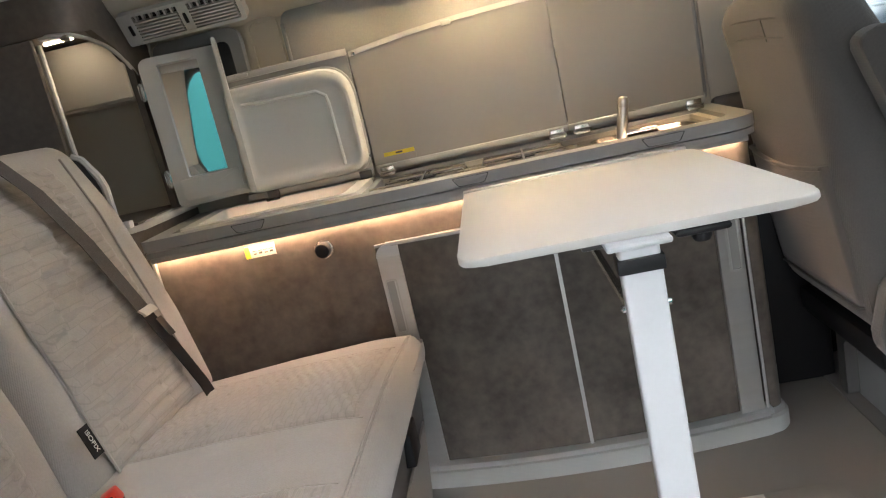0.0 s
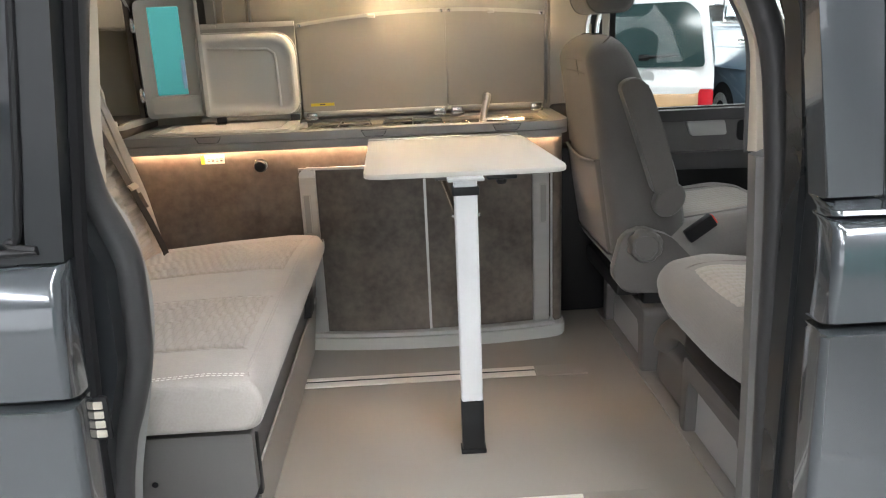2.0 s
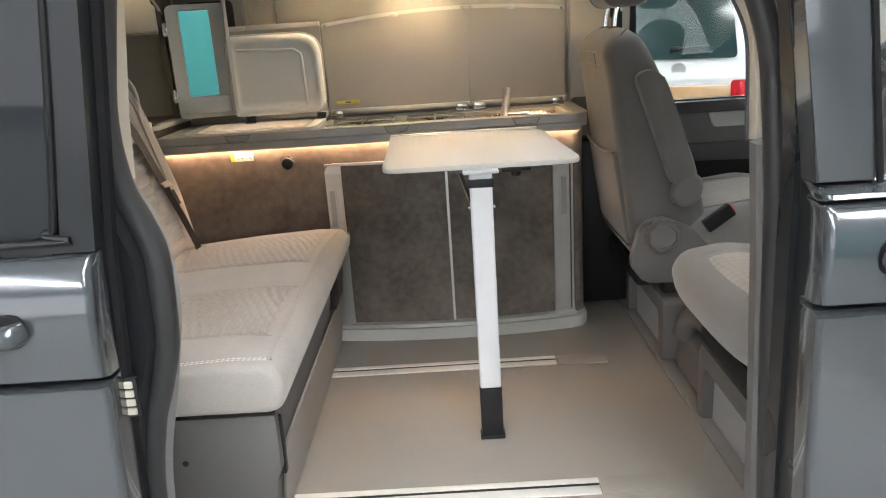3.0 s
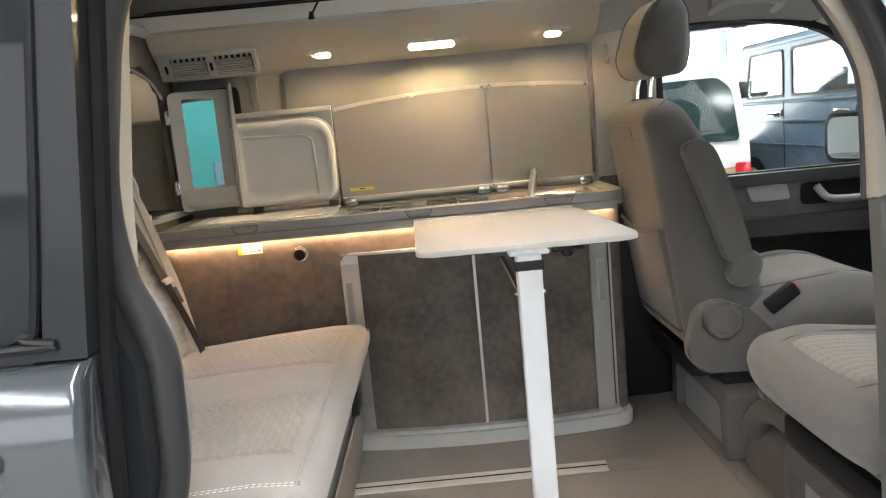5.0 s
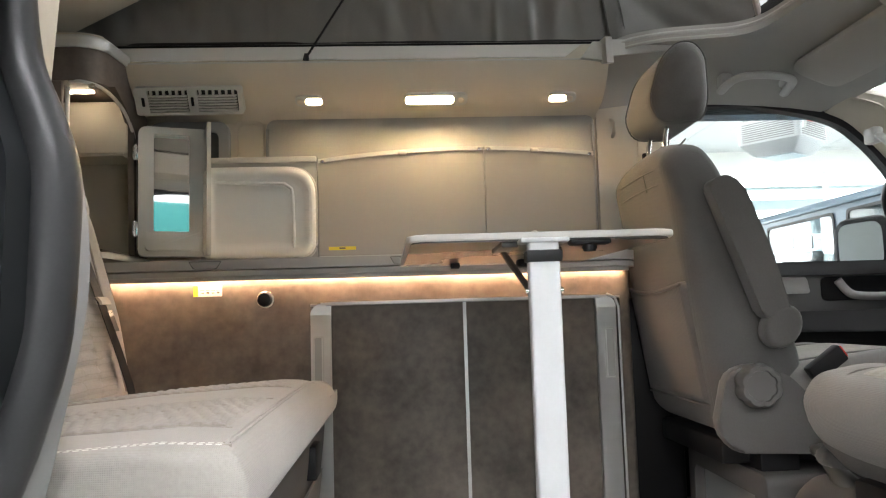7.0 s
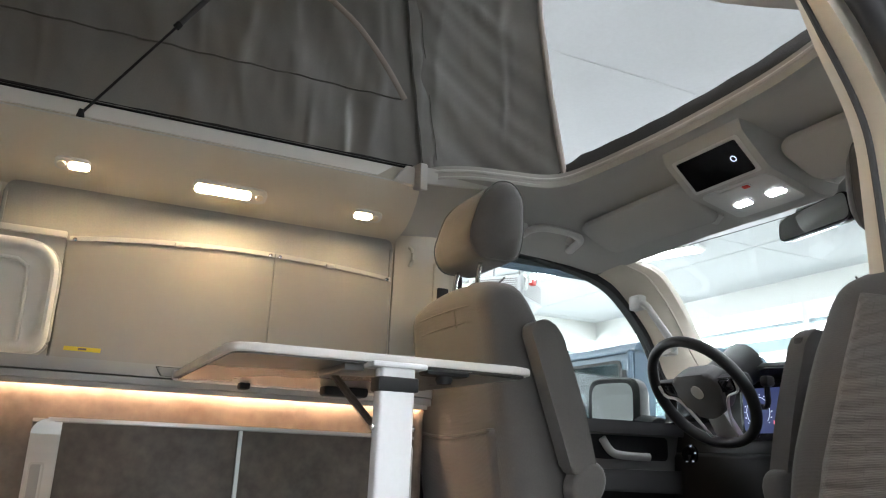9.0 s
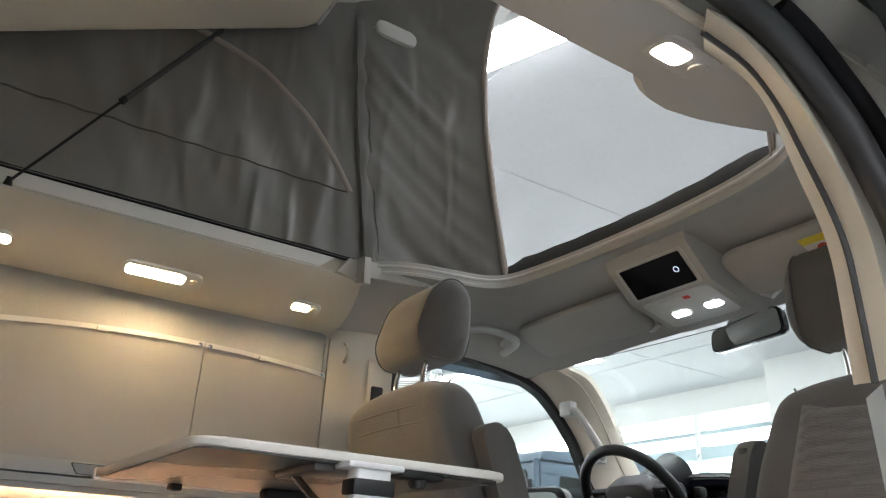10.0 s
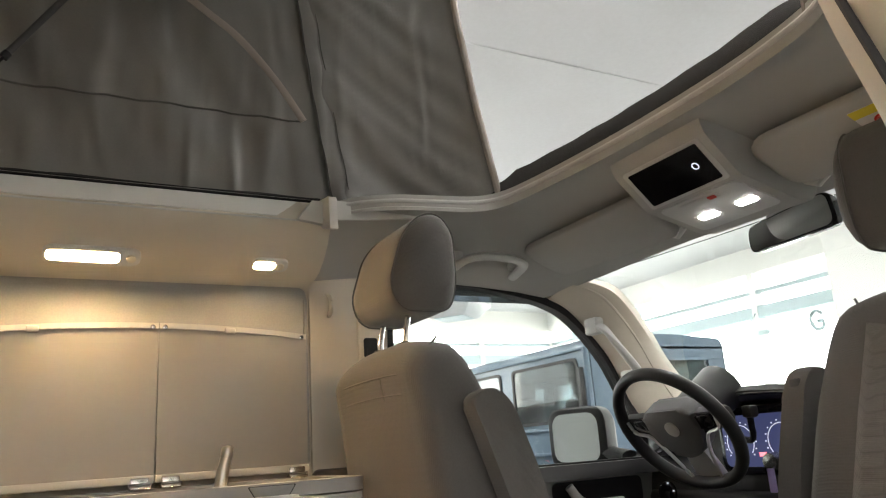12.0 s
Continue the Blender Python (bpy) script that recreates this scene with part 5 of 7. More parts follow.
for x0, x1, cut, big in ((-0.502, -0.423, -0.470, 0), (-0.182, 0.008, -0.035, 1), (0.252, 0.335, 0.302, 0)):
    lp = thing("cove_lamp", ((x0 + x1) / 2, 1.94, 1.205), "long lit warm lamp in the cove" if big else "small lit warm lamp in the cove", "lamp", "lamps over the kitchen")
    hgt = 0.024 if big else 0.019
    cpart("bezel", prism(rounded(rect(x0, x1, -hgt, hgt), hgt * 0.9, 6), "z", -0.006, 0.007, r=0.002), "palegrey", lp)
    if big:
        a, b = x0 + 0.006, cut
    elif x0 < 0:
        a, b = cut, x1 - 0.002
    else:
        a, b = x0 + 0.002, cut
    cpart("lens", prism(rounded(rect(a, b, -hgt * 0.60, hgt * 0.60), hgt * 0.5, 5), "z", 0.0066, 0.0082), "warmlamp", lp, "glowing warm lens")
    sx = x1 - 0.02 if (big or x0 > 0) else x0 + 0.015
    cpart("switch", lathe((sx, 0, 0.006), (0, 0, 1), [(0, 0.010), (0.004, 0.010), (0.005, 0.008)], 16), "cream", lp)
HM = Matrix.Translation((0.236, 0.615, 1.2035)) @ Matrix.Rotation(radians(8), 4, "X") @ Matrix.Rotation(radians(180), 4, "X")
dl = thing("door_lamp", (0.236, 0.612, 1.208), "bright white lamp over the sliding door", "lamp")
cpart("bezel", prism(rounded(rect(-0.04, 0.072, -0.03, 0.03), 0.026, 6), "z", -0.004, 0.005, r=0.002), "headliner", dl, "", HM)
cpart("lens", prism(rounded(rect(-0.030, 0.020, -0.017, 0.017), 0.010, 5), "z", 0.002, 0.0065, r=0.001), "doorlamp", dl, "glowing white lens", HM)
cpart("switch", lathe((0.048, 0, 0.003), (0, 0, 1), [(0, 0.014), (0.005, 0.014), (0.006, 0.012)], 18), "headliner", dl, "", HM)

# floor rails
for y0, k in ((1.383, 0), (0.722, 1)):
    rl = thing("floor_rail", (-0.3, y0 + 0.03, 0.0), "bright aluminium seat rail let into the floor", "seat rail", "seat rails in the floor")
    part("strip", box(-1.5, 0.258, y0, y0 + 0.030, 0.0, 0.004, r=0.001), "alurail", rl)
    part("slot", box(-1.5, 0.258, y0 + 0.030, y0 + 0.042, 0.0, 0.0015), "black", rl, "dark rail slot")
    part("strip", box(-1.5, 0.260, y0 + 0.042, y0 + 0.060, 0.0, 0.004, r=0.001), "alurail", rl)
    part("end_cover", box(0.262, 0.412, y0 - 0.004, y0 + 0.064, 0.0, 0.003, r=0.001), "floor", rl, "moulded floor-coloured end cover")

# table on one leg
tb = thing("folding_table", (0.0, 1.0, 0.0), "pale grey folding table hooked to the kitchen on one white leg", "table")
TT = rounded([(-0.190, 1.002), (0.272, 0.990), (0.245, 1.485), (0.236, 1.535), (-0.203, 1.56)], [0.035, 0.045, 0.05, 0.012, 0.008], 6)
part("tabletop", prism(TT, "z", 0.6885, 0.700, r=0.0035, seg=3), "table", tb)
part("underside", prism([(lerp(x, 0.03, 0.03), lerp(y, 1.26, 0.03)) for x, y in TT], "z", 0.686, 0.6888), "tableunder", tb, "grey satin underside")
part("hook_rail", box(-0.205, 0.235, 1.548, 1.566, 0.684, 0.704, r=0.003), "alu", tb)
lg = part("leg", box(0.010, 0.062, 0.980, 1.008, 0.14, 0.686, r=0.005, seg=3), "legpaint", tb, "white lacquered metal table leg")
part("collar", box(0.006, 0.066, 0.976, 1.012, 0.648, 0.668, r=0.003), "black", lg, "black plastic collar")
part("foot_sleeve", box(0.0085, 0.0635, 0.9785, 1.0095, 0.006, 0.14, r=0.004), "black", lg, "black plastic lower leg")
part("foot", box(0.005, 0.067, 0.975, 1.013, 0.0, 0.012, r=0.003), "black", lg)
for sx in (0.009, 0.063):
    part("bolt", lathe((sx, 0.994, 0.60), (1 if sx > 0.03 else -1, 0, 0), [(0, 0.005), (0.004, 0.005), (0.006, 0.002)], 10), "chrome", lg)
part("bracket", box(-0.004, 0.078, 0.974, 1.018, 0.680, 0.688, r=0.003), "legpaint", tb)
part("hinge_arm", tube([(0.015, 1.01, 0.60), (-0.015, 1.12, 0.678)], 0.006, 8), "steel", tb)
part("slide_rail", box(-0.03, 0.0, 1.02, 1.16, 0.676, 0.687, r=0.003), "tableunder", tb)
part("lock_plate", box(0.085, 0.155, 0.995, 1.03, 0.677, 0.687, r=0.006), "black", tb, "black table lock")
part("lock_knob", lathe((0.12, 1.012, 0.678), (0, 0, -1), [(0, 0.012), (0.006, 0.013), (0.012, 0.010), (0.013, 0)], 14), "black", tb)
part("hook", box(0.06, 0.15, 1.42, 1.46, 0.668, 0.687, r=0.006), "black", tb, "black table hook")
part("clip", box(-0.085, -0.065, 1.50, 1.53, 0.674, 0.687, r=0.003), "black", tb)

# ---- rear bench ----
bench = thing("rear_bench", (-0.65, 1.1, 0.0), "beige cloth rear bench seat with quilted centre panels", "bench seat")
bm = bmesh.new()
prof = [(-0.90, 0.335), (-0.390, 0.333), (-0.370, 0.345), (-0.364, 0.372), (-0.366, 0.405), (-0.384, 0.434), (-0.46, 0.438), (-0.65, 0.428), (-0.90, 0.406)]
prof = rounded(prof, 0.012, 3)
rings = []
near, far, soft_r = 0.548, 1.632, 0.020
ys = [near + soft_r * (1 - math.cos(math.pi / 2 * k / 6)) for k in range(6)]
ys = ys + [lerp(near + soft_r, far - soft_r, k / 24) for k in range(25)] + [near + far - y for y in ys[::-1]]
for y in ys:
    e = min(y - near, far - y)
    inset = soft_r * (1 - math.sqrt(max(0.0, 1 - max(0.0, 1 - e / soft_r) ** 2)))
    drop = 0.028 * max(0.0, (y - 1.25) / 0.38) ** 1.5
    bulge = 0.006 * math.sin(math.pi * (y - near) / (far - near))
    ring = []
    for x, z in prof:
        zz = z - (drop - bulge) * (z > 0.40)
        cx, cz = -0.62, 0.382
        ring.append((cx + (x - cx) * (1 - inset / 0.26), y, cz + (zz - cz) * (1 - inset / 0.058)))
    rings.append(ring)
part("seat_cushion", add_loft(bm, rings), "bench", bench, sharp=60)
def seat_top(x, y):
    """Height of the cushion's upper face."""
    if x > -0.46:
        z = lerp(0.434, 0.438, min(1.0, (-0.384 - x) / 0.076)) if x < -0.384 else lerp(0.405, 0.434, max(0.0, (-0.366 - x) / 0.018))
    else:
        z = lerp(0.438, 0.428, (-0.46 - x) / 0.19) if x > -0.65 else lerp(0.428, 0.406, (-0.65 - x) / 0.25)
    return z - 0.028 * max(0.0, (y - 1.25) / 0.38) ** 1.5 + 0.006 * math.sin(math.pi * (y - near) / (far - near))


for y0, y1 in ((0.700, 0.985), (1.180, 1.535)):
    def top(u, v):
        x = lerp(-0.408, -0.875, u)
        y = lerp(y0, y1, v) + 0.035 * (u - 0.5)
        edge = min(u, 1 - u, v, 1 - v)
        return Vector((x, y, seat_top(x, y) + 0.0038 * quilt(x + 0.35 * y, y * 2.4, 0.021) * min(1, edge * 25) - 0.003 * (edge < 0.01)))
    part("quilted_panel", sheet(top, 110, 90), "quilt", bench, "beige cloth with stitched ridges", sharp=180)
    for v in (0.0, 1.0):
        part("piping", tube([top(k / 20, v) + Vector((0, 0, 0.002)) for k in range(21)], 0.0022, 6), "bench", bench)
for dx, name in ((-0.388, "front_stitching"), (-0.394, "front_stitching")):
    part(name, tube([(dx, lerp(0.58, 1.61, k / 30), seat_top(dx, lerp(0.58, 1.61, k / 30)) + 0.0005) for k in range(31)], 0.0016, 6), "bench", bench)
bm = bmesh.new()
for k in range(46):
    x = -0.395 - 0.0098 * k
    for dy in (0.0, 0.008):
        add_tube(bm, [(x, 0.572 + dy, seat_top(x, 0.58) - 0.0005), (x - 0.0062, 0.572 + dy, seat_top(x - 0.006, 0.58) - 0.0005)], 0.0013, 5)
part("near_stitching", bm, "label", bench, "pale double row of stitches")
part("near_seam", tube([(lerp(-0.385, -0.85, k / 20), 0.576, seat_top(lerp(-0.385, -0.85, k / 20), 0.58) - 0.001) for k in range(21)], 0.0018, 6), "bench", bench)
# backrest, leaning back
BT = Vector((-0.15, 0, 0.58)).normalized()
BN = Vector((0.58, 0, 0.15)).normalized()
BO = Vector((-0.865, 0, 0.375))


def on_back(s, y, d):
    p = BO + BT * s + BN * d
    return Vector((p.x, y, p.z))


for y0, y1, nm in ((1.085, 1.632, "backrest"), (0.56, 1.080, "backrest")):
    bm = bmesh.new()
    rings = []
    pr = rounded([(0.0, 0.02), (0.0, -0.08), (0.60, -0.075), (0.635, -0.04), (0.60, 0.0), (0.45, 0.030), (0.20, 0.036)], 0.03, 4)
    for k in range(21):
        u = k / 20
        y = lerp(y0, y1, u)
        e = min(u, 1 - u) * (y1 - y0)
        sh = max(0.0, 1 - e / 0.04)
        rings.append([on_back(0.31 + (s - 0.31) * (1 - 0.03 * sh ** 2.5), y, -0.03 + (d + 0.03) * (1 - 0.45 * sh ** 2.5)) for s, d in pr])
    br = part(nm, add_loft(bm, rings), "bench", bench, sharp=60)

    def qf(u, v):
        s = lerp(0.03, 0.585, u)
        wide = lerp(0.085, 0.075, u)
        y = lerp(y0 + wide, y1 - wide - (0.05 if y1 > 1.5 else 0.0), v)
        edge = min(u, 1 - u, v, 1 - v)
        d = 0.030 + 0.012 * math.sin(math.pi * min(1, u * 1.3)) - 0.030 * max(0, (u - 0.75) / 0.25) ** 2
        return on_back(s, y, d + 0.008 * quilt(s, y * 2.4, 0.030) * min(1, edge * 25))
    part("quilted_panel", sheet(qf, 110, 60), "quilt", br, "beige cloth with stitched ridges", sharp=180)
    for f in (0.0, 1.0):
        y = lerp(y0 + 0.08, y1 - 0.098, f)
        part("piping", tube([on_back(s, y, 0.036 if s < 0.5 else 0.022) for s in (0.03, 0.15, 0.3, 0.45, 0.58)], 0.003, 6), "bench", br)
tg = thing("child_seat_tag", tuple(on_back(0.10, 1.13, 0.045)), "small black fabric tag with white letters on the backrest", "tag")
part("tag", add_loft(bmesh.new(), [[on_back(s, 1.118, 0.047), on_back(s, 1.142, 0.050), on_back(s, 1.142, 0.052), on_back(s, 1.118, 0.049)] for s in (0.085, 0.14)]), "black", tg)
cu = bpy.data.curves.new("tag_text", "FONT")
cu.body, cu.size, cu.align_x, cu.align_y, cu.extrude = "ISOFIX", 0.0135, "CENTER", "CENTER", 0.0003
tmp = new("tag_text", cu)
dg = bpy.context.evaluated_depsgraph_get()
me = bpy.data.meshes.new_from_object(tmp.evaluated_get(dg))
bpy.data.objects.remove(tmp)
me.name = "letters"
me.materials.append(M["label"])
tx = new("letters", me)
ax, ay = -BT, Vector((0, 1, 0))
az = ax.cross(ay)
mw = Matrix((ax, ay, az)).transposed().to_4x4()
if az.dot(BN) < 0:
    mw = Matrix((BT, Vector((0, 1, 0)), BT.cross(Vector((0, 1, 0))))).transposed().to_4x4()
mw.translation = on_back(0.1125, 1.130, 0.0525)
tx.parent = tg
tx.matrix_parent_inverse = WORLD[tg].inverted()
tx.matrix_basis = mw
# seat belt on the backrest and buckles
sb = thing("seat_belt", tuple(on_back(0.3, 1.555, 0.045)), "brown-grey seat belt lying on the backrest", "seat belt")
def strap(pts, w, t=0.0016):
    bm = bmesh.new()
    rings = []
    for s, y, d in pts:
        rings.append([on_back(s, y - w, d), on_back(s, y + w, d + 0.002), on_back(s, y + w, d + 0.002 + t), on_back(s, y - w, d + t)])
    return add_loft(bm, rings)
part("webbing", strap([(0.645, 1.315, 0.0), (0.60, 1.325, 0.030), (0.52, 1.35, 0.055), (0.40, 1.395, 0.061), (0.235, 1.44, 0.062)], 0.020), "belt", sb)
part("webbing", strap([(0.235, 1.44, 0.062), (0.12, 1.475, 0.060), (0.04, 1.50, 0.056), (-0.02, 1.512, 0.050)], 0.018), "black", sb, "black lower belt webbing")
part("tongue", strap([(0.243, 1.437, 0.063), (0.234, 1.441, 0.067), (0.226, 1.447, 0.066)], 0.023, 0.006), "cream", sb, "beige plastic belt tongue")
part("tongue_plate", strap([(0.212, 1.457, 0.068), (0.165, 1.475, 0.066)], 0.010, 0.003), "chrome", sb, "bright metal tongue plate")
for y in (0.985, 1.028):
    bk = thing("belt_buckle", (-0.80, y, 0.42), "black belt buckle with a red button on the bench", "belt buckle", "belt buckles on the bench")
    m = Matrix.Translation((-0.790, y, 0.428)) @ Matrix.Rotation(radians(18), 4, "Z") @ Matrix.Rotation(radians(-24), 4, "Y")
    part("body", add_box(bmesh.new(), -0.055, 0.03, -0.017, 0.017, -0.012, 0.014, r=0.006, m=m), "black", bk)
    part("button", add_box(bmesh.new(), 0.004, 0.033, -0.014, 0.014, -0.006, 0.017, r=0.004, m=m), "red", bk, "red release button")
# bench box
bm = prism(rounded([(-0.95, 0.0), (-0.436, 0.0), (-0.405, 0.26), (-0.40, 0.322), (-0.95, 0.322)], 0.006), "y", 0.60, 1.655, r=0.004)
part("box", bm, "seatbase", bench, "brown-grey plastic bench box")
part("side_plate", prism(rounded([(-0.95, 0.0), (-0.428, 0.0), (-0.405, 0.18), (-0.395, 0.20), (-0.395, 0.318), (-0.95, 0.318)], 0.006), "y", 0.575, 0.60, r=0.003), "seatbase", bench)
part("front_flap", add_loft(bmesh.new(), [[(-0.432 + 0.12 * z, y, z), (-0.427 + 0.12 * z, y, z), (-0.427 + 0.12 * z, y2, z), (-0.432 + 0.12 * z, y2, z)] for z in (0.02, 0.21) for y, y2 in ((0.66, 1.60),)]), "floor", bench)
part("slot", box(-0.412, -0.392, 0.598, 0.618, 0.175, 0.30, r=0.004), "black", bench, "dark slot at the box corner")
part("slot", box(-0.416, -0.388, 1.36, 1.44, 0.23, 0.30, r=0.004), "black", bench)
part("hole", lathe((-0.58, 0.5755, 0.225), (0, -1, 0), [(0, 0.006), (0.001, 0.006)], 12), "black", bench)
bh = thing("bench_headrest", (-1.05, 1.36, 0.99), "grey cloth headrest on the rear bench", "headrest")
part("cushion", add_box(bmesh.new(), -1.14, -1.04, 1.22, 1.50, 1.02, 1.20, r=0.045, seg=4), "seat", bh)
for y in (1.31, 1.41):
    part("post", tube([(-1.09, y, 0.94), (-1.09, y, 1.04)], 0.006, 8), "chrome", bh)

# ---- front seats ----
def front_seat():
    s = thing("front_seat", (0.72, 1.67, 0.0), "grey cloth front seat with folding armrest, facing forward", "car seat", "front seats")
    X, Y = 0.72, 1.67
    prof = [(-0.305, 0.925), (-0.290, 0.85), (-0.270, 0.69), (-0.24, 0.47), (-0.215, 0.30), (-0.16, 0.262), (-0.03, 0.27), (0.0, 0.42), (-0.035, 0.58), (-0.110, 0.775), (-0.175, 0.93), (-0.205, 0.972), (-0.27, 0.975)]
    prof = rounded(prof, 0.035, 4)
    rings = []
    for k in range(25):
        u = 2 * k / 24 - 1
        sh = max(0.0, (abs(u) - 0.80) / 0.20)
        ring = []
        for x, z in prof:
            taper = 1.0 - 0.12 * max(0.0, (z - 0.62) / 0.36) ** 1.6 - 0.03 * max(0.0, (0.5 - z) / 0.2)
            cx = lerp(-0.12, -0.24, (z - 0.27) / 0.70)
            arch = -0.030 * abs(u) ** 3 * max(0, (z - 0.8) / 0.17)
            ring.append((X + cx + (x - cx) * (1 - 0.38 * sh ** 2.2), Y + u * 0.250 * taper, 0.62 + (z - 0.62) * (1 - 0.04 * sh ** 2.5) + arch))
        rings.append(ring)
    bk = part("backrest", add_loft(bmesh.new(), rings), "seatback", s, sharp=70)

    def rear(z):
        pts = [(-0.215, 0.30), (-0.24, 0.47), (-0.270, 0.69), (-0.290, 0.85), (-0.303, 0.925)]
        for (x0, z0), (x1, z1) in zip(pts, pts[1:]):
            if z <= z1:
                return X + lerp(x0, x1, (z - z0) / (z1 - z0))
        return X - 0.303
    for z in (0.905, 0.868):
        part("seam", tube([(rear(z) - 0.0015 + 0.010 * abs(k / 8 - 1) ** 4, Y - 0.205 + 0.41 * k / 16, z - 0.006 * abs(k / 8 - 1) ** 2) for k in range(17)], 0.0022, 6), "seatbase", bk)
    part("seam", tube([(rear(z) - 0.001, Y - 0.06, z) for z in (0.86, 0.88, 0.905)], 0.002, 6), "seatbase", bk)

    for sg in (-1, 1):
        edge = [(-0.236, 0.31), (-0.258, 0.47), (-0.282, 0.69), (-0.297, 0.85), (-0.292, 0.93), (-0.262, 0.968)]
        part("seam", tube(smooth_path([(X + x + 0.026, Y + sg * 0.213 * (1 - 0.12 * max(0.0, (z - 0.62) / 0.36) ** 1.6), z) for x, z in edge], 5), 0.0024, 6), "seatback", bk)

    def pocket(u, v):
        z = lerp(0.345, 0.625, v) - 0.018 * math.sin(math.pi * u) * v
        y = Y + lerp(-0.215, 0.215, u)
        e = min(u, 1 - u)
        return Vector((rear(z) - 0.004 - 0.016 * math.sin(math.pi * u) ** 0.5 * (0.25 + 0.75 * v) + 0.03 * max(0, 1 - e / 0.04) ** 2, y, z))
    part("map_pocket", thick(sheet(pocket, 24, 16), 0.004), "seatback", bk, "cloth map pocket", sharp=180)
    part("pocket_hem", tube([pocket(k / 16, 1.0) for k in range(17)], 0.005, 8), "seatback", bk)
    part("seam", tube([pocket(k / 16, -0.02) + Vector((-0.003, 0, 0)) for k in range(17)], 0.003, 6), "seatbase", bk)
    # padded front with stitched ridges
    fr = [(0.0, 0.44), (-0.035, 0.58), (-0.110, 0.775), (-0.175, 0.925)]

    def padf(u, v):
        z = lerp(0.45, 0.915, u)
        p = fr[0]
        for (x0, z0), (x1, z1) in zip(fr, fr[1:]):
            if z0 <= z <= z1:
                p = (lerp(x0, x1, (z - z0) / (z1 - z0)), z)
        y = Y + lerp(-0.155, 0.155, v) * (1 - 0.12 * u)
        e = min(u, 1 - u, v, 1 - v)
        return Vector((X + p[0] + 0.010 * min(1, e * 14) + 0.0032 * quilt(z, y * 2.4, 0.028) * min(1, e * 20) - 0.006 * math.sin(math.pi * v), y, p[1]))
    part("quilted_panel", sheet(padf, 90, 50), "shadedquilt", bk, "cloth with stitched ridges, coloured darker for shade", sharp=180)
    # cushion
    rings = []
    cp = rounded([(-0.20, 0.30), (0.28, 0.29), (0.35, 0.33), (0.372, 0.39), (0.345, 0.435), (0.25, 0.452), (0.05, 0.43), (-0.20, 0.405)], 0.03, 4)
    for k in range(21):
        u = 2 * k / 20 - 1
        sh = max(0.0, (abs(u) - 0.82) / 0.18)
        rings.append([(X + 0.06 + (x - 0.06) * (1 - 0.07 * sh ** 2) - 0.03 * abs(u) ** 4 * (x > 0.2), Y + u * 0.252, 0.36 + (z - 0.36) * (1 - 0.42 * sh ** 2.4) + 0.012 * abs(u) ** 2 * (z > 0.36) * (1 - sh)) for x, z in cp])
    cu = part("seat_cushion", add_loft(bmesh.new(), rings), "seat", s, sharp=70)

    def padc(u, v):
        x = lerp(-0.02, 0.315, u)
        y = lerp(-0.155, 0.155, v) * (1 - 0.15 * u)
        e = min(u, 1 - u, v, 1 - v)
        z = 0.424 + 0.026 * min(1.0, max(0, (x + 0.02) / 0.25)) - 0.02 * max(0, (x - 0.25) / 0.065) ** 2
        return Vector((X + x, Y + y, z + 0.006 * min(1, e * 14) + 0.002 * quilt(y, x * 2.4, 0.024) * min(1, e * 20)))
    part("quilted_panel", sheet(padc, 60, 60), "quilt", cu, "pale cloth with stitched ridges", sharp=180)
    for sg in (-1, 1):
        part("piping", tube(smooth_path([(X - 0.02, Y + sg * 0.165, 0.43), (X + 0.15, Y + sg * 0.162, 0.449), (X + 0.27, Y + sg * 0.150, 0.452), (X + 0.325, Y + sg * 0.135, 0.438)], 5), 0.0024, 6), "seat", cu)
    # side shield, dial
    part("side_shield", prism(rounded([(X - 0.24, 0.30), (X - 0.20, 0.245), (X + 0.05, 0.235), (X + 0.30, 0.27), (X + 0.30, 0.30), (X + 0.02, 0.315), (X - 0.07, 0.41), (X - 0.15, 0.44), (X - 0.21, 0.42)], 0.02), "y", Y - 0.282, Y - 0.245, r=0.010, seg=3), "seatback", s, "grey plastic side shield")
    part("side_shield", prism(rounded([(X - 0.24, 0.30), (X - 0.20, 0.245), (X + 0.30, 0.27), (X + 0.30, 0.30), (X + 0.02, 0.315), (X - 0.07, 0.38), (X - 0.21, 0.38)], 0.02), "y", Y + 0.245, Y + 0.27, r=0.010, seg=3), "seatback", s)
    bm = bmesh.new()
    rings = []
    for d, q in ((0.0, 0.9), (0.006, 1.0), (0.030, 0.97), (0.036, 0.88), (0.036, 0.70), (0.032, 0.66)):
        rings.append([(X - 0.150 + q * (0.050 - 0.0045 * (0.5 + 0.5 * math.cos(8 * a)) ** 3) * math.cos(a), Y - 0.282 - d, 0.392 + q * (0.050 - 0.0045 * (0.5 + 0.5 * math.cos(8 * a)) ** 3) * math.sin(a)) for a in [2 * math.pi * k / 64 for k in range(64)]])
    part("recline_dial", add_loft(bm, rings), "seatbase", s, "grey ribbed recline dial", sharp=50)
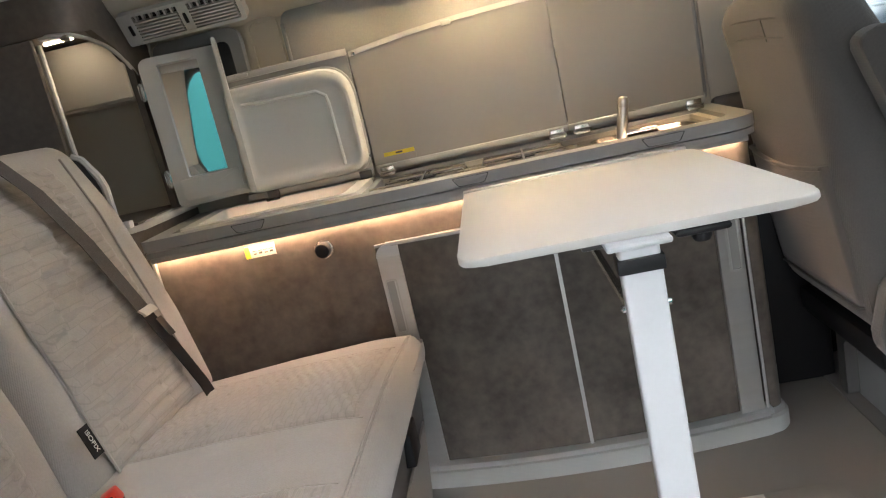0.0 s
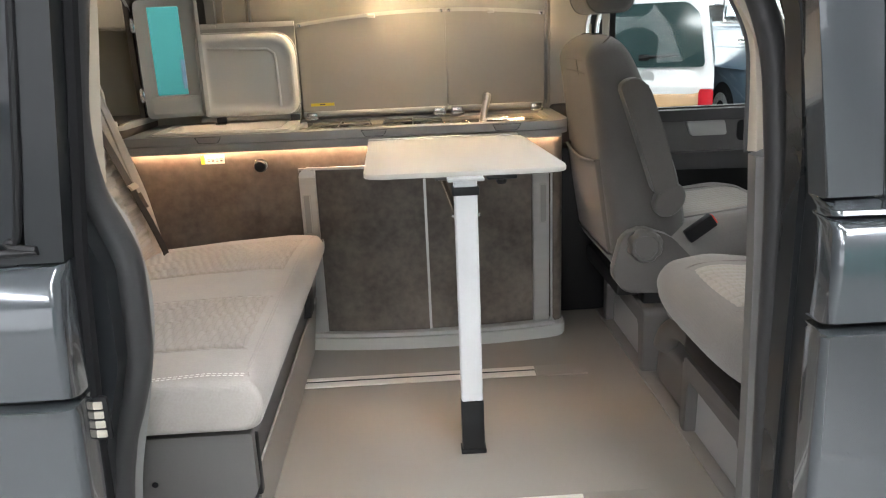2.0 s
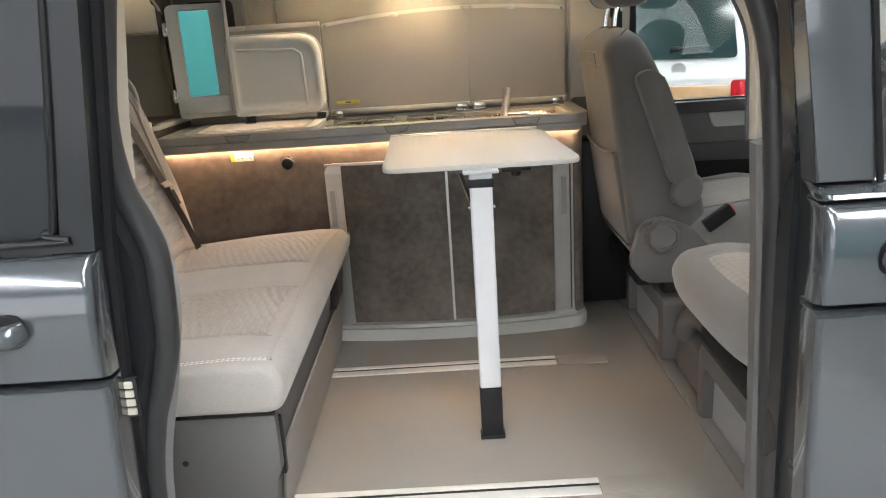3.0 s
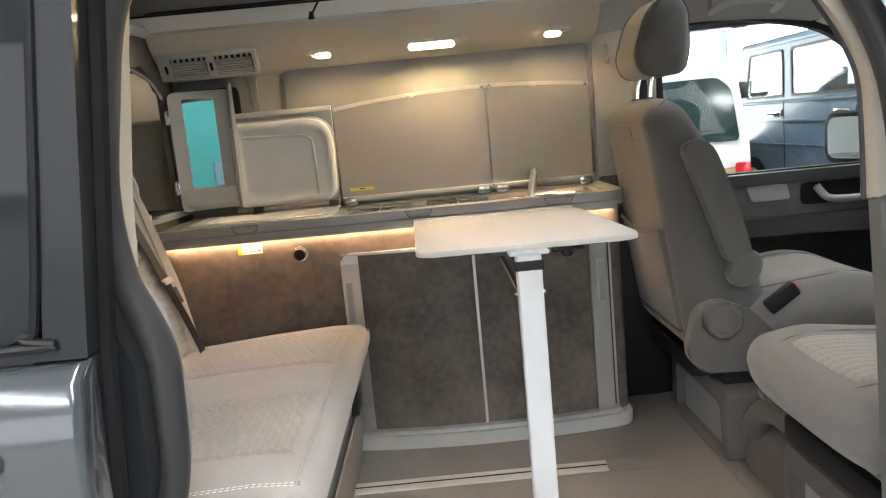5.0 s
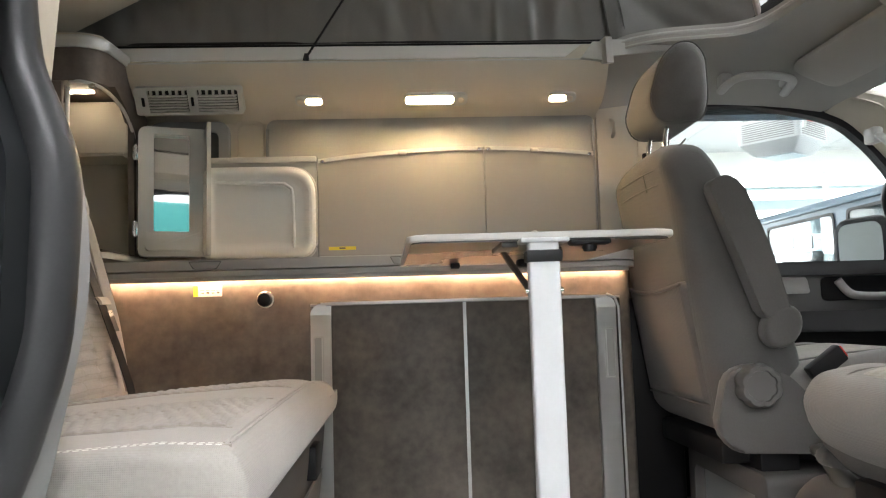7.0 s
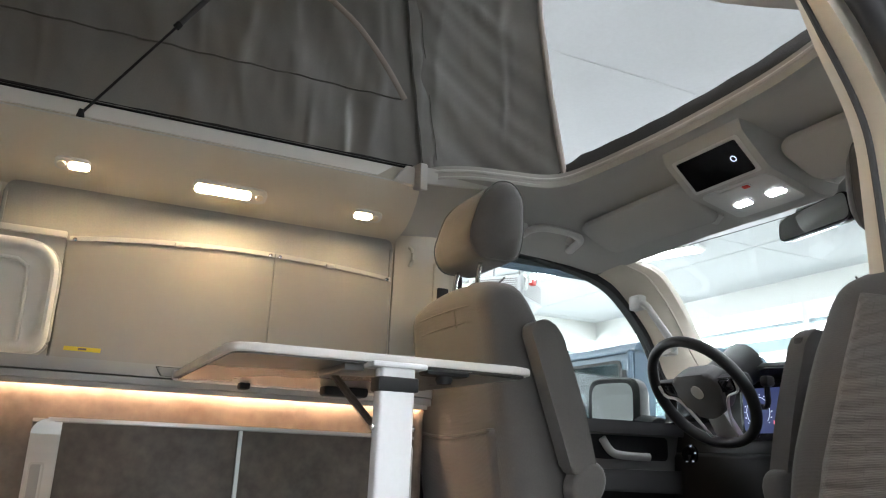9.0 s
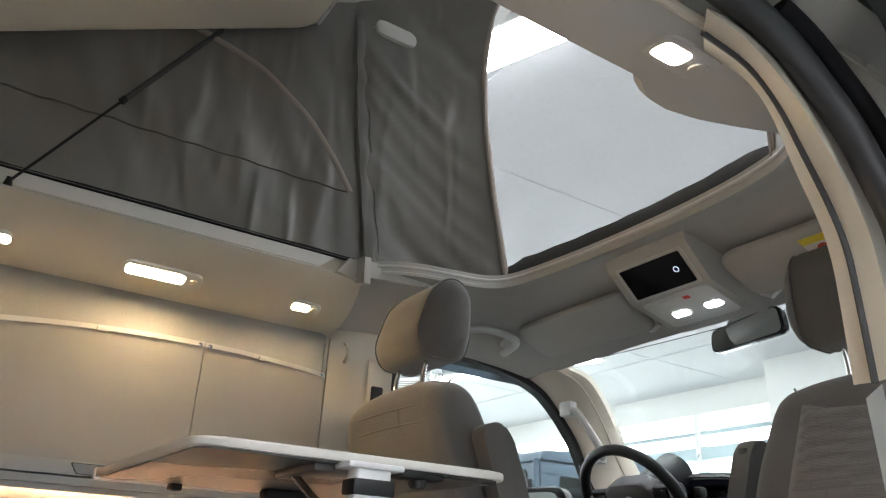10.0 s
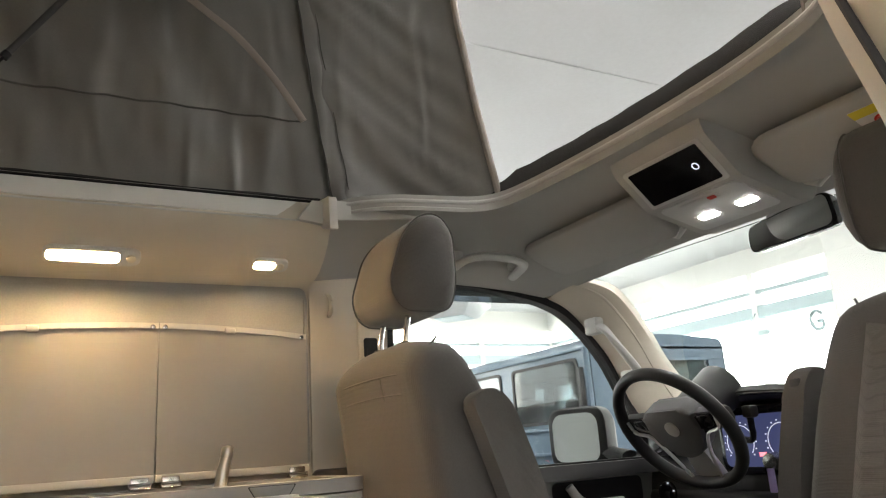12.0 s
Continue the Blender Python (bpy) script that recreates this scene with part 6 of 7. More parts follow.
    # armrests folded up along the backrest
    for sg, y0, y1 in ((-1, Y - 0.300, Y - 0.256), (1, Y + 0.256, Y + 0.300)):
        ar = part("armrest", prism(rounded([(X - 0.235, 0.845), (X - 0.185, 0.865), (X - 0.150, 0.83), (X - 0.095, 0.68), (X - 0.062, 0.545), (X - 0.125, 0.535), (X - 0.165, 0.65)], [0.02, 0.02, 0.02, 0.06, 0.01, 0.02, 0.06], 5), "y", y0, y1, r=0.012, seg=3), "seatback", s, "grey cloth armrest folded up")
        part("armrest_pivot", prism([(X - 0.082 + 0.043 * math.cos(a) + 0.010 * math.sin(a), 0.518 + 0.048 * math.sin(a)) for a in [2 * math.pi * q / 28 for q in range(28)]], "y", y0 - 0.002, y1 + 0.002, r=0.012, seg=3), "seatback", ar)
        part("button", box(X - 0.165, X - 0.150, y0 + 0.012, y1 - 0.012, 0.80, 0.84, r=0.004), "darktrim", ar)
    # headrest on two posts
    rings = []
    hp = rounded([(-0.268, 1.030), (-0.293, 1.085), (-0.258, 1.195), (-0.212, 1.24), (-0.168, 1.243), (-0.138, 1.205), (-0.136, 1.09), (-0.155, 1.030)], 0.035, 4)
    for k in range(17):
        u = 2 * k / 16 - 1
        sh = max(0.0, (abs(u) - 0.62) / 0.38)
        rings.append([(X - 0.195 + (x + 0.195) * (1 - 0.50 * sh ** 2.4), Y + u * 0.138, 1.135 + (z - 1.135) * (1 - 0.42 * sh ** 2.6)) for x, z in hp])
    hr = part("headrest", add_loft(bmesh.new(), rings), "seatback", s, sharp=80)
    for sg in (-1, 1):
        part("seam", tube([(X - 0.195 + (x + 0.195) * 0.985, Y + sg * 0.104, 1.135 + (z - 1.135) * 0.985) for x, z in hp + hp[:1]], 0.0020, 6, up=(0, 1, 0)), "seatback", hr)
    for yy in (-0.064, 0.064):
        part("post", tube([(X - 0.243, Y + yy, 0.95), (X - 0.240, Y + yy, 1.0), (X - 0.225, Y + yy, 1.07)], 0.0065, 10), "chrome", hr, "chrome headrest post")
        part("bush", lathe((X - 0.243, Y + yy, 0.966), (0, 0, 1), [(0, 0.016), (0.006, 0.016), (0.010, 0.010)], 14), "black", hr)
    # base
    part("slide_frame", box(X - 0.20, X + 0.28, Y - 0.20, Y + 0.20, 0.205, 0.262, r=0.01), "black", s, "black seat slide frame")
    part("slide_block", box(X - 0.135, X - 0.045, Y - 0.255, Y - 0.19, 0.195, 0.25, r=0.006), "black", s)
    return s


driver_seat = front_seat()
tagged(driver_seat, "grey cloth driver's seat with headrest and folded armrest")
pass_seat = copy_thing(driver_seat, pose(0.855, 0.855, 0.0, 0, 0, 180))
tagged(pass_seat, "grey cloth passenger seat swivelled round to face the rear")
bu = thing("belt_buckle", (0.73, 1.37, 0.43), "black belt buckle beside the driver's seat", "belt buckle")
m = Matrix.Translation((0.735, 1.375, 0.44)) @ Matrix.Rotation(radians(-35), 4, "Y")
part("body", add_box(bmesh.new(), -0.055, 0.035, -0.014, 0.014, -0.020, 0.020, r=0.006, m=m), "black", bu)
part("button", add_box(bmesh.new(), 0.030, 0.038, -0.010, 0.010, -0.014, 0.014, r=0.002, m=m), "red", bu, "red release button")

# seat boxes on the floor
for name, y0, y1, lab in (("driver_seat_box", 1.362, 1.82, "brown-grey plastic box under the driver's seat"), ("passenger_seat_box", 0.66, 1.052, "brown-grey plastic box under the passenger seat")):
    sbx = thing(name, (0.75, (y0 + y1) / 2, 0.0), lab, "seat base", "seat boxes")
    fr = bmesh.new()
    add_prism(fr, rounded([(y0, 0.0), (y0 + 0.045, 0.0), (y0 + 0.055, 0.145), (y1 - 0.045, 0.150), (y1 - 0.04, 0.0), (y1, 0.0), (y1 - 0.005, 0.19), (y1 - 0.02, 0.203), (y0 + 0.02, 0.198), (y0 + 0.004, 0.185)], 0.012), "x", 0.572, 1.02, r=0.006)
    part("cover", fr, "seatbase", sbx)
    part("recess_plate", box(0.60, 0.61, y0 + 0.03, y1 - 0.03, 0.0, 0.16), "greyplastic", sbx, "pale recessed metal plate")
sw = thing("swivel_foot", (0.62, 1.17, 0.0), "grey plastic swivel foot and lever cover beside the seats", "seat lever")
part("foot", prism(rounded([(0.60, 0.0), (0.78, 0.0), (0.77, 0.125), (0.70, 0.14), (0.61, 0.12)], 0.02), "y", 1.09, 1.325, r=0.015, seg=3), "seatbase", sw)
part("arch", tube(smooth_path([(0.61, 1.29, 0.12), (0.615, 1.265, 0.165), (0.62, 1.215, 0.20), (0.63, 1.15, 0.205), (0.65, 1.10, 0.17)], 6), 0.032, 14), "seatbase", sw)
part("lever", tube(smooth_path([(0.60, 1.185, 0.285), (0.615, 1.16, 0.24), (0.65, 1.12, 0.20)], 5), [0.016] * 5 + [0.02] * 6, 10), "seatbase", sw)
part("lever_knob", lathe((0.597, 1.188, 0.278), (-0.2, 0.25, 1), [(0, 0.016), (0.012, 0.017), (0.018, 0.012), (0.019, 0)], 14), "seatbase", sw)
ls = thing("passenger_seat_shell", (0.66, 0.9, 0.2), "grey plastic underside shell of the passenger seat", "seat shell")
part("shell", prism(rounded([(0.525, 0.335), (1.05, 0.30), (1.05, 0.25), (0.75, 0.225), (0.60, 0.255)], 0.03, 4), "y", 0.625, 1.085, r=0.02, seg=3), "seatback", ls)
part("spring_box", box(0.60, 0.66, 0.98, 1.04, 0.19, 0.30, r=0.006), "black", ls)
part("spring_box", box(0.60, 0.66, 0.70, 0.90, 0.19, 0.27, r=0.006), "black", ls)

# ---- cab ----
dash = thing("dashboard", (1.6, CY, 0.4), "black and dark grey dashboard with instrument hood", "dashboard")
part("body", prism(rounded([(1.50, 0.20), (1.90, 0.20), (1.90, 0.80), (1.72, 0.842), (1.55, 0.835), (1.50, 0.76), (1.46, 0.60), (1.47, 0.40)], 0.03), "y", 0.42, 2.06, r=0.01), "black", dash)
hood = bmesh.new()
rings = []
for k in range(25):
    y = lerp(1.33, 1.98, k / 24)
    h = 0.040 * math.sin(math.pi * k / 24) ** 0.6
    rings.append([(1.43, y, 0.815 + h), (1.45, y, 0.828 + h), (1.72, y, 0.845 + h * 0.3), (1.72, y, 0.80), (1.45, y, 0.80 + h * 0.8)])
add_loft(hood, rings)
part("instrument_hood", hood, "black", dash, sharp=50)
part("trim_line", tube([(1.432, lerp(1.34, 1.97, k / 20), 0.812 + 0.036 * math.sin(math.pi * k / 20) ** 0.6) for k in range(21)], 0.004, 8), "chrome", dash)
part("side_vent", prism(rounded(rect(1.86, 2.00, 0.70, 0.79), 0.015), "x", 1.452, 1.47, r=0.004), "gloss", dash)
part("knee_panel", prism(rounded([(1.44, 0.30), (1.50, 0.30), (1.50, 0.62), (1.45, 0.60)], 0.01), "y", 1.40, 2.02, r=0.008), "black", dash)
ld = part("light_dial", lathe((1.440, 1.93, 0.60), (-1, 0, 0), [(0, 0.030), (0.006, 0.030), (0.008, 0.024), (0.020, 0.022), (0.021, 0)], 24), "gloss", dash, "round light switch")
for k in range(5):
    a = radians(40 + 65 * k)
    part("mark", box(1.430, 1.4335, 1.93 + 0.026 * math.cos(a) - 0.002, 1.93 + 0.026 * math.cos(a) + 0.002, 0.60 + 0.026 * math.sin(a) - 0.002, 0.60 + 0.026 * math.sin(a) + 0.002), "display", ld)
part("panel_strip", box(1.445, 1.46, 0.55, 1.36, 0.70, 0.76, r=0.006), "palegrey", dash)
cl = thing("instrument_cluster", (1.47, 1.59, 0.72), "lit blue digital instrument screen behind the wheel", "instruments")
part("bezel", prism(rounded(rect(1.455, 1.735, 0.645, 0.815), 0.03), "x", 1.462, 1.48, r=0.004), "gloss", cl)
part("screen", prism(rounded(rect(1.47, 1.72, 0.665, 0.795), 0.02), "x", 1.458, 1.463), "screen", cl)
for yc, col in ((1.665, "displayred"), (1.535, "display")):
    for k in range(14):
        a = radians(-40 + 20 * k)
        part("tick", box(1.4565, 1.458, yc + 0.050 * math.cos(a) - 0.0016, yc + 0.050 * math.cos(a) + 0.0016, 0.727 + 0.050 * math.sin(a) - 0.0016, 0.727 + 0.050 * math.sin(a) + 0.0016), "display", cl)
    part("dial_arc", tube([(1.4572, yc + 0.043 * math.cos(a), 0.727 + 0.043 * math.sin(a)) for a in [radians(-40 + 13 * q) for q in range(21)]], 0.0012, 5), "display", cl)
    part("readout", box(1.4565, 1.458, yc - 0.005, yc + 0.005, 0.719, 0.733), col, cl)
part("map", box(1.4565, 1.458, 1.590, 1.610, 0.690, 0.700), "displayred", cl)

SW = Matrix.Translation((1.27, 1.695, 0.768)) @ Matrix.Rotation(radians(-35), 4, "Y")
whl = thing("steering_wheel", (1.27, 1.695, 0.768), "black three-spoke leather steering wheel", "steering wheel")


def spart(name, bm, material, label="", parent=None, sharp=50):
    bmesh.ops.transform(bm, matrix=SW, verts=bm.verts)
    return part(name, bm, material, parent or whl, label, sharp=sharp)


R = 0.182
SW = SW @ Matrix.Scale(0.95, 4)
bm = bmesh.new()
rings = []
for k in range(73):
    a = 2 * math.pi * k / 72
    rad = R - 0.010 * max(0, -math.sin(a)) ** 6
    c = Vector((0, rad * math.cos(a), rad * math.sin(a)))
    rd = Vector((0, math.cos(a), math.sin(a)))
    rings.append([c + rd * (0.016 * math.cos(b)) + Vector((0.019 * math.sin(b), 0, 0)) for b in [2 * math.pi * q / 14 for q in range(14)]])
add_loft(bm, rings, cap=False)
spart("rim", bm, "black", "black leather rim", sharp=180)
spart("hub", prism(rounded([(-0.098, 0.030), (-0.070, -0.062), (0, -0.085), (0.070, -0.062), (0.098, 0.030), (0.075, 0.070), (-0.075, 0.070)], 0.025, 4), "x", -0.012, 0.05, r=0.012, seg=3), "darktrim", "dark grey hub cover")
for sg in (-1, 1):
    sp = spart("spoke", prism(rounded([(sg * 0.07, 0.045), (sg * 0.07, -0.02), (sg * 0.185, 0.0), (sg * 0.185, 0.045)], 0.008), "x", 0.005, 0.03, r=0.005), "black")
    spart("button_pad", prism(rounded([(sg * 0.088, 0.040), (sg * 0.082, 0.0), (sg * 0.140, 0.006), (sg * 0.142, 0.040)], 0.01), "x", -0.004, 0.008, r=0.003), "gloss", "", sp)
    spart("bright_edge", tube(smooth_path([(-0.004, sg * 0.160, 0.040), (-0.006, sg * 0.150, 0.004), (-0.006, sg * 0.105, -0.012), (-0.006, sg * 0.078, -0.060), (-0.004, sg * 0.062, -0.110), (0.0, sg * 0.050, -0.160)], 5), 0.006, 8, flat=0.6), "alu", "satin metal spoke edge", sp)
spart("lower_spoke", prism(rounded([(-0.035, -0.06), (0.035, -0.06), (0.045, -0.185), (-0.045, -0.185)], 0.008), "x", 0.008, 0.03, r=0.005), "alu", "satin metal lower spoke")
spart("badge", lathe((-0.012, 0, 0.012), (-1, 0, 0), [(0, 0.022), (0.003, 0.022), (0.004, 0.018), (0.003, 0.0)], 28), "alu", "round metal badge")
spart("column", tube([(0.04, 0, 0), (0.22, 0, -0.02)], [0.055, 0.07], 16), "black")
stalk = thing("wiper_stalk", (1.36, 1.53, 0.75), "black wiper stalk on the steering column", "stalk")
part("arm", tube(smooth_path([(1.40, 1.62, 0.74), (1.37, 1.55, 0.735), (1.355, 1.535, 0.79)], 5), 0.008, 8), "black", stalk)
part("knob", box(1.340, 1.372, 1.518, 1.548, 0.785, 0.815, r=0.008), "black", stalk)
key = thing("key_fob", (1.38, 1.52, 0.66), "lilac key tag hanging from the ignition", "key tag")
part("tag", box(1.375, 1.38, 1.51, 1.53, 0.61, 0.665, r=0.002), "tag", key)
part("lock", lathe((1.42, 1.53, 0.68), (-1, 0, 0), [(0, 0.022), (0.03, 0.020), (0.032, 0.0)], 18), "steel", key)

# overhead console, visors, mirror
con = thing("overhead_console", (0.99, 1.275, 1.27), "pale grey overhead console with black display and two reading lamps", "overhead console")
part("housing", prism(rounded([(0.895, 1.345), (0.905, 1.305), (0.985, 1.232), (1.14, 1.196), (1.20, 1.20), (1.22, 1.25), (1.10, 1.31)], 0.012), "y", 1.150, 1.405, r=0.010, seg=3), "headliner", con)
cd = Vector((0.985 - 0.905, 0, 1.232 - 1.305)).normalized()
cn = Vector((cd.z, 0, -cd.x))
if cn.z > 0:
    cn = -cn
def slab(base, d, nrm, s0, s1, y0, y1, t0, t1, r=0.0):
    bm = bmesh.new()
    pts = rounded(rect(s0, s1, y0, y1), r, 4) if r else rect(s0, s1, y0, y1)
    add_loft(bm, [[Vector(base) + d * s + nrm * t + Vector((0, y, 0)) for s, y in pts] for t in (t0, t1)])
    return bm
cb = (0.905, 0, 1.305)
part("display", slab(cb, cd, cn, 0.012, 0.100, 1.182, 1.372, -0.002, 0.003, 0.004), "gloss", con, "black glossy display")
part("display_frame", slab(cb, cd, cn, 0.004, 0.108, 1.170, 1.384, -0.006, 0.001, 0.008), "palegrey", con)
rc = Vector(cb) + cd * 0.055 + cn * 0.0035 + Vector((0, 1.215, 0))
part("display_ring", tube([rc + cd * (0.007 * math.cos(a)) + Vector((0, 0.007 * math.sin(a), 0)) for a in [2 * math.pi * k / 24 for k in range(25)]], 0.0014, 6, up=tuple(cn)), "display", con, "small pale ring on the display")
d2 = Vector((1.14 - 0.985, 0, 1.196 - 1.232)).normalized()
n2 = Vector((d2.z, 0, -d2.x))
b2 = (0.985, 0, 1.232)
part("lamp_panel", slab(b2, d2, n2, 0.012, 0.150, 1.172, 1.382, -0.003, 0.003, 0.02), "palegrey", con, "translucent pale lamp panel")
for y in (1.185, 1.285):
    part("reading_lamp", slab(b2, d2, n2, 0.084, 0.104, y + 0.008, y + 0.054, 0.001, 0.006, 0.006), "consolelamp", con, "glowing white reading lamp")
part("button_row", slab(b2, d2, n2, 0.022, 0.042, 1.235, 1.330, 0.002, 0.005, 0.006), "palegrey", con)
part("red_button", slab(b2, d2, n2, 0.026, 0.038, 1.240, 1.258, 0.004, 0.0065, 0.002), "red", con)
for y0, y1, lab in ((1.415, 1.885, "grey cloth driver's sun visor folded up"), (0.615, 1.125, "grey cloth passenger sun visor folded up")):
    vz = thing("sun_visor", (1.06, (y0 + y1) / 2, 1.25), lab, "sun visor", "sun visors")
    o = [(y0, 0.0), (y1, 0.0), (y1, 0.155), (y0 + 0.02, 0.165)]
    o = rounded(o, [0.03, 0.05, 0.045, 0.03], 6)
    vb, vd = Vector((0.975, 0, 1.285)), Vector((0.20, 0, -0.085)).normalized()
    vn = Vector((vd.z, 0, -vd.x))
    part("pad", add_loft(bmesh.new(), [[vb + vd * lerp(0.078, s, q) + vn * t + Vector((0, lerp((y0 + y1) / 2, y, q), 0)) for y, s in o] for t, q in ((0.0, 0.95), (0.004, 0.99), (0.012, 1.0), (0.020, 0.985), (0.023, 0.94))]), "headliner", vz, sharp=60)
    hy = y0 + 0.04 if y0 > CY else y1 - 0.04
    part("clip", tube([vb + vd * 0.16 + vn * 0.006 + Vector((0, hy - 0.025, 0)), vb + vd * 0.168 + vn * 0.018 + Vector((0, hy, 0)), vb + vd * 0.16 + vn * 0.006 + Vector((0, hy + 0.025, 0))], 0.007, 8), "palegrey", vz)
    if y0 < CY:
        sk = part("sticker", slab(vb, vd, vn, 0.025, 0.085, 0.85, 0.925, 0.0225, 0.0242), "label", vz, "white warning sticker")
        part("sticker_head", slab(vb, vd, vn, 0.025, 0.045, 0.85, 0.925, 0.0240, 0.0246), "yellow", sk)
        part("sticker_ring", lathe(vb + vd * 0.066 + vn * 0.0242 + Vector((0, 0.888, 0)), vn, [(0, 0.014), (0.0006, 0.014), (0.0006, 0.0105), (0, 0.0105)], 20), "red", sk)
        part("sticker_mark", slab(vb, vd, vn, 0.061, 0.071, 0.882, 0.894, 0.0241, 0.0246), "ink", sk)
rm = thing("rear_view_mirror", (1.25, 1.26, 1.18), "black interior rear-view mirror on the windscreen", "mirror")
mo = rounded([(-0.135, -0.036), (0.135, -0.029), (0.138, 0.036), (-0.12, 0.040)], 0.024, 5)
RM = Matrix.Translation((1.245, 1.25, 1.178)) @ Matrix.Rotation(radians(-13), 4, "Z") @ Matrix.Rotation(radians(3), 4, "Y")
def rpart(name, bm, material, label=""):
    bmesh.ops.transform(bm, matrix=RM, verts=bm.verts)
    return part(name, bm, material, rm, label)
rpart("shell", add_loft(bmesh.new(), [[(t, y * q, z * q) for y, z in mo] for t, q in ((-0.004, 0.98), (0.0, 1.0), (0.02, 0.96), (0.04, 0.70), (0.05, 0.4))]), "gloss", "black glossy mirror shell")
rpart("mirror_glass", prism([(y * 0.95, z * 0.92) for y, z in mo], "x", -0.0055, -0.0035), "mirror", "mirror glass")
part("stalk", tube([(1.27, 1.255, 1.18), (1.30, 1.26, 1.21), (1.33, 1.265, 1.19)], 0.014, 10), "black", rm)
part("sensor_cover", box(1.27, 1.36, 1.20, 1.33, 1.205, 1.235, r=0.012), "greyplastic", rm)
gh = thing("roof_grab_handle", (0.90, 1.94, 1.24), "pale grey folding grab handle over the driver's door", "grab handle")
part("bar", tube(smooth_path([(0.795, 1.965, 1.228), (0.80, 1.89, 1.238), (0.84, 1.858, 1.243), (0.93, 1.858, 1.240), (0.98, 1.885, 1.232), (0.995, 1.965, 1.218)], 6), 0.0145, 10, flat=0.75), "palegrey", gh)
for x in (0.80, 0.995):
    part("foot", box(x - 0.018, x + 0.018, 1.925, 1.965, 1.235, 1.275, r=0.008), "palegrey", gh)
om = thing("door_mirror", (1.33, 2.26, 0.80), "black door mirror outside the driver's window", "door mirror")
OM = Matrix.Translation((1.42, 2.31, 0.768)) @ Matrix.Rotation(radians(14), 4, "Z")
mo2 = rounded(rect(-0.125, 0.112, -0.095, 0.10), [0.05, 0.05, 0.06, 0.06], 6)
bm = add_loft(bmesh.new(), [[(t, y * q, z * q) for y, z in mo2] for t, q in ((-0.006, 0.94), (0.0, 1.0), (0.05, 0.98), (0.09, 0.80), (0.11, 0.5))])
bmesh.ops.transform(bm, matrix=OM, verts=bm.verts)
part("housing", bm, "black", om, "black mirror housing")
bm = prism([(y * 0.80, z * 0.80) for y, z in mo2], "x", -0.008, -0.005)
bmesh.ops.transform(bm, matrix=OM, verts=bm.verts)
part("mirror_glass", bm, "mirror", om, "mirror glass")
part("arm", tube([(1.47, 2.11, 0.70), (1.475, 2.24, 0.72)], 0.035, 12, flat=0.6), "black", om)

# ---- showroom round the van ----
G = -0.62
solo("ground", box(-14, 16, -9, 18, G - 0.1, G), "tiles", "pale polished showroom floor", "floor", "structure")
bm = box(-14, 16, -9, 18, 3.62, 3.75)
for k in range(9):
    add_box(bm, -14, 16, -8 + 3.1 * k, -7.985 + 3.1 * k, 3.615, 3.63)
    add_box(bm, -10 + 3.0 * k, -9.985 + 3.0 * k, -9, 18, 3.612, 3.63)
solo("showroom_ceiling", bm, "ceilwhite", "pale grey showroom ceiling with thin joints", "ceiling", "structure")
for k, (cx, cy) in enumerate(((2.0, 2.6), (2.0, 9.0), (-3.0, 1.5), (-3.0, -3.5), (2.0, -4.0), (6.5, 3.0), (6.5, 10.0), (-3.0, 8.0), (0.6, -1.9), (-1.6, -4.6))):
    sl = thing("ceiling_strip", (cx, cy, 3.6), "long white fluorescent light strip on the ceiling", "ceiling light", "ceiling light strips")
    m = Matrix.Translation((cx, cy, 3.56)) @ Matrix.Rotation(radians(20), 4, "Z")
    part("tray", add_box(bmesh.new(), -0.17, 0.17, -2.3, 2.3, 0.0, 0.055, r=0.01, m=m), "wallwhite", sl)
    part("tube_cover", add_box(bmesh.new(), -0.15, 0.15, -2.25, 2.25, -0.02, 0.0, r=0.008, m=m), "strip", sl, "glowing white cover")
solo("showroom_wall_near", box(-14, 16, -9.2, -9.0, G, 3.65), "greywall", "grey showroom wall", "wall", "structure")
solo("showroom_wall_back", box(-14.2, -14, -9, 18, G, 3.65), "greywall", "grey showroom wall", "wall", "structure")
tp = thing("teal_partition", (1.0, -4.1, G), "teal painted display wall with a small picture", "display wall")
part("panel", box(0.45, 2.15, -4.15, -4.05, G, 1.9), "teal", tp)
part("picture", box(1.35, 1.70, -4.05, -4.03, 0.48, 0.80), "bluepaint", tp, "small blue framed picture")


def glazed_wall(name, along_x, pos, a, b, label):
    """A showroom window wall: sill, posts, beams, panes and a bright backdrop behind."""
    w = thing(name, ((a + b) / 2, pos, G) if along_x else (pos, (a + b) / 2, G), label, "window wall", "", "structure")
    def bx(u0, u1, d0, d1, z0, z1, r=0.0):
        return box(u0, u1, pos + d0, pos + d1, z0, z1, r=r) if along_x else box(pos + d0, pos + d1, u0, u1, z0, z1, r=r)
    part("sill", bx(a, b, 0, 0.3, G, G + 0.12), "wallwhite", w)
    part("beam", bx(a, b, 0, 0.22, 2.46, 2.66), "beam", w, "grey-blue window beam")
    part("beam", bx(a, b, 0, 0.30, 3.20, 3.65), "wallwhite", w)
    part("rail", bx(a, b, 0.02, 0.10, 2.86, 2.92), "beam", w)
    n = max(2, int((b - a) / 2.4))
    for k in range(n + 1):
        u = lerp(a, b, k / n)
        part("post", bx(u - 0.05, u + 0.05, -0.012, 0.17, G + 0.13, 3.19), "wallwhite" if k % 2 else "beam", w)
    return w


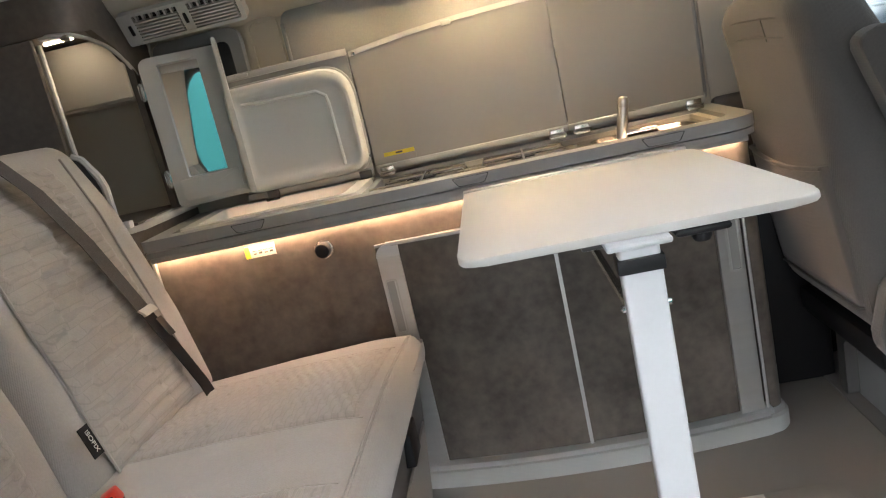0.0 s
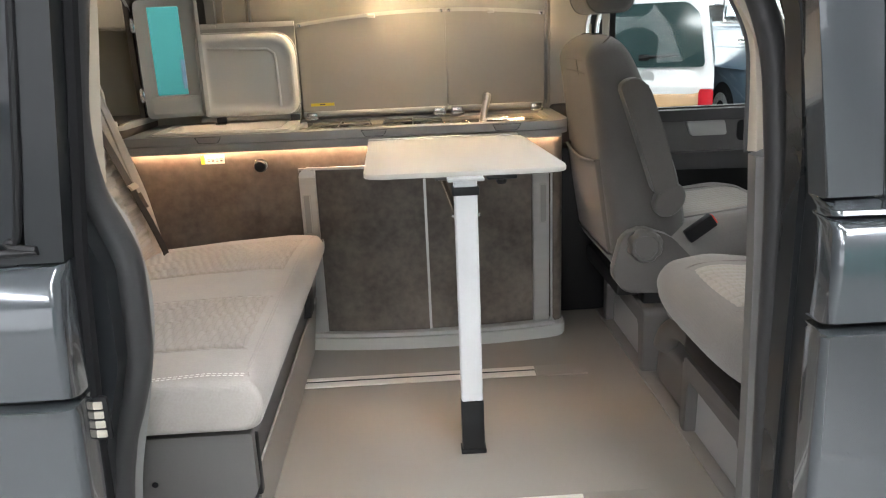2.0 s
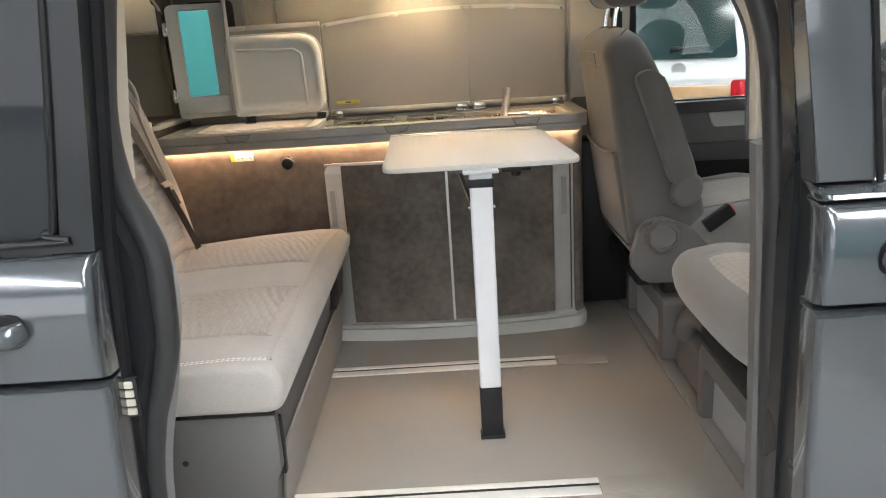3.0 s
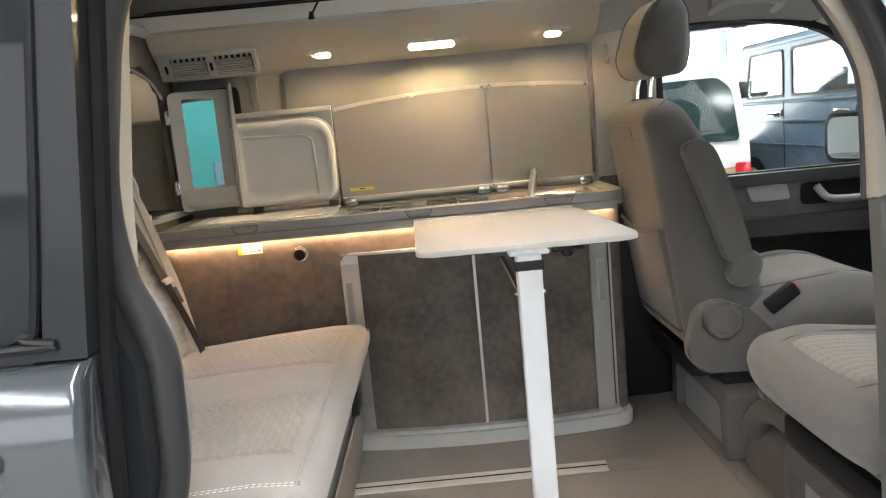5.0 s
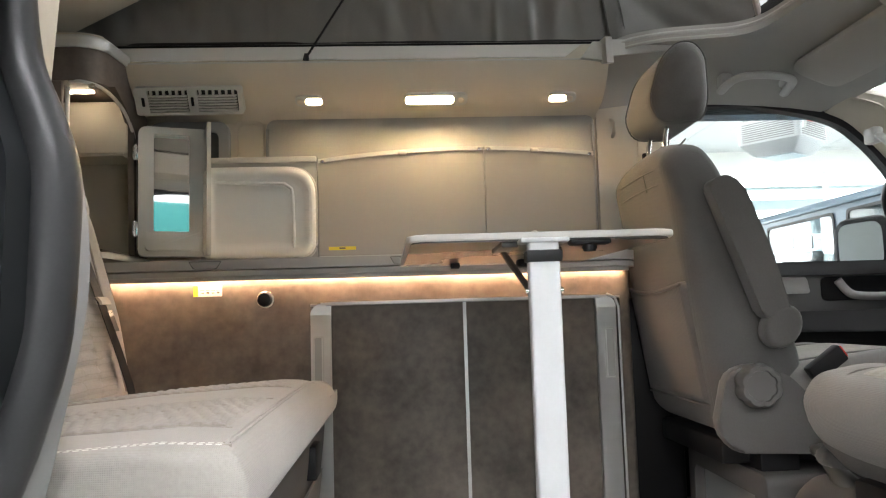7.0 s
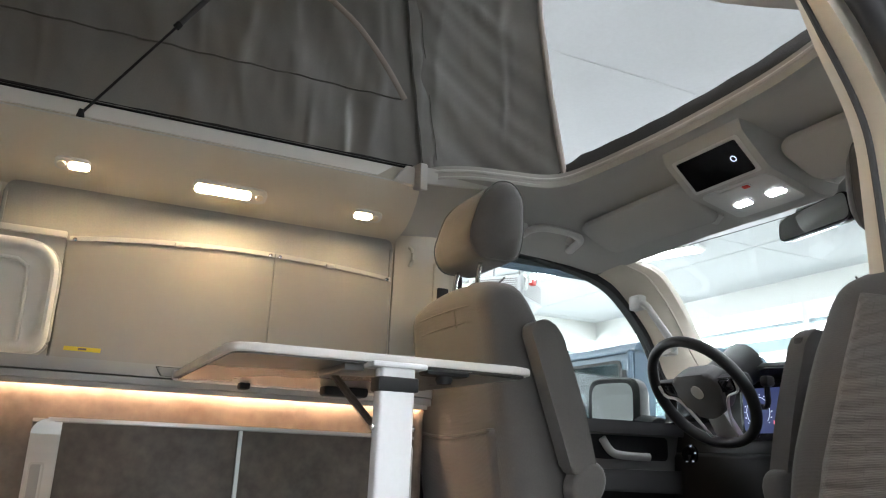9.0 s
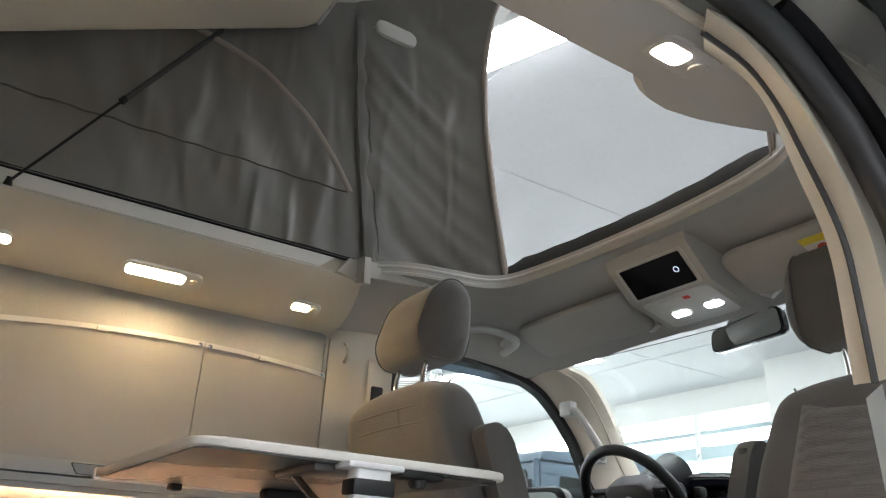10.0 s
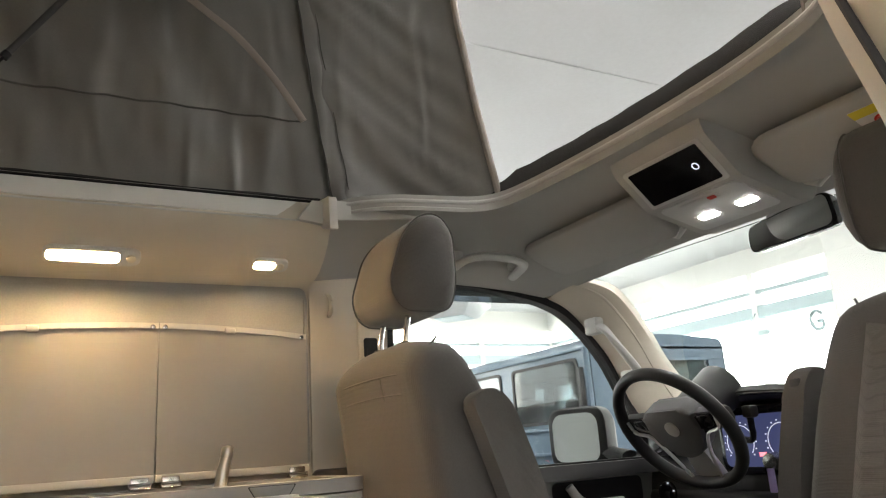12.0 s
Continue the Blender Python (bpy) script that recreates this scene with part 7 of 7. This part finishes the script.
glazed_wall("window_wall", True, 14.0, -10.0, 16.0, "bright glazed showroom wall with slim posts")
fw = glazed_wall("window_wall", False, 10.0, 0.0, 14.0, "bright glazed showroom front with beams and window writing")
solo("front_pillar", box(9.2, 9.7, 5.0, 6.5, G, 3.65, r=0.02), "wallwhite", "broad white showroom pillar", "pillar", "structure")
solo("showroom_wall_front", box(10.0, 10.3, -9, 0.0, G, 3.65), "wallwhite", "white showroom wall", "wall", "structure")
solo("backdrop", box(-14, 17, 17.5, 17.6, -3, 6), "daylight", "bright daylight outside the glazing", "backdrop", "structure")
solo("backdrop_front", box(15.0, 15.1, -3, 19, -3, 6), "daylight", "bright daylight outside the showroom front", "backdrop", "structure")
# window writing on the front glass, unreadable strokes and a wreath
wp = part("pane", box(9.96, 9.97, 6.5, 14.0, G + 0.1, 2.5), "glass", fw, flat=True)
wp.visible_shadow = False
wr = thing("window_lettering", (9.95, 7.6, 1.9), "dark green wreath and script strokes stuck on the showroom window", "lettering")
for k in range(18):
    a = 2 * math.pi * k / 18
    c = Vector((9.93, 8.24 + 0.30 * math.cos(a), 2.22 + 0.30 * math.sin(a)))
    if abs(a - math.pi / 2) > 0.35:
        part("leaf", tube([c, c + Vector((0, 0.07 * math.cos(a + 1.1), 0.07 * math.sin(a + 1.1)))], [0.012, 0.022], 6, flat=0.2), "beam", wr)
part("bar", box(9.92, 9.935, 8.13, 8.35, 2.18, 2.25), "beam", wr)
for k in range(9):
    y = 9.45 + 0.13 * k
    part("stroke", tube([(9.93, y, 2.10 + 0.03 * (k % 3)), (9.93, y - 0.05, 2.26 + 0.05 * ((k * 7) % 3)), (9.93, y - 0.10, 2.12)], 0.016, 6), "beam", wr)
part("stroke", tube(smooth_path([(9.93, 7.20, 2.32), (9.93, 7.30, 2.38), (9.93, 7.40, 2.28), (9.93, 7.34, 2.12), (9.93, 7.22, 2.12), (9.93, 7.21, 2.22), (9.93, 7.29, 2.22)], 5), 0.03, 6), "beam", wr)

# heater hung from the ceiling
ac = thing("ceiling_heater", (4.28, 8.15, 2.3), "white four-sided fan heater hung from the showroom ceiling", "heater")
HT = Matrix.Translation((4.28, 8.15, 2.50)) @ Matrix.Rotation(radians(38), 4, "Z")


def hpart(name, bm, material, label=""):
    bmesh.ops.transform(bm, matrix=HT, verts=bm.verts)
    return part(name, bm, material, ac, label)


hpart("case", add_loft(bmesh.new(), [[(x * q, y * q, z) for x, y in rounded(rect(-0.36, 0.36, -0.36, 0.36), 0.03, 3)] for z, q in ((-0.20, 0.62), (-0.195, 0.66), (-0.06, 1.0), (0.20, 1.0), (0.215, 0.97))]), "heaterwhite")
hpart("outlet", box(-0.19, 0.19, -0.19, 0.19, -0.206, -0.199), "beam", "grey-blue outlet grille")
for k in range(9):
    z = -0.035 + 0.025 * k
    for m in range(4):
        r4 = Matrix.Rotation(radians(90 * m), 4, "Z")
        hpart("louvre", add_box(bmesh.new(), -0.30, 0.30, -0.368, -0.358, z, z + 0.010, m=r4), "greyplastic")
for x in (-0.3, 0.3):
    for y in (-0.3, 0.3):
        hpart("hanger", tube([(x, y, 0.20), (x, y, 1.10)], 0.010, 6), "greyplastic")
hpart("pipe", tube(smooth_path([(-0.34, -0.40, 0.02), (-0.34, -0.42, 0.15), (-0.28, -0.42, 0.26), (-0.10, -0.30, 0.34), (-0.10, -0.30, 1.10)], 5), 0.022, 8), "wallwhite")
hpart("valve", box(-0.22, -0.08, -0.44, -0.37, 0.12, 0.19, r=0.012), "red", "red valve")
hpart("valve_body", box(-0.28, -0.20, -0.43, -0.37, 0.13, 0.21, r=0.012), "alurail")

# white van, seen from behind
wv = thing("white_van", (1.25, 7.3, G), "white van with a beige lower half, parked behind", "van")
side = rounded([(5.02, -0.35), (9.7, -0.35), (9.75, 0.2), (9.2, 0.5), (8.2, 1.18), (5.35, 1.30), (5.18, 1.22), (5.05, 0.55), (5.0, 0.45)], [0.05, 0.1, 0.1, 0.1, 0.2, 0.12, 0.10, 0.05, 0.02], 4)
bm = bmesh.new()
rings = []
for k in range(13):
    u = 2 * k / 12 - 1
    sh = max(0, abs(u) - 0.8) / 0.2
    rings.append([(1.25 + u * (0.955 - 0.13 * max(0, (z - 0.55)) ), y + 0.10 * sh ** 2 * (1 if y < 7 else -1), z - 0.05 * sh ** 2 * (z > 0.9)) for y, z in side])
part("body", add_loft(bm, rings), "whitepaint", wv, sharp=50)
part("lower_body", box(0.305, 2.195, 4.985, 9.5, -0.36, 0.395, r=0.03), "orange", wv, "beige two-tone lower body")
def tail_plane(x, z, d):
    return (x, 5.03 + 0.195 * (z - 0.5) - d, z)
def plate(pts, d0, d1):
    bm = bmesh.new()
    add_loft(bm, [[tail_plane(x, z, d) for x, z in pts] for d in (d0, d1)])
    return bm
part("rear_window", plate(rounded([(0.38, 0.63), (2.13, 0.61), (2.07, 1.05), (1.96, 1.15), (0.55, 1.15), (0.44, 1.05)], 0.05, 4), 0.002, 0.014), "vanpane", wv, "dark teal rear window")
part("wiper", tube([tail_plane(1.62, 0.70, 0.03), tail_plane(1.90, 0.715, 0.03)], 0.012, 8), "black", wv)
part("wiper_hub", tube([tail_plane(1.58, 0.70, 0.025), tail_plane(1.66, 0.70, 0.03)], 0.025, 8), "black", wv)
part("badge", lathe(tail_plane(1.655, 0.535, 0.0), (0, -1, 0), [(0, 0.062), (0.012, 0.062), (0.014, 0.050), (0.008, 0.048), (0.008, 0.0)], 28), "alu", wv, "round metal badge")
for x0, x1 in ((2.085, 2.205), (0.295, 0.415)):
    part("tail_lamp", prism(rounded(rect(x0, x1, 0.02, 0.43), 0.03), "y", 4.965, 5.12, r=0.02), "redlens", wv, "red tail lamp")
part("rear_bumper", box(0.32, 2.18, 4.90, 5.05, -0.36, -0.05, r=0.04), "whitepaint", wv)
for x in (0.42, 2.08):
    for y in (5.9, 8.9):
        w = part("wheel", lathe((x, y, G + 0.33), (1, 0, 0), [(-0.11, 0.25), (-0.10, 0.33), (0.10, 0.33), (0.11, 0.25)], 28), "rubber", wv)
        part("rim", lathe((x, y, G + 0.33), (1, 0, 0), [(-0.115, 0.20), (-0.10, 0.215), (0.10, 0.215), (0.115, 0.20)], 20), "alu", w)

wv.matrix_basis = Matrix.Translation((2.50, 5.70, 0)) @ Matrix.Rotation(radians(-22), 4, "Z") @ Matrix.Translation((-2.205, -4.985, 0)) @ wv.matrix_basis

# blue-grey off-roader, side on
jp = thing("off_roader", (5.1, 7.9, G), "boxy blue-grey off-road car with dark tinted windows", "off-road car")
part("lower_body", box(4.15, 6.0, 5.60, 11.4, -0.32, 0.895, r=0.05, seg=3), "bluepaint", jp)
SIDE_WINDOWS = ((5.80, 6.84, 0.0), (7.12, 8.46, 0.0), (8.72, 9.74, 0.14))
for x0, x1 in ((4.20, 4.25), (5.90, 5.95)):
    bm = prism([(5.62, 0.88), (10.20, 0.88), (10.14, 0.955), (5.62, 0.955)], "x", x0, x1)
    add_prism(bm, [(5.64, 1.47), (9.93, 1.47), (9.88, 1.58), (5.66, 1.58)], "x", x0, x1)
    for a, b, ta, tb in ((5.62, 5.80, 5.64, 5.80), (6.84, 7.12, 6.84, 7.12), (8.46, 8.72, 8.46, 8.72), (9.74, 10.16, 9.60, 9.93)):
        add_prism(bm, [(a, 0.95), (b, 0.95), (tb, 1.475), (ta, 1.475)], "x", x0, x1)
    part("cabin_side", bm, "bluepaint", jp)
part("roof", add_loft(bmesh.new(), [[(x, y, z) for x, z in rounded([(4.20, 1.56), (5.95, 1.56), (5.90, 1.66), (5.3, 1.70), (4.85, 1.70), (4.25, 1.66)], 0.05, 4)] for y in (5.60, 5.70, 9.75, 9.95)]), "bluepaint", jp, "flat painted roof with rounded edges", sharp=50)
part("roof_gutter", box(4.165, 4.205, 5.62, 9.95, 1.555, 1.585, r=0.008), "bluepaint", jp)
bm = prism([(4.22, 0.88), (5.93, 0.88), (5.93, 0.99), (4.22, 0.99)], "y", 5.60, 5.65)
add_prism(bm, [(4.22, 1.45), (5.93, 1.45), (5.93, 1.58), (4.22, 1.58)], "y", 5.60, 5.65)
for x0, x1 in ((4.22, 4.45), (5.70, 5.93)):
    add_box(bm, x0, x1, 5.60, 5.65, 0.98, 1.46)
part("cabin_rear", bm, "bluepaint", jp)
part("rear_window", prism(rounded(rect(4.45, 5.70, 0.99, 1.45), 0.05), "y", 5.615, 5.622), "tintglass", jp, "tinted rear window", flat=True)
part("corner_rail", tube([(4.185, 5.615, 0.90), (4.19, 5.63, 1.56)], 0.03, 8), "bluepaint", jp)
part("rear_vent", box(4.135, 4.19, 5.68, 5.72, 1.05, 1.40, r=0.006), "darktrim", jp)
for xs in (4.20, 5.95):
    for y0, y1, t in SIDE_WINDOWS:
        g = rounded([(y0, 0.955), (y1, 0.955), (y1 - t, 1.472), (y0, 1.472)], 0.06, 4)
        o = rounded([(y0 - 0.035, 0.925), (y1 + 0.035, 0.925), (y1 + 0.035 - t, 1.502), (y0 - 0.035, 1.502)], 0.07, 4)
        wnd = part("window", add_frame(bmesh.new(), o, g, "x", xs - 0.012, xs + 0.012), "black", jp)
        pn = part("pane", prism(g, "x", xs - 0.003, xs + 0.003), "smokeglass" if y0 > 7 else "tintglass", wnd, flat=True)
        pn.visible_shadow = False
part("windscreen", prism([(9.96, 1.50), (10.18, 0.93), (10.20, 0.93), (9.98, 1.50)], "x", 4.30, 5.85), "smokeglass", jp, flat=True)
for y, yb in ((7.75, 7.35), (8.95, 8.55)):
    for x in (4.65, 5.48):
        st = part("seat_back", prism(rounded([(yb, 0.75), (yb + 0.16, 0.75), (yb + 0.04, 1.22), (yb - 0.07, 1.22)], 0.04, 3), "x", x - 0.24, x + 0.24, r=0.03), "darktrim", jp)
        part("headrest", box(x - 0.13, x + 0.13, yb - 0.06, yb + 0.03, 1.24, 1.42, r=0.03), "darktrim", st)
part("dashboard", box(4.30, 5.85, 9.45, 9.95, 0.86, 1.02, r=0.04), "black", jp)
ring_c = Vector((4.68, 9.30, 1.05))
part("steering_wheel", tube([ring_c + Vector((0.19 * math.cos(a), 0.07 * math.sin(a), 0.18 * math.sin(a))) for a in [2 * math.pi * k / 28 for k in range(29)]], 0.017, 8), "black", jp)
part("wing_mirror", box(3.95, 4.18, 9.62, 9.74, 0.96, 1.18, r=0.04), "black", jp)
for z, h in ((0.63, 0.035), (0.36, 0.012), (0.86, 0.014)):
    part("side_strip", box(4.125, 4.16, 5.62, 11.3, z, z + h, r=0.006), "bluepaint", jp)
for y in (7.0, 8.60, 9.95):
    part("door_gap", box(4.146, 4.152, y - 0.007, y + 0.007, -0.1, 0.88), "black", jp)
    part("door_hinge", box(4.13, 4.155, y + 0.02, y + 0.06, 0.70, 0.78, r=0.006), "bluepaint", jp)
for y in (8.85, 7.30):
    hd = part("door_handle", tube([(4.11, y - 0.11, 0.725), (4.10, y, 0.73), (4.11, y + 0.10, 0.725)], 0.016, 8), "black", jp)
    part("handle_plate", box(4.138, 4.152, y - 0.14, y + 0.16, 0.69, 0.76, r=0.006), "chrome", hd)
part("running_board", box(3.98, 4.2, 6.9, 9.2, -0.28, -0.22, r=0.01), "alu", jp)
for y in (6.75, 9.45):
    w = part("wheel", lathe((4.27, y, G + 0.40), (-1, 0, 0), [(-0.14, 0.30), (-0.12, 0.40), (0.12, 0.40), (0.14, 0.30)], 30), "rubber", jp)
    part("rim", lathe((4.13, y, G + 0.40), (-1, 0, 0), [(-0.02, 0.27), (0.005, 0.26), (0.008, 0.20), (-0.01, 0.10), (0.01, 0.05), (0.01, 0)], 24), "alu", w)
